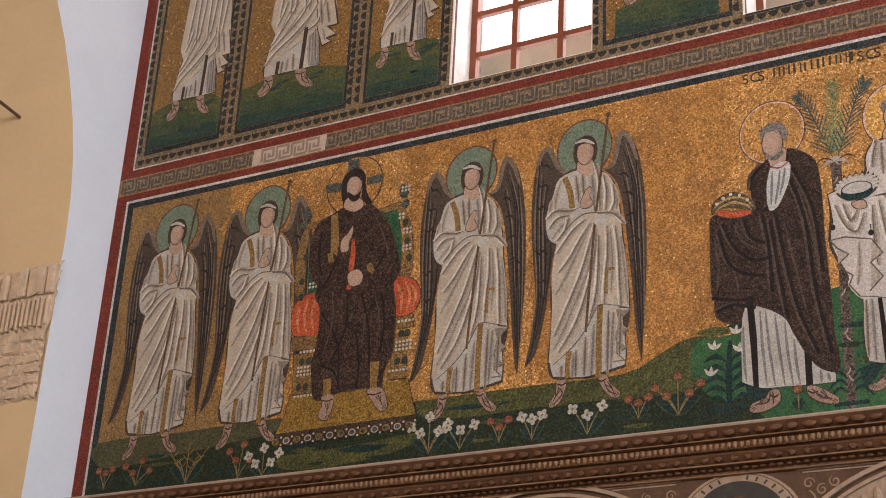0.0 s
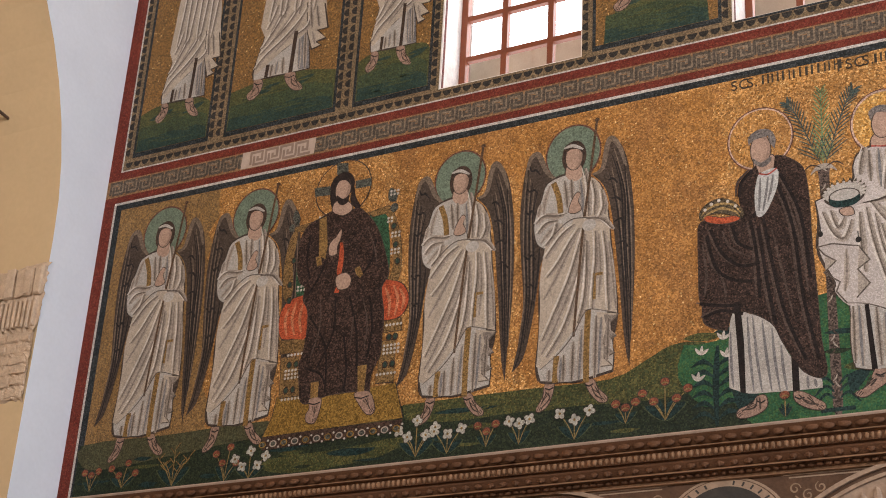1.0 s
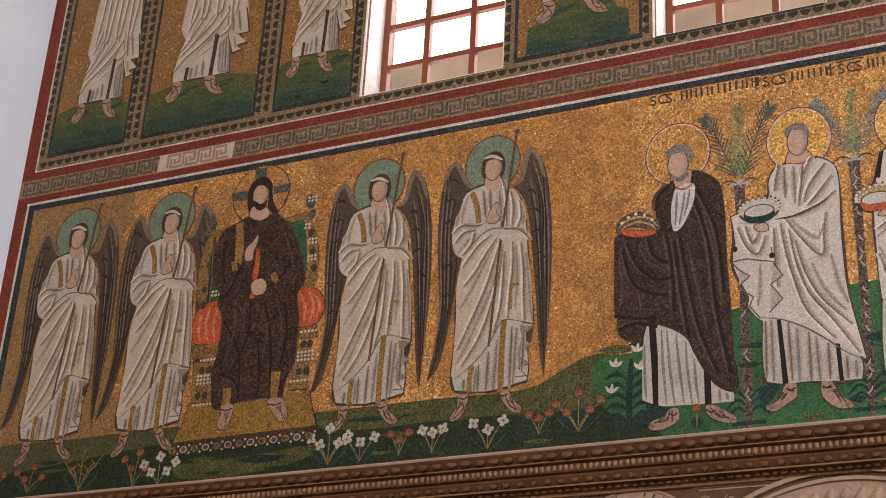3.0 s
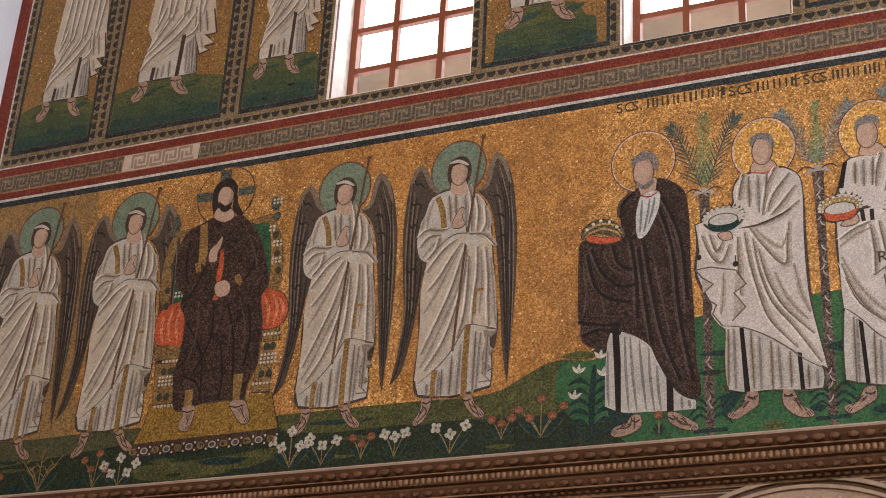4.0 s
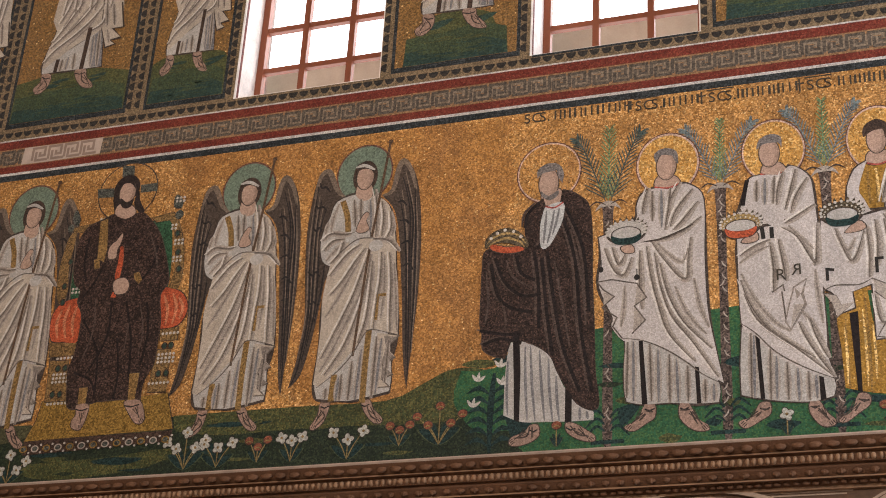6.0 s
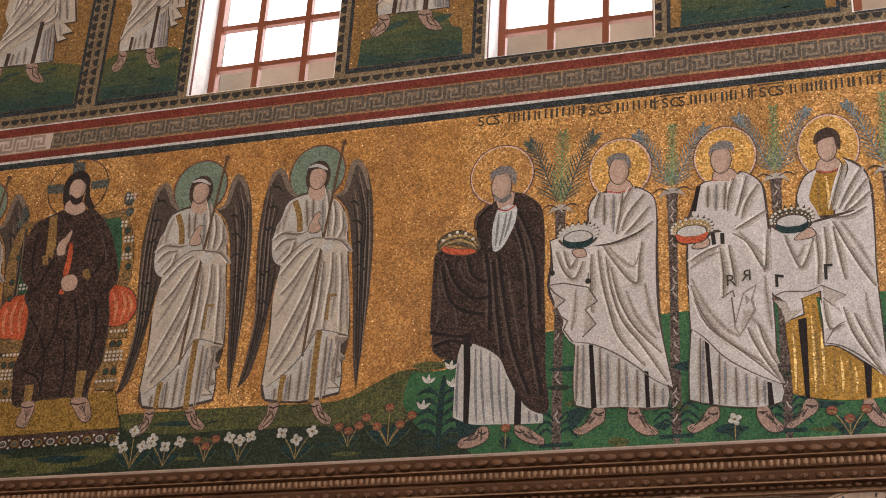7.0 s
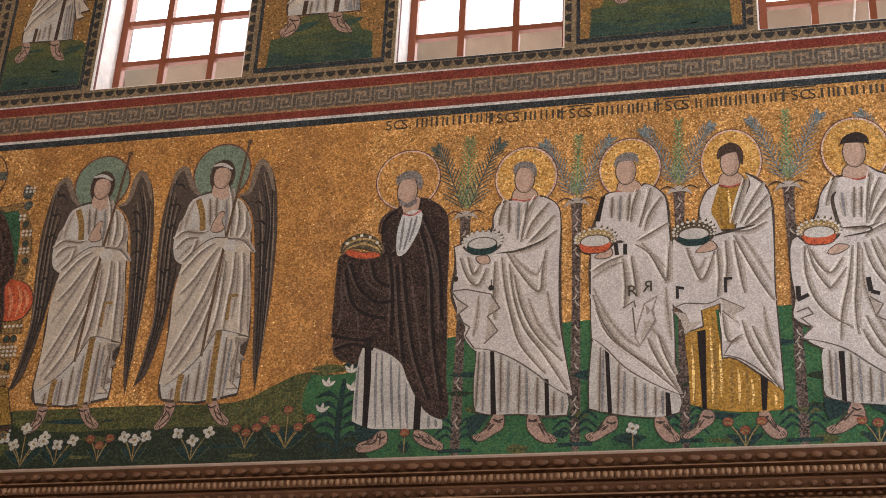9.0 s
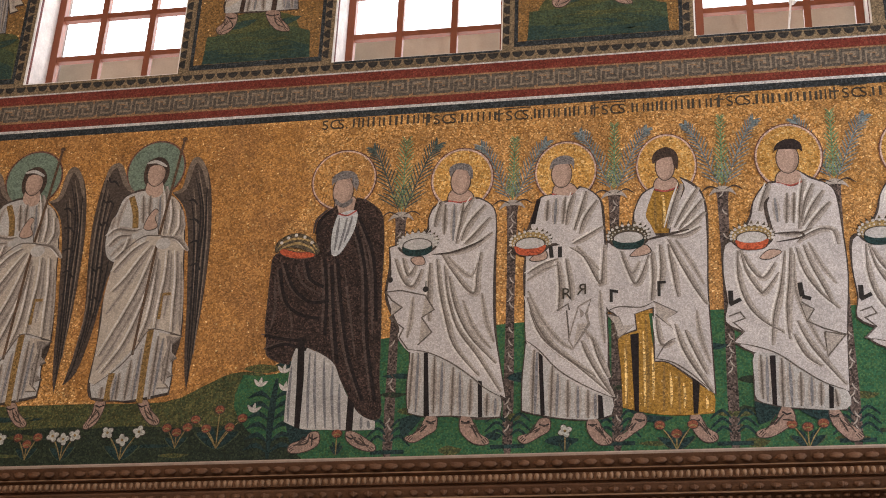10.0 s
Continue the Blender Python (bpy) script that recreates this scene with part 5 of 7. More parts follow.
    p.line('red_light', 3, 0.03, [(-0.53, 0.87), (-0.56, 0.75), (-0.53, 0.61)])
    p.line('red_light', 3, 0.03, [(-0.46, 0.91), (-0.49, 0.76), (-0.45, 0.60)])
    p.line('red_light', 3, 0.03, [(-0.39, 0.89), (-0.41, 0.75), (-0.38, 0.61)])
    p.done('cushion', 0, 0, parent=e)
    p = Picture(0.018)
    p.fill('red', 2, [(0.34, 0.97), (0.51, 0.96), (0.61, 0.90), (0.66, 0.80), (0.65, 0.70), (0.58, 0.62), (0.44, 0.61), (0.40, 0.65)])
    p.line('red_light', 3, 0.03, [(0.43, 0.91), (0.48, 0.78), (0.48, 0.64)])
    p.line('red_light', 3, 0.03, [(0.51, 0.92), (0.56, 0.79), (0.54, 0.64)])
    p.line('red_light', 3, 0.03, [(0.57, 0.88), (0.62, 0.78), (0.60, 0.68)])
    p.done('cushion', 0, 0, parent=e)
    p = Picture(0.018)
    p.fill('stool_gold', 1, [(-0.56, 0.05), (-0.33, 0.03), (0.02, -0.00), (0.59, 0.04), (0.68, -0.27), (-0.67, -0.29), (-0.59, -0.12)], False)
    p.fill('jewel_dark', 2, [(-0.67, -0.29), (0.68, -0.28), (0.68, -0.37), (-0.66, -0.41)], False)
    p.done('footstool', 0, 0, parent=e)
    for x0, z0, nx, nz in ((-0.49, 0.42, 6, 1), (-0.5, 0.21, 6, 3), (-0.51, 0.02, 6, 1), (0.47, 0.56, 5, 1), (0.46, 0.31, 5, 3), (0.41, 0.13, 6, 1), (-0.43, 1.42, 2, 3), (-0.47, 1.17, 3, 2), (-0.46, 1.02, 3, 2), (0.465, 1.22, 3, 2), (0.46, 1.38, 3, 2), (0.41, 1.53, 2, 2), (-0.3, 1.67, 3, 2), (0.42, 1.79, 3, 2)):
        p = Picture(0.021)
        for i in range(nx):
            for k in range(nz):
                p.disc("pearl", 3, x0 + 0.034 * i, z0 + 0.034 * k, 0.0125, 0.0125, n=8)
        p.done("pearl_inlay", 0, 0, parent=e, kind="stuff")
    for x0, z0 in ((-0.47, 0.33), (-0.40, 0.33), (-0.48, 0.1), (-0.41, 0.1), (0.5, 0.45), (0.56, 0.45), (0.48, 0.21), (0.55, 0.21), (-0.53, 1.32), (-0.55, 1.09), (-0.54, 0.94), (0.5, 1.3), (0.53, 1.14), (0.47, 1.48)):
        p = Picture(0.021)
        p.disc("jewel_dark", 3, x0, z0, 0.028, 0.034, n=14)
        p.disc("teal", 4, x0, z0, 0.018, 0.024, n=14)
        p.done("jewel", 0, 0, parent=e)
    for i in range(13):
        x, z = -0.66 + 1.29 * i / 12, -0.36 + 0.005 * i / 12
        p = Picture(0.021)
        p.disc("fold_soft" if i % 2 else "stool_gold", 4, x, z, 0.036, 0.03, n=14)
        p.disc("jewel_grey", 5, x, z, 0.025, 0.02, n=14)
        for s in (-1, 1):
            p.disc("pearl", 4, x + 0.054, z + s * 0.032, 0.01, 0.01, n=8)
        p.done("jewel", 0, 0, parent=e)


throne()
enthroned()


def brown_cloaked():
    p = Picture(0.016)
    p.disc('halo_line', 0, -0.05, 2.06, 0.261, 0.274)
    p.disc('halo_pink', 1, -0.05, 2.06, 0.252, 0.264)
    p.disc('gold', 2, -0.05, 2.06, 0.242, 0.252)
    p.fill('skin', 3, [(-0.10, 1.88), (0.04, 1.90), (0.07, 1.79), (0.00, 1.74), (-0.08, 1.77)])
    p.disc('skin', 5, -0.05, 1.96, 0.077, 0.132)
    p.fill('hair_grey', 6, [(-0.14, 2.01), (-0.14, 2.09), (-0.06, 2.14), (0.03, 2.12), (0.07, 2.04), (0.06, 1.95), (0.03, 2.00), (0.01, 2.07), (-0.08, 2.06), (-0.12, 2.04)])
    p.fill('hair_grey', 6, [(-0.11, 1.90), (-0.05, 1.85), (0.03, 1.89), (0.02, 1.84), (-0.04, 1.81), (-0.10, 1.85)])
    p.fill('robe_brown', 4, [(-0.09, 1.83), (-0.17, 1.76), (-0.22, 1.66), (-0.23, 1.54), (-0.20, 1.42), (-0.35, 1.40), (-0.48, 1.44), (-0.55, 1.41), (-0.56, 1.29), (-0.56, 1.05), (-0.56, 0.83), (-0.54, 0.74), (-0.53, 0.61), (-0.45, 0.55), (-0.35, 0.52), (-0.31, 0.65), (-0.22, 0.65), (-0.10, 0.59), (-0.01, 0.51), (0.04, 0.39), (0.12, 0.24), (0.19, 0.13), (0.29, 0.07), (0.35, 0.08), (0.36, 0.15), (0.33, 0.38), (0.32, 0.69), (0.30, 1.11), (0.30, 1.45), (0.28, 1.70), (0.23, 1.79), (0.14, 1.86), (0.06, 1.89), (0.04, 1.76), (-0.07, 1.76)])
    p.gather(5, (-0.46, 1.36), (-0.38, 1.15), (-0.24, 1.02), (-0.09, 1.02))
    p.gather(5, (-0.49, 1.31), (-0.43, 1.04), (-0.31, 0.92), (-0.15, 0.88))
    p.gather(5, (-0.29, 1.36), (-0.25, 1.21), (-0.14, 1.14))
    p.gather(5, (-0.15, 1.38), (-0.11, 1.08), (-0.10, 0.74))
    p.gather(5, (-0.05, 1.37), (0.01, 0.96), (0.09, 0.56), (0.22, 0.21))
    p.gather(5, (0.07, 1.64), (0.17, 1.27), (0.22, 0.70), (0.31, 0.20))
    p.gather(5, (-0.56, 0.76), (-0.40, 0.72), (-0.24, 0.70))
    p.gather(5, (-0.53, 0.64), (-0.40, 0.68), (-0.23, 0.63))
    p.gather(5, (-0.09, 1.32), (-0.04, 0.85), (0.01, 0.51))
    p.gather(5, (-0.01, 1.73), (-0.07, 1.49), (-0.13, 1.41))
    p.gather(5, (-0.23, 1.59), (-0.21, 1.71), (-0.12, 1.80))
    p.gather(5, (0.09, 1.73), (0.23, 1.36), (0.28, 0.84))
    p.line('robe_light', 5, 0.02, [(-0.37, 1.33), (-0.31, 1.18), (-0.16, 1.08)])
    p.line('robe_light', 5, 0.02, [(0.01, 1.28), (0.08, 0.90), (0.14, 0.56)])
    p.line('robe_light', 5, 0.02, [(0.13, 1.54), (0.22, 1.12), (0.26, 0.72)])
    p.line('robe_light', 5, 0.02, [(-0.53, 1.25), (-0.50, 0.99), (-0.52, 0.81)])
    p.line('robe_light', 5, 0.02, [(-0.40, 0.98), (-0.36, 0.86), (-0.36, 0.75)])
    p.fill('tunic_grey', 5, [(-0.06, 1.76), (0.07, 1.78), (0.07, 1.64), (0.02, 1.51), (-0.04, 1.41), (-0.10, 1.41), (-0.11, 1.58), (-0.09, 1.70)])
    p.line('shade', 6, 0.02, [(-0.00, 1.72), (-0.02, 1.58), (-0.05, 1.44)])
    p.line('shade', 6, 0.02, [(0.04, 1.73), (0.02, 1.62), (-0.01, 1.51)])
    p.line('shade', 6, 0.02, [(-0.06, 1.72), (-0.07, 1.58), (-0.08, 1.44)])
    p.line('red_line', 6, 0.014, [(-0.07, 1.76), (0.00, 1.74), (0.07, 1.78)])
    p.fill('tunic', 3, [(-0.31, 0.74), (-0.22, 0.73), (-0.21, 0.64), (-0.10, 0.59), (0.00, 0.50), (0.08, 0.30), (0.17, 0.16), (0.29, 0.07), (0.32, 0.05), (0.32, -0.01), (0.16, -0.01), (-0.04, 0.00), (-0.21, 0.01), (-0.35, 0.07), (-0.35, 0.30), (-0.34, 0.50)])
    p.line('shade', 4, 0.022, [(-0.33, 0.50), (-0.33, 0.26), (-0.32, 0.07)])
    p.line('shade', 4, 0.022, [(-0.20, 0.60), (-0.19, 0.29), (-0.17, 0.02)])
    p.line('shade', 4, 0.022, [(-0.16, 0.60), (-0.14, 0.29), (-0.11, 0.01)])
    p.line('shade', 4, 0.022, [(-0.09, 0.56), (-0.07, 0.29), (-0.04, 0.01)])
    p.line('shade', 4, 0.022, [(-0.02, 0.49), (-0.01, 0.26), (0.02, 0.00)])
    p.line('shade', 4, 0.022, [(0.04, 0.35), (0.05, 0.16), (0.07, -0.00)])
    p.line('shade', 4, 0.022, [(0.22, 0.09), (0.22, -0.00)])
    p.line('shade', 4, 0.022, [(0.27, 0.06), (0.28, -0.00)])
    p.fill('robe_dark', 4, [(-0.30, 0.73), (-0.25, 0.73), (-0.23, 0.40), (-0.23, 0.01), (-0.27, 0.03), (-0.28, 0.33)], False)
    p.fill('robe_dark', 4, [(0.11, 0.25), (0.16, 0.19), (0.16, -0.01), (0.11, -0.01)], False)
    p.fill('crown_dark', 6, [(-0.55, 1.51), (-0.49, 1.58), (-0.39, 1.61), (-0.28, 1.57), (-0.20, 1.47), (-0.21, 1.41), (-0.28, 1.44), (-0.38, 1.48), (-0.48, 1.48), (-0.54, 1.44)])
    p.line('crown_gold', 7, 0.02, [(-0.53, 1.49), (-0.47, 1.54), (-0.39, 1.56), (-0.29, 1.54), (-0.22, 1.46)])
    p.line('crown_gold', 7, 0.02, [(-0.52, 1.46), (-0.46, 1.50), (-0.37, 1.52), (-0.27, 1.48), (-0.23, 1.43)])
    p.fill('red', 5, [(-0.50, 1.48), (-0.37, 1.44), (-0.25, 1.44), (-0.24, 1.40), (-0.37, 1.39), (-0.49, 1.43)])
    p.disc('pearl', 8, -0.50, 1.53, 0.013, 0.013)
    p.disc('pearl', 8, -0.45, 1.57, 0.013, 0.014)
    p.disc('pearl', 8, -0.39, 1.59, 0.013, 0.014)
    p.disc('pearl', 8, -0.32, 1.57, 0.012, 0.014)
    p.disc('pearl', 8, -0.26, 1.52, 0.013, 0.014)
    p.fill('skin_dark', 3, [(-0.15, -0.02), (-0.09, -0.02), (-0.08, -0.10), (-0.15, -0.15), (-0.25, -0.17), (-0.30, -0.15), (-0.28, -0.10), (-0.19, -0.07)])
    p.fill('skin_dark', 3, [(0.12, -0.02), (0.19, -0.03), (0.28, -0.09), (0.33, -0.13), (0.32, -0.17), (0.22, -0.15), (0.13, -0.09)])
    p.line('outline', 4, 0.014, [(-0.15, -0.03), (-0.17, -0.10), (-0.26, -0.11)])
    p.line('outline', 4, 0.014, [(-0.13, -0.12), (-0.13, -0.03)])
    p.line('outline', 4, 0.014, [(0.15, -0.04), (0.21, -0.11), (0.29, -0.13)])
    p.fill('shadow_green', 2, [(-0.32, 0.05), (-0.15, 0.01), (-0.15, -0.03), (-0.19, -0.07), (-0.28, -0.10), (-0.31, -0.03)])
    return p.done("mosaic_figure", 6.44, 5.35, "brown-cloaked haloed mosaic figure holding a dark crown", "mosaic figure")


def white_robed_with_drops():
    p = Picture(0.016)
    p.disc('halo_line', 0, -0.01, 1.94, 0.246, 0.276)
    p.disc('halo_pink', 1, -0.01, 1.94, 0.238, 0.266)
    p.disc('gold_bright', 2, -0.01, 1.94, 0.224, 0.250)
    p.fill('skin', 4.6, [(-0.08, 1.84), (0.04, 1.83), (0.08, 1.76), (-0.01, 1.73), (-0.11, 1.75)])
    p.disc('skin', 5, -0.02, 1.92, 0.073, 0.116)
    p.fill('hair_grey', 6, [(-0.10, 1.96), (-0.11, 2.04), (-0.03, 2.08), (0.06, 2.04), (0.07, 1.93), (0.04, 1.97), (0.02, 2.01), (-0.06, 2.02), (-0.09, 1.98)])
    p.line('red_line', 5, 0.014, [(-0.11, 1.75), (-0.01, 1.73), (0.08, 1.76)])
    p.fill('outline', 3, [(-0.11, 1.76), (-0.22, 1.71), (-0.26, 1.61), (-0.28, 1.49), (-0.45, 1.41), (-0.55, 1.38), (-0.54, 1.20), (-0.56, 1.00), (-0.52, 0.85), (-0.44, 0.70), (-0.45, 0.62), (-0.35, 0.50), (-0.36, 0.22), (-0.34, 0.04), (-0.21, 0.00), (-0.02, -0.00), (0.17, -0.03), (0.33, -0.02), (0.34, 0.11), (0.37, 0.12), (0.31, 0.46), (0.28, 0.73), (0.27, 1.15), (0.27, 1.48), (0.25, 1.66), (0.16, 1.75), (0.08, 1.77), (-0.01, 1.73)])
    p.fill('tunic', 4, [(-0.34, 0.51), (-0.34, 0.22), (-0.33, 0.04), (-0.21, 0.01), (-0.02, 0.01), (0.17, -0.01), (0.32, -0.01), (0.33, 0.12), (0.23, 0.32), (-0.04, 0.54)])
    p.fill('mantle_white', 5, [(-0.11, 1.74), (-0.21, 1.70), (-0.25, 1.60), (-0.26, 1.48), (-0.45, 1.40), (-0.54, 1.37), (-0.52, 1.19), (-0.54, 1.00), (-0.50, 0.86), (-0.43, 0.70), (-0.44, 0.63), (-0.35, 0.51), (-0.23, 0.51), (-0.11, 0.46), (0.02, 0.37), (0.12, 0.30), (0.18, 0.28), (0.26, 0.20), (0.36, 0.13), (0.30, 0.46), (0.26, 0.73), (0.25, 1.15), (0.26, 1.48), (0.24, 1.66), (0.15, 1.74), (0.09, 1.75), (-0.00, 1.72)])
    p.fold(6, (-0.16, 1.75), (-0.19, 1.65), (-0.21, 1.53))
    p.fold(6, (0.08, 1.77), (0.01, 1.64), (-0.02, 1.49), (-0.04, 1.38))
    p.fold(6, (0.17, 1.70), (0.05, 1.54), (0.00, 1.40))
    p.fold(6, (0.21, 1.59), (0.09, 1.44), (0.02, 1.37))
    p.fold(6, (-0.16, 1.30), (-0.03, 1.31), (0.10, 1.36), (0.23, 1.46))
    p.fold(6, (-0.14, 1.29), (-0.05, 1.14), (0.06, 0.99), (0.12, 0.97), (0.13, 1.13), (0.15, 1.30))
    p.crease(6, (-0.10, 1.28), (-0.00, 1.16), (0.09, 1.10), (0.13, 1.21))
    p.fold(6, (-0.18, 1.26), (-0.15, 1.03), (-0.10, 0.80), (-0.02, 0.54), (0.16, 0.31))
    p.fold(6, (-0.12, 1.20), (-0.08, 0.94), (0.00, 0.68), (0.15, 0.46), (0.32, 0.18))
    p.fold(6, (-0.08, 1.11), (-0.02, 0.85), (0.09, 0.62), (0.28, 0.40))
    p.crease(6, (0.03, 0.91), (0.12, 0.68), (0.25, 0.51))
    p.crease(6, (0.17, 0.96), (0.21, 0.73), (0.27, 0.56))
    p.fold(6, (-0.23, 1.23), (-0.23, 0.97), (-0.22, 0.75))
    p.fold(6, (-0.44, 1.28), (-0.39, 1.13), (-0.34, 1.21))
    p.fold(6, (-0.50, 1.28), (-0.43, 1.10), (-0.35, 1.04), (-0.29, 1.18))
    p.line('fold_dark', 7, 0.011, [(-0.55, 1.00), (-0.44, 1.01), (-0.33, 0.98), (-0.25, 0.96), (-0.18, 0.84), (-0.27, 0.78), (-0.19, 0.66), (-0.29, 0.56)], False)
    p.line('fold_dark', 7, 0.011, [(-0.55, 1.00), (-0.50, 0.93), (-0.42, 0.87), (-0.51, 0.79), (-0.40, 0.70), (-0.43, 0.63), (-0.36, 0.53)], False)
    p.crease(6, (-0.34, 0.95), (-0.35, 0.75), (-0.37, 0.62))
    p.line('fold_dark', 7, 0.011, [(-0.36, 0.53), (-0.21, 0.50), (-0.05, 0.42), (0.10, 0.31), (0.21, 0.21), (0.34, 0.13)])
    p.pleat(6, (-0.32, 0.50), (-0.33, 0.07))
    p.cool(6, (-0.28, 0.50), (-0.28, 0.04))
    p.pleat(6, (-0.16, 0.47), (-0.15, 0.03))
    p.cool(6, (-0.10, 0.42), (-0.10, 0.02))
    p.pleat(6, (-0.02, 0.38), (-0.02, 0.01))
    p.cool(6, (0.03, 0.34), (0.04, 0.01))
    p.pleat(6, (0.11, 0.28), (0.11, 0.01))
    p.pleat(6, (0.23, 0.17), (0.23, 0.00))
    p.cool(6, (0.29, 0.13), (0.29, -0.00))
    p.cool(6, (-0.06, 1.72), (-0.06, 1.40))
    p.pleat(6, (0.01, 1.73), (-0.01, 1.52))
    p.pleat(6, (-0.13, 1.72), (-0.13, 1.46))
    p.line('outline', 7, 0.018, [(-0.27, 1.30), (-0.11, 1.30), (0.01, 1.33), (0.17, 1.40)])
    p.fill('robe_dark', 6, [(-0.24, 0.50), (-0.21, 0.50), (-0.18, 0.01), (-0.22, 0.01)], False)
    p.fill('robe_dark', 6, [(0.16, 0.27), (0.19, 0.26), (0.20, -0.01), (0.17, -0.01)], False)
    p.disc('black', 7, -0.52, 1.10, 0.018, 0.024)
    p.disc('black', 7, -0.25, 1.01, 0.022, 0.023)
    p.line('black', 7, 0.008, [(-0.52, 1.18), (-0.52, 1.11)])
    p.line('black', 7, 0.008, [(-0.25, 1.08), (-0.25, 1.02)])
    p.fill('skin_dark', 3, [(-0.20, 0.01), (-0.13, 0.01), (-0.13, -0.09), (-0.19, -0.13), (-0.27, -0.18), (-0.33, -0.17), (-0.34, -0.14), (-0.25, -0.10)])
    p.fill('skin_dark', 3, [(0.05, -0.00), (0.11, -0.00), (0.17, -0.12), (0.24, -0.17), (0.24, -0.21), (0.14, -0.20), (0.05, -0.11)])
    p.line('outline', 4, 0.014, [(-0.19, -0.04), (-0.14, -0.05)])
    p.line('outline', 4, 0.014, [(-0.24, -0.11), (-0.19, -0.06)])
    p.line('outline', 4, 0.014, [(0.05, -0.05), (0.12, -0.05)])
    p.line('outline', 4, 0.014, [(0.12, -0.06), (0.17, -0.16)])
    p.fill('skin', 7, [(-0.37, 1.27), (-0.29, 1.28), (-0.27, 1.22), (-0.34, 1.22)])
    p.fill('mantle_white', 7, [(-0.21, 1.39), (-0.07, 1.37), (-0.01, 1.34), (-0.19, 1.30), (-0.27, 1.30)])
    p.fill('fold_soft', 6.6, [(-0.25, 0.96), (-0.19, 0.84), (-0.27, 0.78)], False)
    p.fill('fold_soft', 6.6, [(-0.27, 0.77), (-0.19, 0.66), (-0.28, 0.57)], False)
    p.fill('fold_soft', 6.6, [(-0.50, 0.92), (-0.42, 0.87), (-0.50, 0.79)], False)
    return p.done("mosaic_figure", 7.33, 5.42, "white-robed haloed mosaic figure with two black drop marks", "mosaic figure", "white-robed figures")


def white_robed_with_stripe():
    p = Picture(0.016)
    p.disc('halo_line', 0, -0.01, 1.99, 0.238, 0.271)
    p.disc('halo_pink', 1, -0.01, 1.99, 0.230, 0.261)
    p.disc('gold_bright', 2, -0.01, 1.99, 0.219, 0.248)
    p.fill('skin', 4.6, [(-0.08, 1.88), (0.03, 1.88), (0.08, 1.80), (-0.01, 1.78), (-0.10, 1.79)])
    p.disc('skin', 5, -0.04, 1.97, 0.073, 0.117)
    p.fill('hair_grey', 6, [(-0.13, 2.01), (-0.11, 2.09), (-0.03, 2.13), (0.05, 2.10), (0.05, 2.00), (0.03, 2.05), (-0.08, 2.05)])
    p.line('red_line', 5, 0.014, [(-0.11, 1.80), (-0.02, 1.77), (0.07, 1.80)])
    p.fill('outline', 3, [(-0.09, 1.80), (-0.20, 1.78), (-0.25, 1.66), (-0.29, 1.53), (-0.32, 1.46), (-0.31, 1.29), (-0.32, 1.13), (-0.30, 0.60), (-0.32, 0.30), (-0.32, 0.06), (-0.16, 0.02), (0.01, -0.01), (0.19, -0.02), (0.33, 0.01), (0.33, 0.13), (0.35, 0.15), (0.31, 0.30), (0.30, 0.57), (0.29, 0.97), (0.29, 1.22), (0.28, 1.60), (0.25, 1.74), (0.17, 1.82), (0.09, 1.86), (0.03, 1.79)])
    p.fill('tunic', 4, [(-0.29, 0.58), (-0.31, 0.30), (-0.31, 0.07), (-0.16, 0.03), (0.01, -0.00), (0.19, -0.01), (0.31, 0.02), (0.32, 0.14), (0.16, 0.34), (-0.10, 0.53)])
    p.fill('mantle_white', 5, [(-0.09, 1.79), (-0.19, 1.77), (-0.24, 1.65), (-0.27, 1.52), (-0.31, 1.46), (-0.30, 1.29), (-0.30, 1.13), (-0.29, 0.60), (-0.20, 0.50), (-0.09, 0.37), (0.05, 0.27), (0.19, 0.19), (0.34, 0.15), (0.29, 0.30), (0.29, 0.57), (0.28, 0.97), (0.28, 1.22), (0.26, 1.60), (0.24, 1.73), (0.17, 1.81), (0.10, 1.84), (0.03, 1.78)])
    p.fold(6, (0.05, 1.80), (0.01, 1.67), (-0.01, 1.53))
    p.fold(6, (0.14, 1.81), (0.09, 1.61), (0.05, 1.48))
    p.fold(6, (0.22, 1.73), (0.13, 1.58), (0.09, 1.45))
    p.fold(6, (0.04, 1.37), (0.13, 1.42), (0.26, 1.50))
    p.fold(6, (0.02, 1.34), (0.13, 1.25), (0.24, 1.03), (0.26, 1.16), (0.27, 1.35))
    p.crease(6, (0.07, 1.35), (0.17, 1.22), (0.24, 1.14))
    p.fold(6, (-0.29, 1.14), (-0.18, 1.21), (-0.07, 1.25))
    p.crease(6, (-0.29, 1.08), (-0.18, 1.16), (-0.07, 1.20))
    p.fold(6, (-0.07, 1.23), (-0.05, 1.02), (-0.06, 0.83))
    p.fold(6, (-0.01, 1.25), (0.02, 1.04), (0.03, 0.91))
    p.fold(6, (-0.29, 0.95), (-0.22, 0.74), (-0.10, 0.55), (0.08, 0.39), (0.32, 0.16))
    p.fold(6, (-0.27, 0.84), (-0.18, 0.63), (-0.01, 0.47), (0.20, 0.31))
    p.crease(6, (-0.28, 1.00), (-0.19, 0.79), (-0.06, 0.60), (0.05, 0.52))
    p.fold(6, (0.10, 0.59), (0.15, 0.46), (0.23, 0.31), (0.31, 0.18))
    p.fold(6, (0.18, 0.61), (0.22, 0.46), (0.29, 0.30))
    p.line('fold_dark', 7, 0.011, [(-0.07, 0.83), (0.01, 0.88), (0.02, 0.83)], False)
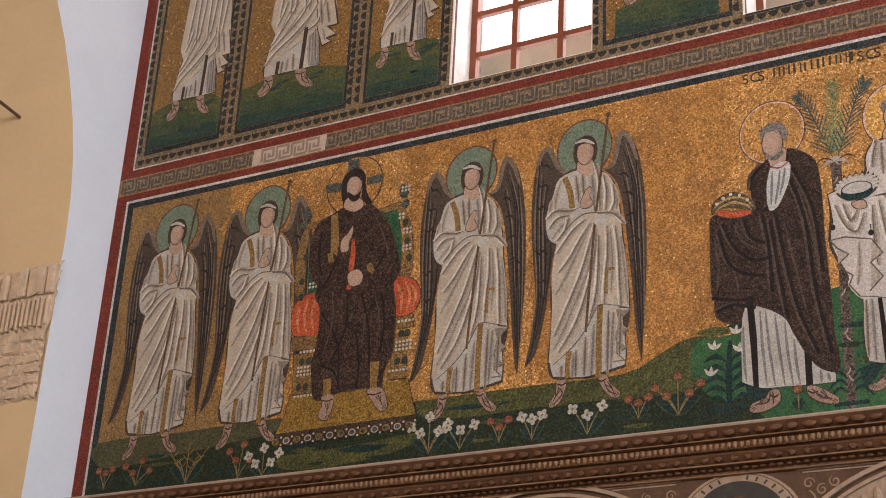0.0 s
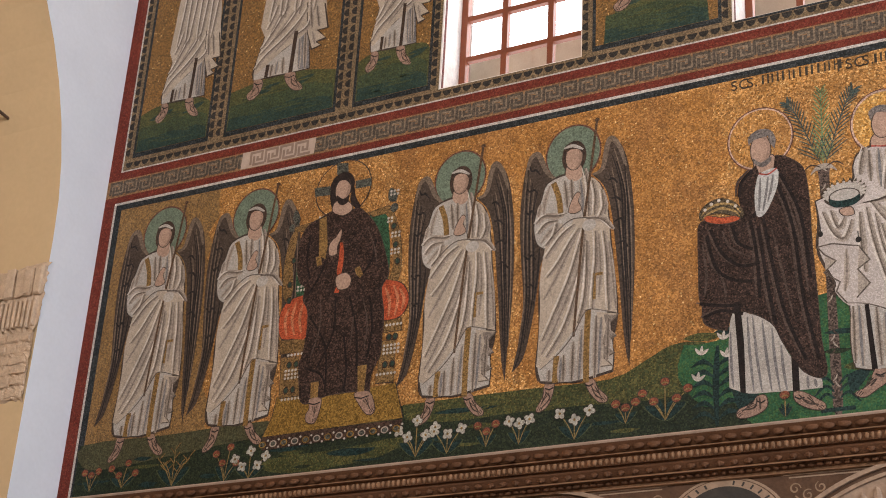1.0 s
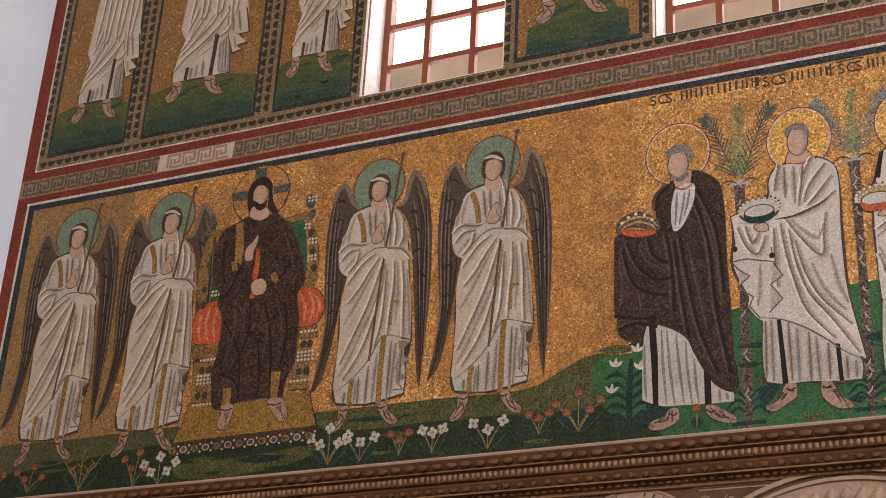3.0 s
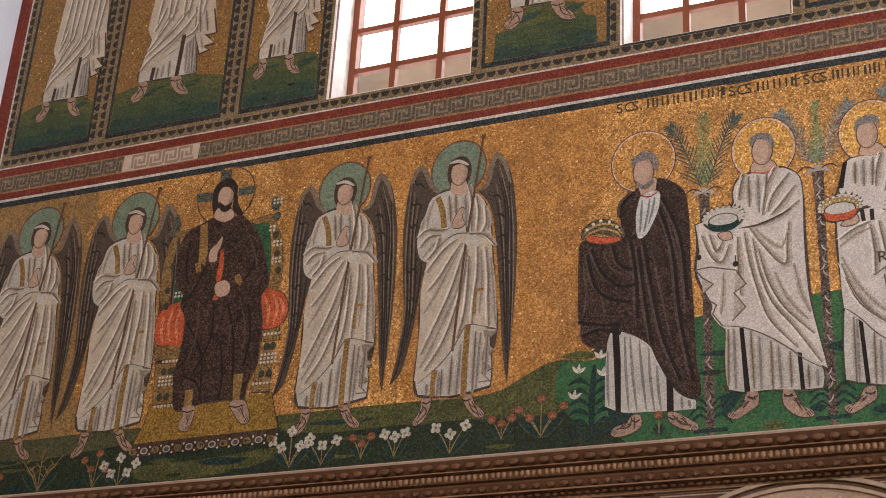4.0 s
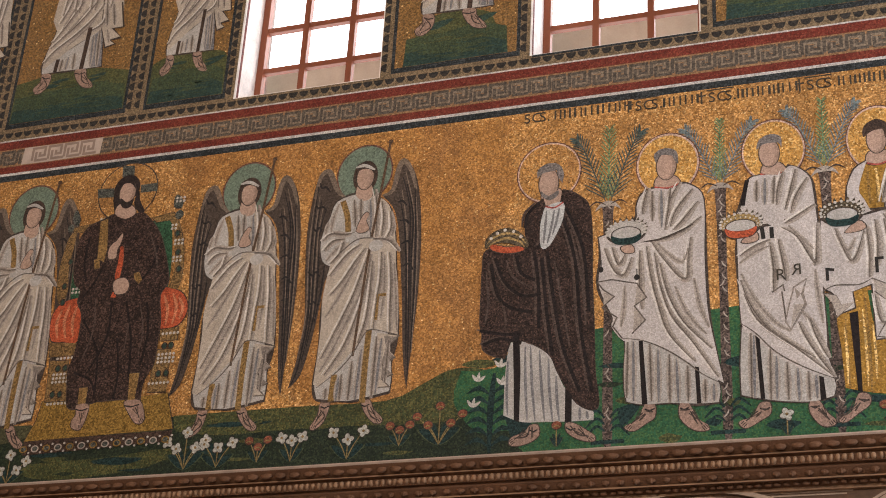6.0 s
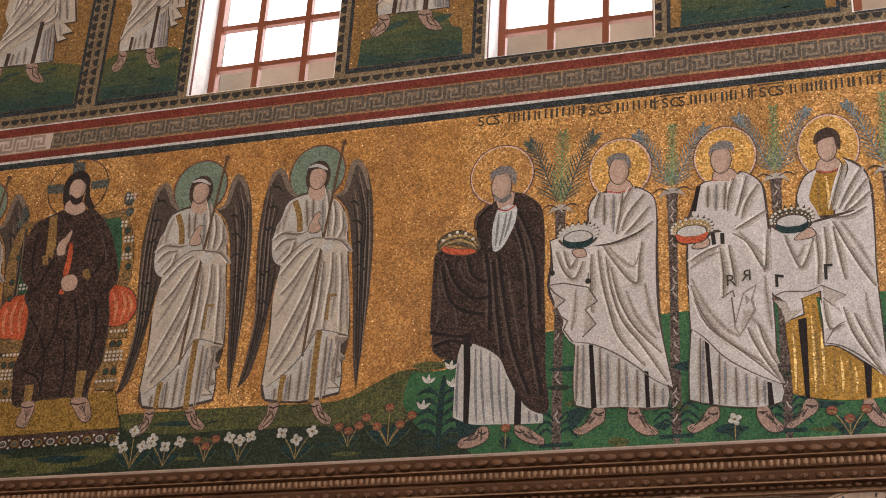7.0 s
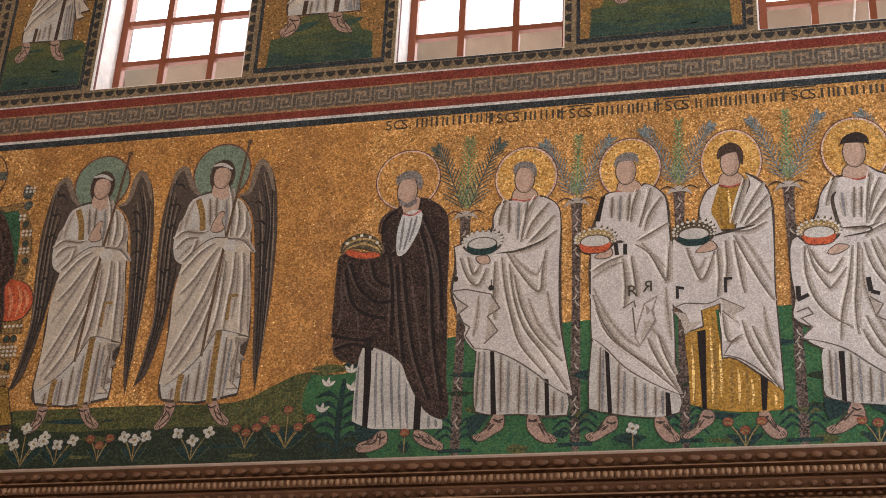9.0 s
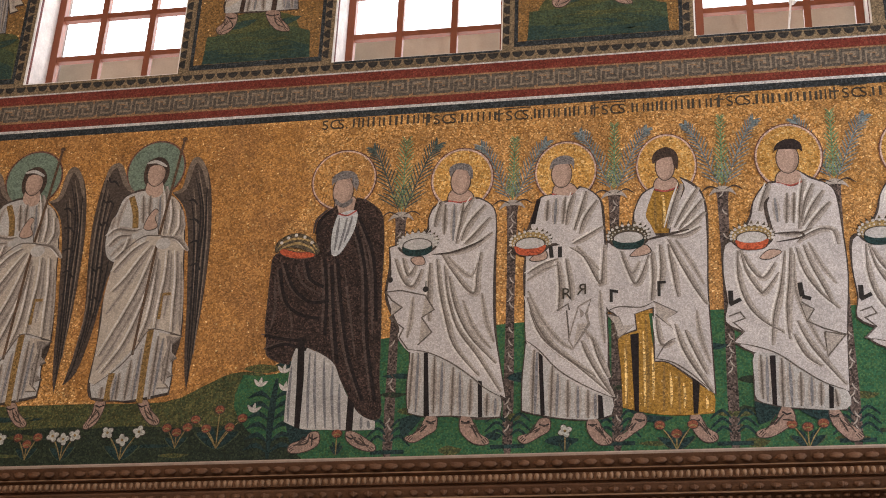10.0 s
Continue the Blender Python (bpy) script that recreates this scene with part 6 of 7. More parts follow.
    p.line('fold_dark', 7, 0.011, [(0.08, 0.85), (0.17, 0.90), (0.13, 0.80), (0.15, 0.72), (0.05, 0.54), (0.02, 0.59), (0.00, 0.83)], False)
    p.crease(6, (0.24, 0.98), (0.25, 0.77), (0.27, 0.56))
    p.crease(6, (0.13, 0.67), (0.20, 0.56), (0.27, 0.41))
    p.line('fold_dark', 7, 0.011, [(-0.30, 0.61), (-0.20, 0.53), (-0.06, 0.37), (0.13, 0.24), (0.33, 0.14)])
    p.pleat(6, (-0.23, 0.53), (-0.24, 0.05))
    p.cool(6, (-0.21, 0.51), (-0.22, 0.04))
    p.pleat(6, (-0.10, 0.40), (-0.11, 0.02))
    p.cool(6, (-0.06, 0.34), (-0.07, 0.02))
    p.pleat(6, (0.01, 0.29), (0.01, 0.01))
    p.cool(6, (0.08, 0.24), (0.08, 0.00))
    p.pleat(6, (0.15, 0.21), (0.15, 0.00))
    p.cool(6, (0.20, 0.18), (0.20, 0.01))
    p.cool(6, (-0.08, 1.76), (-0.09, 1.54))
    p.pleat(6, (-0.01, 1.77), (-0.03, 1.54))
    p.pleat(6, (-0.14, 1.75), (-0.15, 1.57))
    p.fill('robe_dark', 6, [(-0.20, 0.51), (-0.17, 0.48), (-0.15, 0.03), (-0.18, 0.03)], False)
    p.fill('robe_dark', 6, [(0.22, 0.17), (0.25, 0.16), (0.26, -0.00), (0.22, -0.01)], False)
    p.line('robe_dark', 6, 0.032, [(-0.21, 1.76), (-0.23, 1.67), (-0.25, 1.55)])
    p.line('outline', 7, 0.025, [(-0.17, 1.37), (-0.08, 1.37), (0.05, 1.40)])
    p.line('black', 7, 0.03, [(-0.12, 1.36), (-0.11, 1.26)])
    p.line('black', 7, 0.03, [(-0.05, 1.35), (-0.05, 1.26)])
    p.fill('mantle_white', 7, [(-0.10, 1.41), (-0.06, 1.45), (0.03, 1.45), (0.04, 1.39), (-0.04, 1.36)])
    p.fill('skin_dark', 3, [(-0.19, 0.00), (-0.12, -0.00), (-0.12, -0.08), (-0.18, -0.12), (-0.27, -0.17), (-0.32, -0.16), (-0.33, -0.12), (-0.24, -0.09)])
    p.fill('skin_dark', 3, [(0.15, -0.01), (0.21, -0.01), (0.26, -0.10), (0.31, -0.15), (0.30, -0.19), (0.22, -0.19), (0.15, -0.10)])
    p.line('outline', 4, 0.014, [(-0.19, -0.04), (-0.13, -0.05)])
    p.line('outline', 4, 0.014, [(-0.22, -0.10), (-0.18, -0.06)])
    p.line('outline', 4, 0.014, [(0.15, -0.05), (0.21, -0.05)])
    p.line('outline', 4, 0.014, [(0.20, -0.06), (0.26, -0.14)])
    p.fill('skin', 8, [(-0.23, 1.29), (-0.16, 1.32), (-0.15, 1.26), (-0.21, 1.24), (-0.27, 1.25)])
    p.fill('fold_mid', 7.3, [(0.08, 0.86), (0.18, 0.92), (0.15, 0.80), (0.17, 0.71), (0.05, 0.52), (0.01, 0.59), (0.04, 0.72)], False)
    p.fill('mantle_white', 7.6, [(0.09, 0.85), (0.17, 0.90), (0.13, 0.80), (0.15, 0.72), (0.05, 0.54), (0.02, 0.60), (0.05, 0.72)], False)
    p.fill('fold_mid', 7.8, [(0.09, 0.85), (0.13, 0.80), (0.10, 0.76)], False)
    p.fill('fold_soft', 7.8, [(0.08, 0.72), (0.15, 0.72), (0.05, 0.55)], False)
    return p.done("mosaic_figure", 8.12, 5.38, "white-robed haloed mosaic figure with dark shoulder stripe", "mosaic figure", "white-robed figures")


def gold_tunic_figure():
    p = Picture(0.016)
    p.disc('halo_line', 0, 0.06, 1.97, 0.228, 0.281)
    p.disc('halo_pink', 1, 0.06, 1.97, 0.221, 0.272)
    p.disc('gold_bright', 2, 0.06, 1.97, 0.210, 0.258)
    p.fill('skin', 4.6, [(-0.01, 1.86), (0.11, 1.86), (0.14, 1.78), (0.05, 1.75), (-0.03, 1.77)])
    p.disc('skin', 5, 0.05, 1.96, 0.067, 0.115)
    p.fill('hair', 6, [(-0.04, 1.99), (-0.03, 2.08), (0.05, 2.13), (0.12, 2.10), (0.15, 2.03), (0.14, 1.93), (0.11, 1.98), (0.10, 2.04), (0.02, 2.03)])
    p.line('red_line', 5, 0.014, [(-0.03, 1.77), (0.05, 1.75), (0.14, 1.78)])
    p.fill('gold_tunic', 3, [(-0.03, 1.77), (0.15, 1.77), (0.16, 1.55), (0.08, 1.40), (-0.04, 1.41), (-0.10, 1.56), (-0.07, 1.71)])
    p.fill('gold_tunic', 3, [(-0.18, 0.81), (-0.10, 0.81), (-0.06, 0.44), (0.03, 0.38), (0.19, 0.26), (0.33, 0.14), (0.33, -0.01), (0.11, -0.02), (-0.10, 0.00), (-0.29, 0.05), (-0.30, 0.35), (-0.31, 0.61)])
    p.fill('outline', 4, [(-0.03, 1.80), (-0.13, 1.74), (-0.19, 1.59), (-0.21, 1.46), (-0.29, 1.34), (-0.39, 1.36), (-0.40, 1.08), (-0.41, 0.82), (-0.33, 0.75), (-0.33, 0.58), (-0.18, 0.63), (-0.19, 0.76), (-0.07, 0.80), (-0.07, 0.38), (0.03, 0.37), (0.19, 0.24), (0.35, 0.12), (0.34, 0.52), (0.33, 0.92), (0.34, 1.22), (0.35, 1.53), (0.32, 1.71), (0.25, 1.81), (0.15, 1.87), (0.18, 1.76), (0.10, 1.57), (0.06, 1.40), (-0.04, 1.40), (-0.10, 1.56)])
    p.fill('mantle_white', 5, [(-0.03, 1.79), (-0.12, 1.73), (-0.18, 1.59), (-0.19, 1.46), (-0.29, 1.32), (-0.38, 1.34), (-0.40, 1.07), (-0.40, 0.83), (-0.32, 0.75), (-0.32, 0.59), (-0.19, 0.64), (-0.20, 0.76), (-0.06, 0.81), (-0.06, 0.39), (0.03, 0.38), (0.19, 0.26), (0.34, 0.13), (0.33, 0.52), (0.32, 0.92), (0.33, 1.22), (0.33, 1.53), (0.31, 1.70), (0.24, 1.79), (0.16, 1.85), (0.19, 1.76), (0.11, 1.57), (0.07, 1.39), (-0.03, 1.38), (-0.07, 1.48), (-0.10, 1.57)])
    p.fold(6, (0.16, 1.81), (0.10, 1.63), (0.05, 1.44))
    p.fold(6, (0.28, 1.77), (0.18, 1.60), (0.10, 1.44))
    p.fold(6, (0.31, 1.67), (0.20, 1.52), (0.13, 1.42))
    p.fold(6, (0.32, 1.56), (0.22, 1.46), (0.12, 1.40))
    p.fold(6, (0.04, 1.38), (0.17, 1.38), (0.29, 1.44))
    p.fold(6, (0.05, 1.35), (0.14, 1.14), (0.23, 0.95), (0.31, 0.81))
    p.crease(6, (0.11, 1.34), (0.21, 1.16), (0.30, 0.97))
    p.fold(6, (-0.29, 1.27), (-0.24, 1.11), (-0.19, 1.00), (-0.14, 1.07), (-0.09, 1.23))
    p.crease(6, (-0.28, 1.22), (-0.21, 1.08), (-0.15, 1.18))
    p.fold(6, (-0.07, 1.26), (-0.06, 1.04), (-0.08, 0.86))
    p.fold(6, (-0.01, 1.31), (-0.00, 1.12), (-0.02, 0.94))
    p.fold(6, (0.05, 1.31), (0.08, 1.09), (0.11, 0.88))
    p.line('fold_dark', 7, 0.011, [(-0.40, 0.78), (-0.31, 0.82), (-0.15, 0.81), (-0.06, 0.85)])
    p.line('fold_dark', 7, 0.011, [(-0.40, 0.77), (-0.31, 0.74), (-0.28, 0.66), (-0.19, 0.68), (-0.32, 0.57), (-0.34, 0.69)], False)
    p.line('fold_dark', 7, 0.011, [(-0.06, 0.85), (0.10, 0.76), (0.02, 0.71), (0.07, 0.63), (-0.05, 0.75)], False)
    p.fold(6, (-0.05, 0.73), (-0.02, 0.52), (0.07, 0.54))
    p.fold(6, (0.08, 0.67), (0.14, 0.46), (0.25, 0.26), (0.32, 0.15))
    p.fold(6, (0.15, 0.62), (0.21, 0.46), (0.29, 0.28))
    p.line('fold_dark', 7, 0.011, [(-0.07, 0.41), (0.05, 0.38), (0.18, 0.29), (0.33, 0.14)])
    p.crease(6, (0.24, 0.77), (0.26, 0.56), (0.32, 0.36))
    p.line('fold_dark', 7, 0.011, [(-0.05, 0.41), (0.02, 0.52), (0.09, 0.56)])
    p.fill('robe_dark', 4, [(-0.23, 0.60), (-0.17, 0.61), (-0.18, 0.01), (-0.21, 0.02)], False)
    p.fill('robe_dark', 4, [(0.19, 0.26), (0.24, 0.22), (0.22, -0.01), (0.19, -0.01)], False)
    p.line('gold_dark', 4, 0.02, [(-0.26, 0.56), (-0.26, 0.04)])
    p.line('gold_dark', 4, 0.02, [(-0.12, 0.74), (-0.11, 0.34), (-0.12, 0.01)])
    p.line('gold_dark', 4, 0.02, [(-0.00, 0.36), (-0.01, 0.00)])
    p.line('gold_dark', 4, 0.02, [(0.10, 0.30), (0.10, -0.01)])
    p.line('gold_dark', 4, 0.02, [(-0.03, 1.73), (-0.03, 1.43)])
    p.line('gold_dark', 4, 0.02, [(0.04, 1.73), (0.02, 1.43)])
    p.line('gold_dark', 4, 0.02, [(0.09, 1.70), (0.05, 1.43)])
    p.line('outline', 7, 0.022, [(-0.10, 1.35), (0.03, 1.38), (0.21, 1.42)])
    p.fill('skin_dark', 2, [(-0.21, 0.00), (-0.14, -0.01), (-0.14, -0.08), (-0.21, -0.13), (-0.29, -0.19), (-0.34, -0.19), (-0.34, -0.16), (-0.26, -0.12)])
    p.fill('skin_dark', 2, [(0.17, -0.02), (0.23, -0.02), (0.27, -0.11), (0.34, -0.16), (0.33, -0.21), (0.25, -0.21), (0.18, -0.12)])
    p.line('outline', 3, 0.014, [(-0.21, -0.04), (-0.14, -0.05)])
    p.line('outline', 3, 0.014, [(-0.24, -0.12), (-0.20, -0.06)])
    p.line('outline', 3, 0.014, [(0.17, -0.07), (0.23, -0.06)])
    p.line('outline', 3, 0.014, [(0.22, -0.07), (0.28, -0.16)])
    p.line('black', 8, 0.022, [(-0.31, 0.94), (-0.36, 0.95), (-0.36, 0.86)], False)
    p.line('black', 8, 0.022, [(0.03, 1.00), (-0.02, 1.00), (-0.02, 0.90), (-0.03, 0.90)], False)
    p.fill('skin', 8, [(-0.21, 1.24), (-0.12, 1.31), (-0.07, 1.26), (-0.11, 1.23), (-0.20, 1.22)])
    p.fill('fold_soft', 7.4, [(-0.05, 0.84), (0.10, 0.76), (0.03, 0.71), (0.06, 0.64), (-0.04, 0.75)], False)
    p.fill('fold_soft', 7.4, [(-0.39, 0.76), (-0.31, 0.74), (-0.28, 0.67), (-0.19, 0.68), (-0.31, 0.58), (-0.34, 0.69)], False)
    # Glitter of the gold cloth, drawn as pale upright strokes.
    for x, z0, z1 in ((-0.27, 0.08, 0.5), (-0.14, 0.05, 0.62), (-0.08, 0.1, 0.5), (0.04, 0.04, 0.3), (0.13, 0.03, 0.22), (0.28, 0.02, 0.12), (0.03, 1.45, 1.72)):
        p.line('gold_glint', 4, 0.018, [(x, z0), (x + 0.006, (z0 + z1) / 2), (x, z1)])
    return p.done("mosaic_figure", 8.80, 5.40, "white-mantled haloed mosaic figure in a gold tunic", "mosaic figure", "white-robed figures")


def white_robed_dark_haired(x, z, label):
    p = Picture(0.016)
    p.disc('halo_line', 0, 0.12, 1.97, 0.250, 0.286)
    p.disc('halo_pink', 1, 0.12, 1.97, 0.241, 0.276)
    p.disc('gold_bright', 2, 0.12, 1.97, 0.229, 0.261)
    p.fill('skin', 4.6, [(0.05, 1.84), (0.18, 1.84), (0.21, 1.75), (0.12, 1.72), (0.02, 1.75)])
    p.disc('skin', 5, 0.11, 1.95, 0.078, 0.123)
    p.fill('hair_dark', 6, [(0.01, 2.00), (0.04, 2.08), (0.13, 2.12), (0.21, 2.08), (0.22, 1.98), (0.20, 2.02), (0.04, 2.03)])
    p.line('red_line', 5, 0.014, [(0.02, 1.75), (0.12, 1.72), (0.20, 1.75)])
    p.fill('outline', 3, [(0.01, 1.77), (-0.09, 1.72), (-0.16, 1.60), (-0.20, 1.46), (-0.29, 1.32), (-0.39, 1.27), (-0.40, 1.03), (-0.38, 0.80), (-0.40, 0.64), (-0.29, 0.56), (-0.35, 0.49), (-0.28, 0.43), (-0.22, 0.39), (-0.23, 0.21), (-0.23, 0.05), (-0.07, -0.00), (0.06, -0.02), (0.38, -0.04), (0.40, 0.09), (0.43, 0.54), (0.47, 0.98), (0.46, 1.33), (0.44, 1.62), (0.38, 1.72), (0.26, 1.79), (0.19, 1.84), (0.21, 1.76)])
    p.fill('tunic', 4, [(-0.21, 0.40), (-0.22, 0.20), (-0.21, 0.06), (-0.07, 0.01), (0.06, -0.01), (0.37, -0.03), (0.39, 0.10), (0.23, 0.21), (-0.05, 0.41)])
    p.fill('mantle_white', 5, [(0.02, 1.75), (-0.08, 1.71), (-0.15, 1.60), (-0.18, 1.46), (-0.28, 1.30), (-0.37, 1.25), (-0.39, 1.03), (-0.37, 0.80), (-0.39, 0.65), (-0.27, 0.57), (-0.34, 0.49), (-0.21, 0.41), (-0.05, 0.39), (0.08, 0.28), (0.21, 0.19), (0.40, 0.10), (0.42, 0.54), (0.46, 0.98), (0.45, 1.32), (0.43, 1.61), (0.38, 1.71), (0.26, 1.77), (0.19, 1.83), (0.21, 1.74), (0.12, 1.71)])
    p.fold(6, (-0.04, 1.75), (-0.08, 1.65), (-0.12, 1.52))
    p.fold(6, (0.21, 1.77), (0.18, 1.61), (0.15, 1.36))
    p.fold(6, (0.27, 1.73), (0.21, 1.58), (0.17, 1.41))
    p.fold(6, (0.34, 1.67), (0.25, 1.53), (0.18, 1.38))
    p.fold(6, (0.38, 1.57), (0.29, 1.47), (0.20, 1.35))
    p.fold(6, (0.00, 1.33), (0.13, 1.32), (0.24, 1.36))
    p.fold(6, (0.13, 1.25), (0.19, 1.30), (0.30, 1.35), (0.39, 1.33), (0.41, 1.22))
    p.fold(6, (0.12, 1.21), (0.17, 1.01), (0.27, 0.84), (0.38, 0.72))
    p.fold(6, (0.17, 1.23), (0.22, 1.06), (0.29, 0.89), (0.34, 0.76))
    p.crease(6, (0.21, 1.25), (0.28, 1.08), (0.38, 0.91))
    p.fold(6, (-0.27, 1.21), (-0.23, 1.03), (-0.15, 0.88), (-0.11, 0.88), (-0.01, 1.02))
    p.fold(6, (-0.25, 1.18), (-0.20, 1.06), (-0.12, 0.98), (-0.03, 1.10))
    p.fold(6, (-0.29, 1.21), (-0.29, 0.99), (-0.24, 0.79), (-0.14, 0.65), (-0.00, 0.55))
    p.fold(6, (0.08, 1.21), (0.06, 0.97), (0.03, 0.73), (0.03, 0.50))
    p.fold(6, (0.04, 1.19), (0.00, 0.92), (-0.06, 0.69), (-0.09, 0.46))
    p.crease(6, (0.11, 1.16), (0.10, 0.87), (0.19, 0.58), (0.27, 0.40))
    p.fold(6, (0.09, 0.64), (0.16, 0.47), (0.25, 0.33), (0.38, 0.15))
    p.fold(6, (0.06, 0.54), (0.13, 0.38), (0.23, 0.29))
    p.line('fold_dark', 7, 0.011, [(-0.37, 0.69), (-0.29, 0.72), (-0.26, 0.67), (-0.34, 0.64), (-0.27, 0.57), (-0.35, 0.49), (-0.30, 0.47)], False)
    p.line('fold_dark', 7, 0.011, [(0.13, 0.78), (0.21, 0.72), (0.16, 0.63), (0.27, 0.57), (0.41, 0.52), (0.28, 0.36), (0.27, 0.54)], False)
    p.line('fold_dark', 7, 0.011, [(-0.31, 0.48), (-0.19, 0.45), (-0.05, 0.39), (0.10, 0.27), (0.24, 0.17), (0.38, 0.11)])
    p.pleat(6, (-0.17, 0.39), (-0.17, 0.06))
    p.cool(6, (-0.13, 0.37), (-0.14, 0.04))
    p.pleat(6, (-0.03, 0.36), (-0.04, 0.00))
    p.cool(6, (0.02, 0.32), (0.02, 0.00))
    p.pleat(6, (0.09, 0.25), (0.08, 0.00))
    p.cool(6, (0.16, 0.21), (0.15, -0.00))
    p.pleat(6, (0.22, 0.17), (0.21, -0.00))
    p.pleat(6, (0.31, 0.12), (0.32, -0.01))
    p.cool(6, (0.00, 1.62), (0.01, 1.42))
    p.pleat(6, (0.09, 1.66), (0.07, 1.41))
    p.pleat(6, (0.14, 1.66), (0.12, 1.41))
    p.line('outline', 7, 0.028, [(-0.04, 1.63), (-0.07, 1.56), (-0.04, 1.36), (-0.02, 1.31)])
    p.line('outline', 7, 0.018, [(-0.04, 1.33), (0.15, 1.33), (0.17, 1.29), (-0.01, 1.26)])
    p.fill('robe_dark', 6, [(-0.11, 0.38), (-0.07, 0.38), (-0.08, 0.01), (-0.11, 0.02)], False)
    p.fill('robe_dark', 6, [(0.27, 0.15), (0.30, 0.13), (0.29, -0.02), (0.26, -0.02)], False)
    p.fill('skin_dark', 3, [(-0.05, -0.00), (0.01, -0.01), (0.03, -0.10), (-0.04, -0.16), (-0.13, -0.21), (-0.21, -0.21), (-0.22, -0.17), (-0.11, -0.12)])
    p.fill('skin_dark', 3, [(0.26, -0.03), (0.32, -0.03), (0.37, -0.12), (0.45, -0.19), (0.46, -0.24), (0.38, -0.25), (0.28, -0.14)])
    p.line('outline', 4, 0.014, [(-0.05, -0.09), (0.02, -0.10)])
    p.line('outline', 4, 0.014, [(-0.11, -0.13), (-0.04, -0.05)])
    p.line('outline', 4, 0.014, [(0.26, -0.08), (0.32, -0.08)])
    p.line('outline', 4, 0.014, [(0.32, -0.09), (0.37, -0.19)])
    p.line('black', 8, 0.035, [(-0.35, 0.89), (-0.35, 0.79)])
    p.line('black', 8, 0.03, [(-0.36, 0.78), (-0.28, 0.82)])
    p.line('black', 8, 0.035, [(0.13, 0.93), (0.14, 0.82)])
    p.line('black', 8, 0.03, [(0.14, 0.82), (0.20, 0.80)])
    p.fill('skin', 8, [(-0.13, 1.14), (-0.06, 1.20), (0.02, 1.18), (-0.06, 1.13)])
    p.fill('shadow_green', 2, [(-0.22, 0.06), (-0.06, 0.00), (-0.07, -0.03), (-0.11, -0.08), (-0.20, -0.12), (-0.22, -0.07)])
    p.fill('shadow_green', 2, [(0.06, -0.01), (0.26, -0.03), (0.25, -0.13), (0.13, -0.07)])
    p.fill('fold', 7.3, [(0.27, 0.55), (0.42, 0.52), (0.28, 0.35)], False)
    p.fill('fold_soft', 7.6, [(0.28, 0.54), (0.40, 0.51), (0.28, 0.37)], False)
    p.fill('fold', 7.3, [(0.12, 0.77), (0.22, 0.72), (0.16, 0.62)], False)
    p.fill('fold_soft', 7.6, [(0.13, 0.76), (0.21, 0.72), (0.16, 0.64)], False)
    return p.done("mosaic_figure", x, z, label, "mosaic figure", "white-robed figures")


brown_cloaked()
F1 = white_robed_with_drops()
F2 = white_robed_with_stripe()
F3 = gold_tunic_figure()
F4 = white_robed_dark_haired(9.63, 5.42, "white-robed haloed mosaic figure with dark cropped hair")
F5 = white_robed_dark_haired(10.52, 5.42, "white-robed haloed mosaic figure beside a palm")

# crowns held by the figures
def crown(figure, x, z, inner, rim):
    p = Picture(0.012)
    p.disc("outline", 9, 0, 0, 0.155, 0.1, n=28)
    p.disc(rim, 10, 0, 0.01, 0.145, 0.085, n=28)
    lining = Picture(0.012)
    lining.disc("outline", 11, 0, -0.01, 0.115, 0.06, n=28)
    lining.disc("tunic", 12, 0, -0.01, 0.105, 0.052, n=28)
    lining.fill(inner, 13, [(-0.115, -0.02), (-0.05, -0.045), (0.05, -0.045), (0.115, -0.02), (0.1, -0.075), (0.05, -0.1), (-0.05, -0.1), (-0.1, -0.075)])
    for i in range(13):
        a = math.pi * (i / 12 * 1.15 - 0.08)
        p.disc("pearl", 13, 0.148 * math.cos(a), 0.01 + 0.088 * math.sin(a), 0.0115, 0.0115, n=10)
        p.disc("pearl", 13, 0.124 * math.cos(a), 0.0 + 0.066 * math.sin(a), 0.007, 0.007, n=8)
        p.fill("crown_dark", 10.5, [(0.15 * math.cos(a) - 0.012, 0.02 + 0.09 * math.sin(a)), (0.15 * math.cos(a) + 0.012, 0.02 + 0.09 * math.sin(a)), (0.168 * math.cos(a), 0.035 + 0.105 * math.sin(a))], False)
    ob = p.done("crown", x - figure.location.x, z - figure.location.z, parent=figure)
    ob["label"] = "pearl-rimmed mosaic crown with coloured lining"
    lining.done("lining", 0, 0, parent=ob)


for f, x, z, inner, rim in ((F1, 7.0, 6.81, "shadow_green", "tunic"), (F2, 7.85, 6.77, "red", "crown_gold"), (F3, 8.57, 6.78, "shadow_green", "crown_dark"), (F4, 9.45, 6.73, "red", "crown_gold"), (F5, 10.34, 6.72, "shadow_green", "crown_gold")):
    crown(f, x, z, inner, rim)

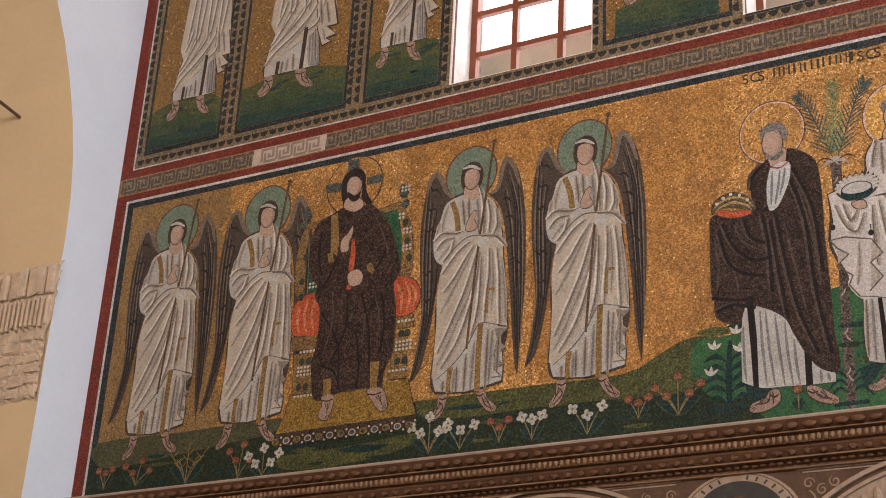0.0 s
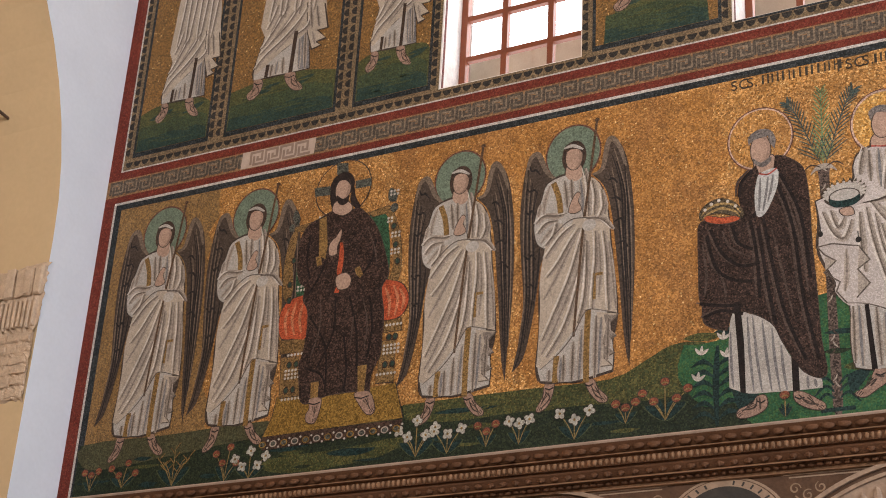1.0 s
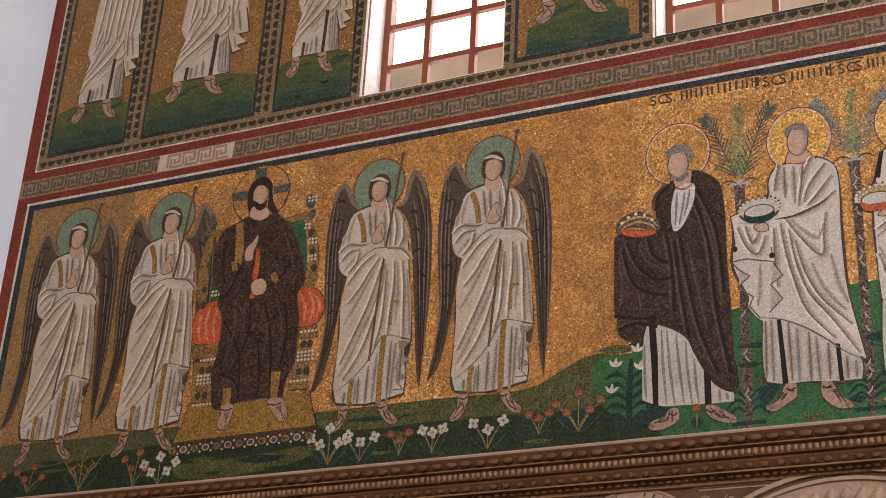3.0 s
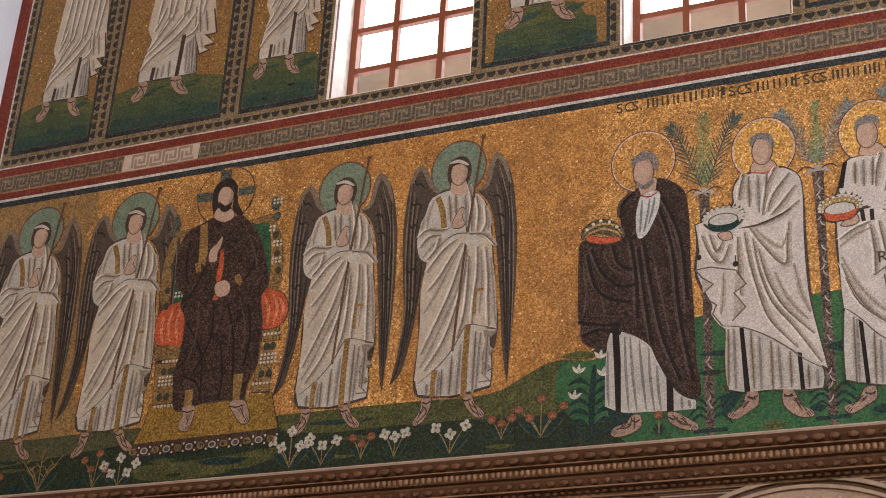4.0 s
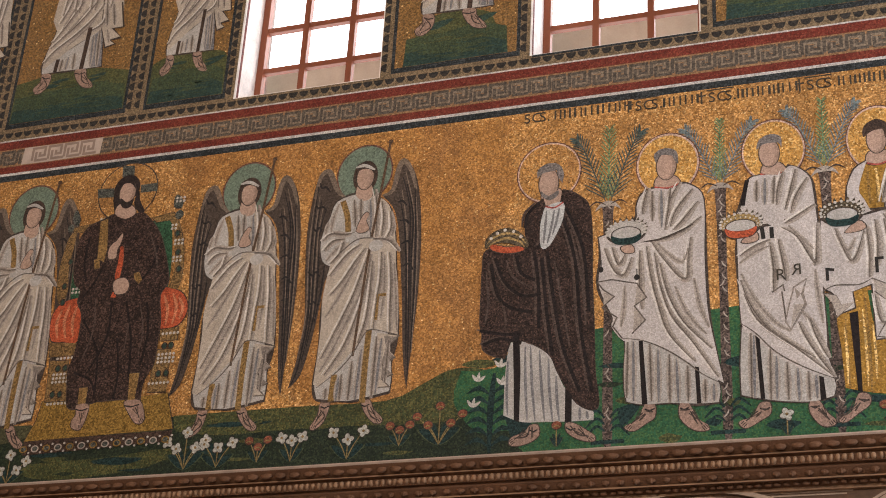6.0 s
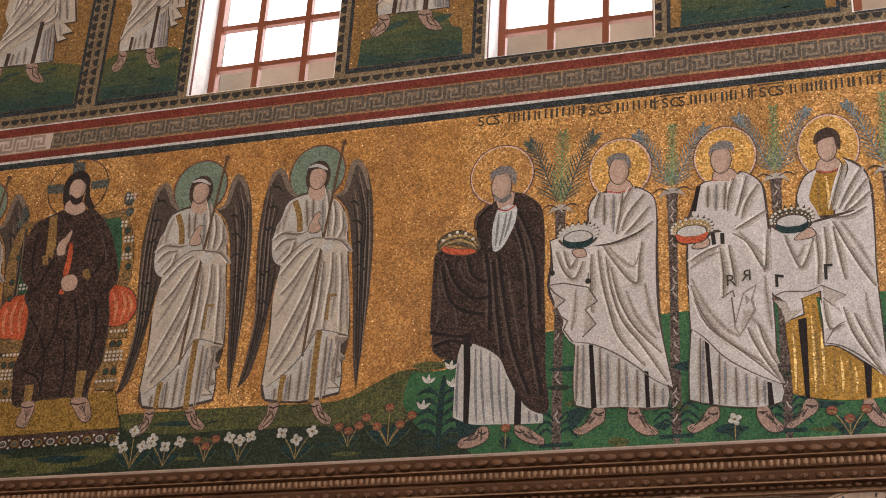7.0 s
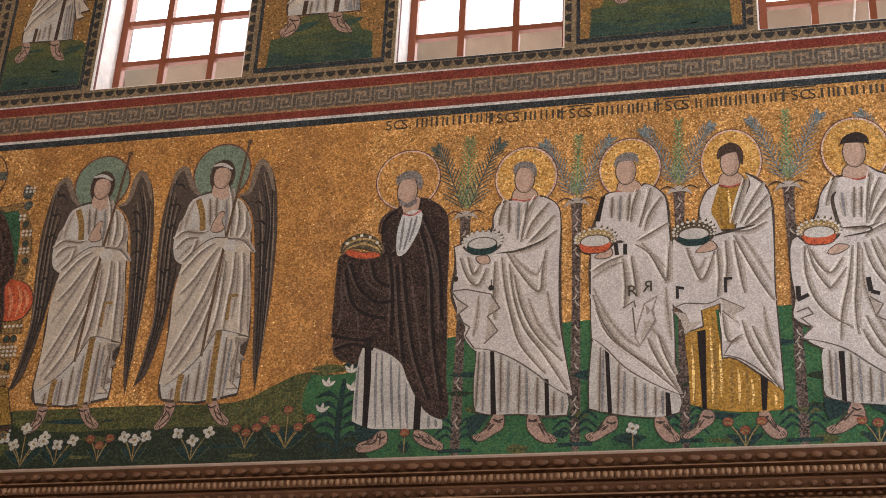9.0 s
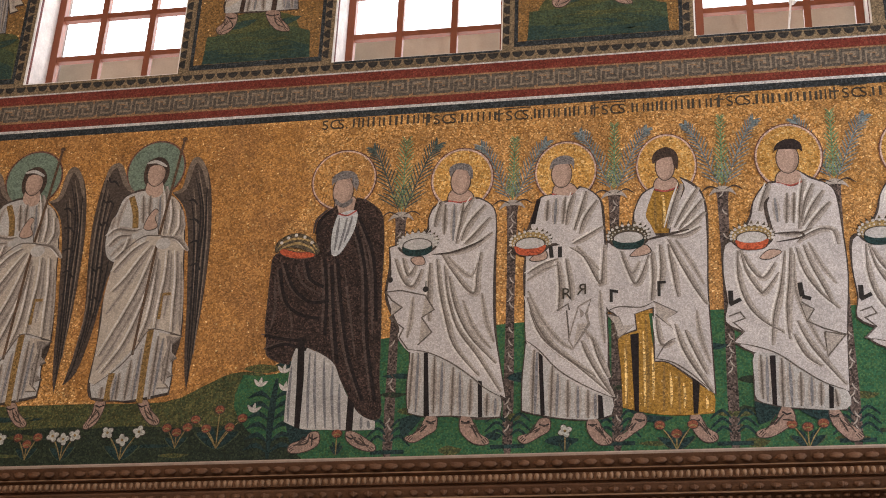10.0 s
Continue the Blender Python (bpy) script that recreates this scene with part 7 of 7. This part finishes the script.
# ---- palms ----
def palm(x, foot, head, top, spreadw):
    e = empty("mosaic_palm", (x, 0, foot), "mosaic date palm with blue-green fronds", "palm tree", "palms")
    h, rise = head - foot, top - head
    rnd = random.Random(int(x * 100))
    p = Picture(0.008)
    p.fill("trunk", 1, [(-0.035, 0.05), (0.035, 0.05), (0.03, h * 0.6), (0.04, h - 0.05), (0.055, h), (-0.055, h), (-0.04, h - 0.05), (-0.03, h * 0.6)])
    for k in range(int(h / 0.05)):
        z, s = 0.08 + 0.05 * k, 1 if k % 2 else -1
        p.line("fold_soft" if rnd.random() < 0.35 else "outline", 2, 0.011, [(-0.026 * s, z), (-0.004 * s, z + 0.02), (0.008 * s, z + 0.05)])
    p.done("trunk", 0, 0, parent=e)
    p = Picture(0.008)
    p.fill("fold_soft", 3, [(-0.1, h - 0.03), (-0.06, h + 0.03), (0.0, h + 0.05), (0.06, h + 0.03), (0.1, h - 0.03), (0.05, h), (-0.05, h)])
    for s in (-1, 1):
        p.line("outline", 4, 0.012, [(s * 0.02, h + 0.02), (s * 0.09, h + 0.05), (s * 0.15, h + 0.01)])
    p.done("trunk_cap", 0, 0, parent=e)
    ribs = [("palm_green", 0.9, [(0, h + 0.05), (0.005, h + rise * 0.5), (0.01, h + rise)]),
            ("palm_blue", 1.1, [(-0.02, h + 0.05), (-spreadw * 0.45, h + rise * 0.45), (-spreadw * 0.8, h + rise * 0.78), (-spreadw * 1.05, h + rise * 0.93)]),
            ("palm_blue", 1.1, [(0.02, h + 0.05), (spreadw * 0.45, h + rise * 0.45), (spreadw * 0.8, h + rise * 0.78), (spreadw * 1.05, h + rise * 0.93)])]
    if x < 7:
        ribs = [("palm_dark" if k else m, 1.25, r) for k, (m, q, r) in enumerate(ribs)]
    for mat, long, rib in ribs:
        p = Picture(0.008)
        pts = curve_points(rib, False, 18 if len(rib) == 3 else 12)
        p.line(mat, 1, 0.012, rib)
        for i in range(2, len(pts), 2):
            ax, az = pts[i - 1]
            bx, bz = pts[i]
            d = math.hypot(bx - ax, bz - az) or 1
            ux, uz = (bx - ax) / d, (bz - az) / d
            ln = 0.135 * long * rnd.uniform(0.75, 1.15) * (1.0 - 0.6 * i / len(pts))
            for s in (-1, 1):
                tx, tz = ux * 0.8 - s * uz * 0.6, uz * 0.8 + s * ux * 0.6
                p.line(mat, 1, 0.0105, [(bx, bz), (bx + tx * ln * 0.5, bz + tz * ln * 0.5 + 0.005), (bx + tx * ln, bz + tz * ln)])
        p.done("frond", 0, 0, parent=e)
    p = Picture(0.008)
    for s in (-1, 1):
        for k in range(3):
            p.line("shadow_green", 2, 0.022, [(s * 0.02, 0.1 + 0.05 * k), (s * 0.08, 0.14 + 0.06 * k), (s * 0.16, 0.06 + 0.07 * k)])
    p.line("shadow_green", 2, 0.03, [(-0.12, 0.02), (0.12, 0.02)], False)
    p.done("leaf_tuft", 0, 0, parent=e)


for x, foot, head, top in ((6.86, 5.15, 7.05, 7.72), (7.71, 5.17, 7.10, 7.68), (8.47, 5.17, 7.14, 7.74), (9.26, 5.15, 7.12, 7.76), (10.06, 5.15, 7.13, 7.74)):
    palm(x, foot, head, top, 0.24)

# ---- flowers in the meadow ----
def plant(x, z, h, w, bloom, stems=4, seed=0):
    p = Picture(0.012)
    rnd = random.Random(seed)
    stem = "stem" if bloom != "lily" else "green_dark"
    for i in range(stems):
        u = -1 + 2 * (i + 0.5) / stems
        tx, tz = u * w * 1.3, h * (1.0 - 0.3 * abs(u)) * (rnd.uniform(0.5, 0.7) if i % 2 else 1.0)
        p.line(stem, 4, 0.009, [(0, 0), (tx * 0.4, tz * 0.5), (tx, tz)])
        c = {"white": "white_flower", "red": "red_flower", "twig": "gold_trim"}.get(bloom)
        if bloom == "twig":
            for k in range(4):
                p.line("gold_trim", 4, 0.008, [(tx * (0.5 + 0.12 * k), tz * (0.55 + 0.12 * k)), (tx * (0.5 + 0.12 * k) + 0.05 * (1 if k % 2 else -1), tz * (0.62 + 0.12 * k) + 0.03)])
            continue
        if bloom == "red":
            p.disc("outline", 4.6, tx, tz, 0.041, 0.037, n=14)
            p.disc(c, 5, tx, tz, 0.034, 0.03, n=14)
            p.line("stem", 6, 0.009, [(tx - 0.03, tz - 0.018), (tx, tz - 0.004), (tx + 0.03, tz - 0.018)])
            continue
        turn = rnd.uniform(0, 1.5)
        for k in range(4):
            a = turn + k * math.pi / 2
            p.disc("outline", 4.6, tx + 0.023 * math.cos(a), tz + 0.023 * math.sin(a), 0.031, 0.025, a, 12)
            p.disc(c, 5, tx + 0.023 * math.cos(a), tz + 0.023 * math.sin(a), 0.026, 0.02, a, 12)
        p.disc("gold_trim", 6, tx, tz, 0.011, 0.011, n=8)
    for s in (-1, 1):
        for up, far in ((0.0, 0.95), (0.18, 0.6)):
            leaf = [(0, h * up), (s * w * far * 0.5, h * (up + 0.12)), (s * w * far, h * (up + 0.42)), (s * w * far * 0.35, h * (up + 0.34))]
            p.fill("leaf_edge", 2.6, [(x * 1.1, z * 1.04 - 0.004) for x, z in leaf])
            p.fill("shadow_green", 3, leaf)
    kind = {"white": "white", "red": "red", "twig": "golden leafless"}[bloom]
    return p.done("mosaic_flower", x, z, "%s mosaic flower growing in the green meadow" % kind, "flower", kind + " flowers")


for i, (x, z, h, w, bloom, n) in enumerate((
        (0.22, 5.17, 0.22, 0.09, "red", 3), (0.58, 5.17, 0.24, 0.14, "red", 4), (1.13, 5.14, 0.36, 0.18, "twig", 5),
        (1.68, 5.13, 0.32, 0.11, "red", 4), (1.93, 5.13, 0.24, 0.15, "white", 5), (3.52, 5.16, 0.3, 0.16, "white", 5), (3.80, 5.16, 0.24, 0.14, "white", 3),
        (4.14, 5.18, 0.22, 0.09, "red", 3), (4.42, 5.17, 0.24, 0.1, "white", 3), (4.88, 5.16, 0.27, 0.14, "white", 3),
        (5.29, 5.24, 0.2, 0.09, "red", 3), (5.60, 5.23, 0.3, 0.17, "red", 5), (6.49, 5.16, 0.16, 0.05, "red", 1),
        (8.11, 5.14, 0.15, 0.04, "white", 1), (8.87, 5.13, 0.23, 0.13, "red", 3), (9.74, 5.12, 0.22, 0.12, "red", 3))):
    plant(x, z, h, w, bloom, n, i)


def lily():
    p = Picture(0.012)
    for s in (-1, 1):
        for k in range(6):
            z = 0.04 + 0.08 * k
            p.fill("shadow_green", 3, [(0, z), (s * 0.09, z + 0.05), (s * 0.19, z + 0.03), (s * 0.09, z + 0.09)])
    p.line("shadow_green", 3, 0.05, [(0, 0), (0.0, 0.35), (0.02, 0.62)])
    for x, z in ((-0.14, 0.36), (-0.11, 0.56), (0.06, 0.66), (0.08, 0.52)):
        for k in range(3):
            a = 0.6 + k * 0.8
            p.fill("pearl", 5, [(x, z), (x + 0.035 * math.cos(a + 0.4), z + 0.035 * math.sin(a + 0.4)), (x + 0.075 * math.cos(a), z + 0.075 * math.sin(a)), (x + 0.035 * math.cos(a - 0.4), z + 0.035 * math.sin(a - 0.4))])
    return p.done("mosaic_lily", 5.99, 5.14, "white mosaic lily with dark blue-green leaves", "flower")


lily()

# ---- upper figures, of which the lower half comes into view ----
def upper_figure(x, z, s, label):
    p = Picture(0.01)
    p.fill('outline', 2, [(-0.21, 0.88), (-0.26, 0.70), (-0.27, 0.51), (-0.30, 0.38), (-0.34, 0.25), (-0.37, 0.10), (-0.35, 0.02), (-0.12, 0.00), (0.13, -0.00), (0.30, 0.00), (0.25, 0.44), (0.24, 0.75)], False)
    p.fill('tunic', 3, [(-0.35, 0.09), (-0.34, 0.02), (-0.12, 0.02), (0.13, 0.01), (0.29, 0.01), (0.24, 0.44), (0.09, 0.35), (-0.15, 0.21)], False)
    p.fill('shade', 3.5, [(0.14, 0.36), (0.24, 0.44), (0.29, 0.01), (0.17, 0.02)], False)
    p.fill('mantle', 4, [(-0.20, 0.87), (-0.25, 0.70), (-0.26, 0.51), (-0.29, 0.38), (-0.33, 0.25), (-0.35, 0.09), (-0.32, 0.08), (-0.17, 0.19), (-0.03, 0.29), (0.09, 0.35), (0.25, 0.44), (0.26, 0.75)], False)
    p.fill('outline', 4.2, [(0.19, 0.77), (0.22, 0.43), (0.29, 0.20), (0.41, 0.23), (0.35, 0.28), (0.46, 0.29), (0.36, 0.41), (0.47, 0.41), (0.41, 0.70)], False)
    p.fill('mantle', 4.5, [(0.20, 0.76), (0.23, 0.43), (0.30, 0.22), (0.39, 0.24), (0.32, 0.29), (0.44, 0.31), (0.33, 0.42), (0.45, 0.42), (0.39, 0.71)], False)
    p.fill('mantle', 4, [(-0.27, 0.5), (-0.3, 0.95), (-0.27, 1.35), (-0.24, 1.75), (0.0, 1.85), (0.24, 1.75), (0.34, 1.3), (0.4, 0.8), (0.38, 0.5)])
    for k in range(7):
        u = -0.2 + 0.085 * k
        p.fold(5, (u + 0.05, 1.6), (u + 0.02, 1.1), (u - 0.03 + 0.04 * (k % 2), 0.66))
    p.fold(5, (0.21, 0.73), (0.13, 0.59), (-0.04, 0.42), (-0.25, 0.26), (-0.34, 0.14))
    p.fold(5, (0.11, 0.75), (0.03, 0.62), (-0.11, 0.47), (-0.30, 0.30))
    p.fold(5, (-0.02, 0.79), (-0.10, 0.65), (-0.23, 0.44), (-0.29, 0.36))
    p.fold(5, (-0.15, 0.83), (-0.18, 0.71), (-0.25, 0.57))
    p.fold(5, (0.26, 0.68), (0.23, 0.50), (0.08, 0.42))
    p.crease(5, (0.05, 0.71), (-0.06, 0.55), (-0.20, 0.40))
    p.crease(5, (-0.08, 0.78), (-0.14, 0.64), (-0.21, 0.50))
    p.crease(5, (0.17, 0.64), (0.08, 0.48), (-0.12, 0.29))
    p.pleat(6, (0.24, 0.72), (0.28, 0.46))
    p.pleat(6, (0.31, 0.70), (0.36, 0.45))
    p.crease(6, (0.29, 0.41), (0.33, 0.26))
    p.pleat(5, (-0.02, 0.20), (-0.01, 0.02))
    p.cool(5, (-0.08, 0.17), (-0.09, 0.03))
    p.pleat(5, (-0.14, 0.15), (-0.15, 0.02))
    p.cool(5, (0.15, 0.37), (0.17, 0.03))
    p.pleat(5, (0.21, 0.42), (0.24, 0.02))
    p.line('hair', 5, 0.045, [(0.10, 0.47), (0.09, 0.23), (0.08, 0.01)], False)
    p.line('hair', 5, 0.04, [(-0.19, 0.16), (-0.20, 0.02)], False)
    p.fill('skin_dark', 2, [(-0.33, 0.02), (-0.24, 0.00), (-0.24, -0.10), (-0.30, -0.18), (-0.37, -0.19), (-0.40, -0.13), (-0.34, -0.07)])
    p.fill('skin_dark', 2, [(0.02, 0.01), (0.13, 0.00), (0.15, -0.08), (0.22, -0.16), (0.23, -0.21), (0.13, -0.19), (0.05, -0.10)])
    p.line('outline', 3, 0.011, [(-0.32, -0.02), (-0.26, -0.12), (-0.35, -0.17)])
    p.line('outline', 3, 0.011, [(0.09, -0.02), (0.12, -0.13), (0.21, -0.18)])
    return p.done("mosaic_figure", x, z, label, "mosaic figure", "upper figures", stretch=(s, 1))


def hillock(a, b, z, low, full):
    p = Picture(0.003)
    m = (a + b) / 2
    top = [(b, z - 0.1), (m + 0.3, z - 0.03), (m, z), (m - 0.25, z - 0.02), (a, z - 0.08)]
    if not full:
        a, b = a + 0.07, b - 0.07
        top = [(b - 0.04, low + 0.15), (b - 0.13, z - 0.17), (m + 0.28, z - 0.07), (m, z), (m - 0.28, z - 0.06), (a + 0.13, z - 0.15), (a + 0.04, low + 0.13)]
    p.fill("hill", 1, [(a, low), (b, low)] + curve_points(top, False, 5), False)
    for mat, layer, up in (("hill_mid", 2, 0.62), ("teal", 3, 0.34)):
        h = low + up * (z - low)
        p.fill(mat, layer, [(a + 0.005, low), (b - 0.005, low)] + curve_points([(b - 0.02, h - 0.05), (m + 0.2, h + 0.02), (m - 0.1, h - 0.02), (a + 0.02, h - 0.04)], False, 5), False)
    for fx in (m - 0.3, m + 0.08):
        p.fill("teal", 4, [(fx, z - 0.16), (fx + 0.12, z - 0.1), (fx + 0.28, z - 0.09), (fx + 0.14, z - 0.17)])
    ground = p.done("mosaic_hillock", 0, 0, "green mosaic ground under an upper figure", "mosaic ground", "hillocks")
    rnd, p = random.Random(int(a * 100)), Picture(0.003)
    for i in range(90):
        v = rnd.random()
        fx, fz = rnd.uniform(a + 0.2, b - 0.22), low + 0.02 + v * (z - 0.14 - low) * (1.0 if full else 0.6)
        w, h = rnd.uniform(0.06, 0.24), rnd.uniform(0.005, 0.011)
        p.fill(("teal", "hill_mid", "hill_mid", "hill")[min(3, int(v * 3 + rnd.random()))], 5, [(fx - w * 0.6, fz), (fx, fz + h), (fx + w * 0.6, fz + h * 0.4), (fx, fz - h)])
    p.done("brushwork", 0, 0, parent=ground, kind="stuff")
    return ground


for x, z, s, a, b, full in ((0.66, 9.08, 0.82, 0.137, 0.985, 1), (1.82, 9.09, 1.0, 1.225, 2.415, 1), (3.04, 9.08, 0.75, 2.655, 3.405, 1), (5.58, 9.09, 1.0, 5.015, 6.085, 0), (8.40, 9.1, 1.0, 7.725, 8.995, 0)):
    upper_figure(x, z, s, "white-robed mosaic figure standing on green ground")
    hillock(a, b, z + 0.02, 8.602, full)

# ---- inscription: the names stand as plain bars ----
def glyph(body, size):
    c = bpy.data.curves.new("letter", "FONT")
    c.body, c.size, c.extrude = body, size, 0.001
    tmp = bpy.data.objects.new("letter", c)
    scene.collection.objects.link(tmp)
    bpy.context.view_layer.update()
    me = bpy.data.meshes.new_from_object(tmp.evaluated_get(bpy.context.evaluated_depsgraph_get()))
    bpy.data.objects.remove(tmp)
    me.materials.clear()
    me.materials.append(MAT["letter"])
    return me


GLYPHS = {k: glyph(k, 0.125) for k in ("S", "C", "R", ".")}
p = Picture()
p.line("letter", 1, 0.014, [(0, 0), (0, 0.085)], False)
long_bar = p.done("bar", 0, 0).data
bpy.data.objects.remove(bpy.data.objects["bar"])


def inscription(x, z, x0, x1):
    e = empty("inscription", (x, 0, z), "dark mosaic inscription over a haloed figure", "inscription", "inscriptions")
    for k, body in enumerate("SCS."):
        o = new("letter", GLYPHS[body])
        o.parent = e
        o.matrix_basis = pose(0.064 * k, -0.0075, 0, 90, 0, 0)
    p = Picture()
    p.line("letter", 1, 0.011, [(-0.01, 0.108), (0.19, 0.112)], False)
    p.done("overline", 0, 0, parent=e)
    if x > 7:
        p = Picture()
        p.line("letter", 1, 0.014, [(-0.05, -0.005), (-0.05, 0.105)], False)
        p.line("letter", 1, 0.013, [(-0.085, 0.065), (-0.015, 0.065)], False)
        p.done("cross", 0, 0, parent=e)
    rnd = random.Random(int(x * 10))
    cx = x0
    while cx < x1:
        o = new("bar", long_bar)
        o.parent, o.location = e, (cx - x, 0, 0.004)
        o.scale = (rnd.uniform(0.8, 1.5), 1, rnd.uniform(0.9, 1.05))
        cx += rnd.choice((0.034, 0.042, 0.05))


for row in ((6.17, 7.885, 6.43, 7.04), (7.07, 7.87, 7.30, 7.60), (7.64, 7.862, 7.87, 8.34), (8.38, 7.86, 8.62, 9.28), (9.32, 7.865, 9.55, 10.12), (10.17, 7.87, 10.40, 10.8)):
    inscription(*row)
for x, z, flip in ((8.08, 6.30, 1), (8.27, 6.33, -1)):
    o = new("robe_letter", GLYPHS["R"])
    o.parent = F2
    o.matrix_basis = pose(x - 8.12, -0.0175, z - 5.38, 90, 0, 0) @ Matrix.Diagonal((flip, 1, 1, 1))
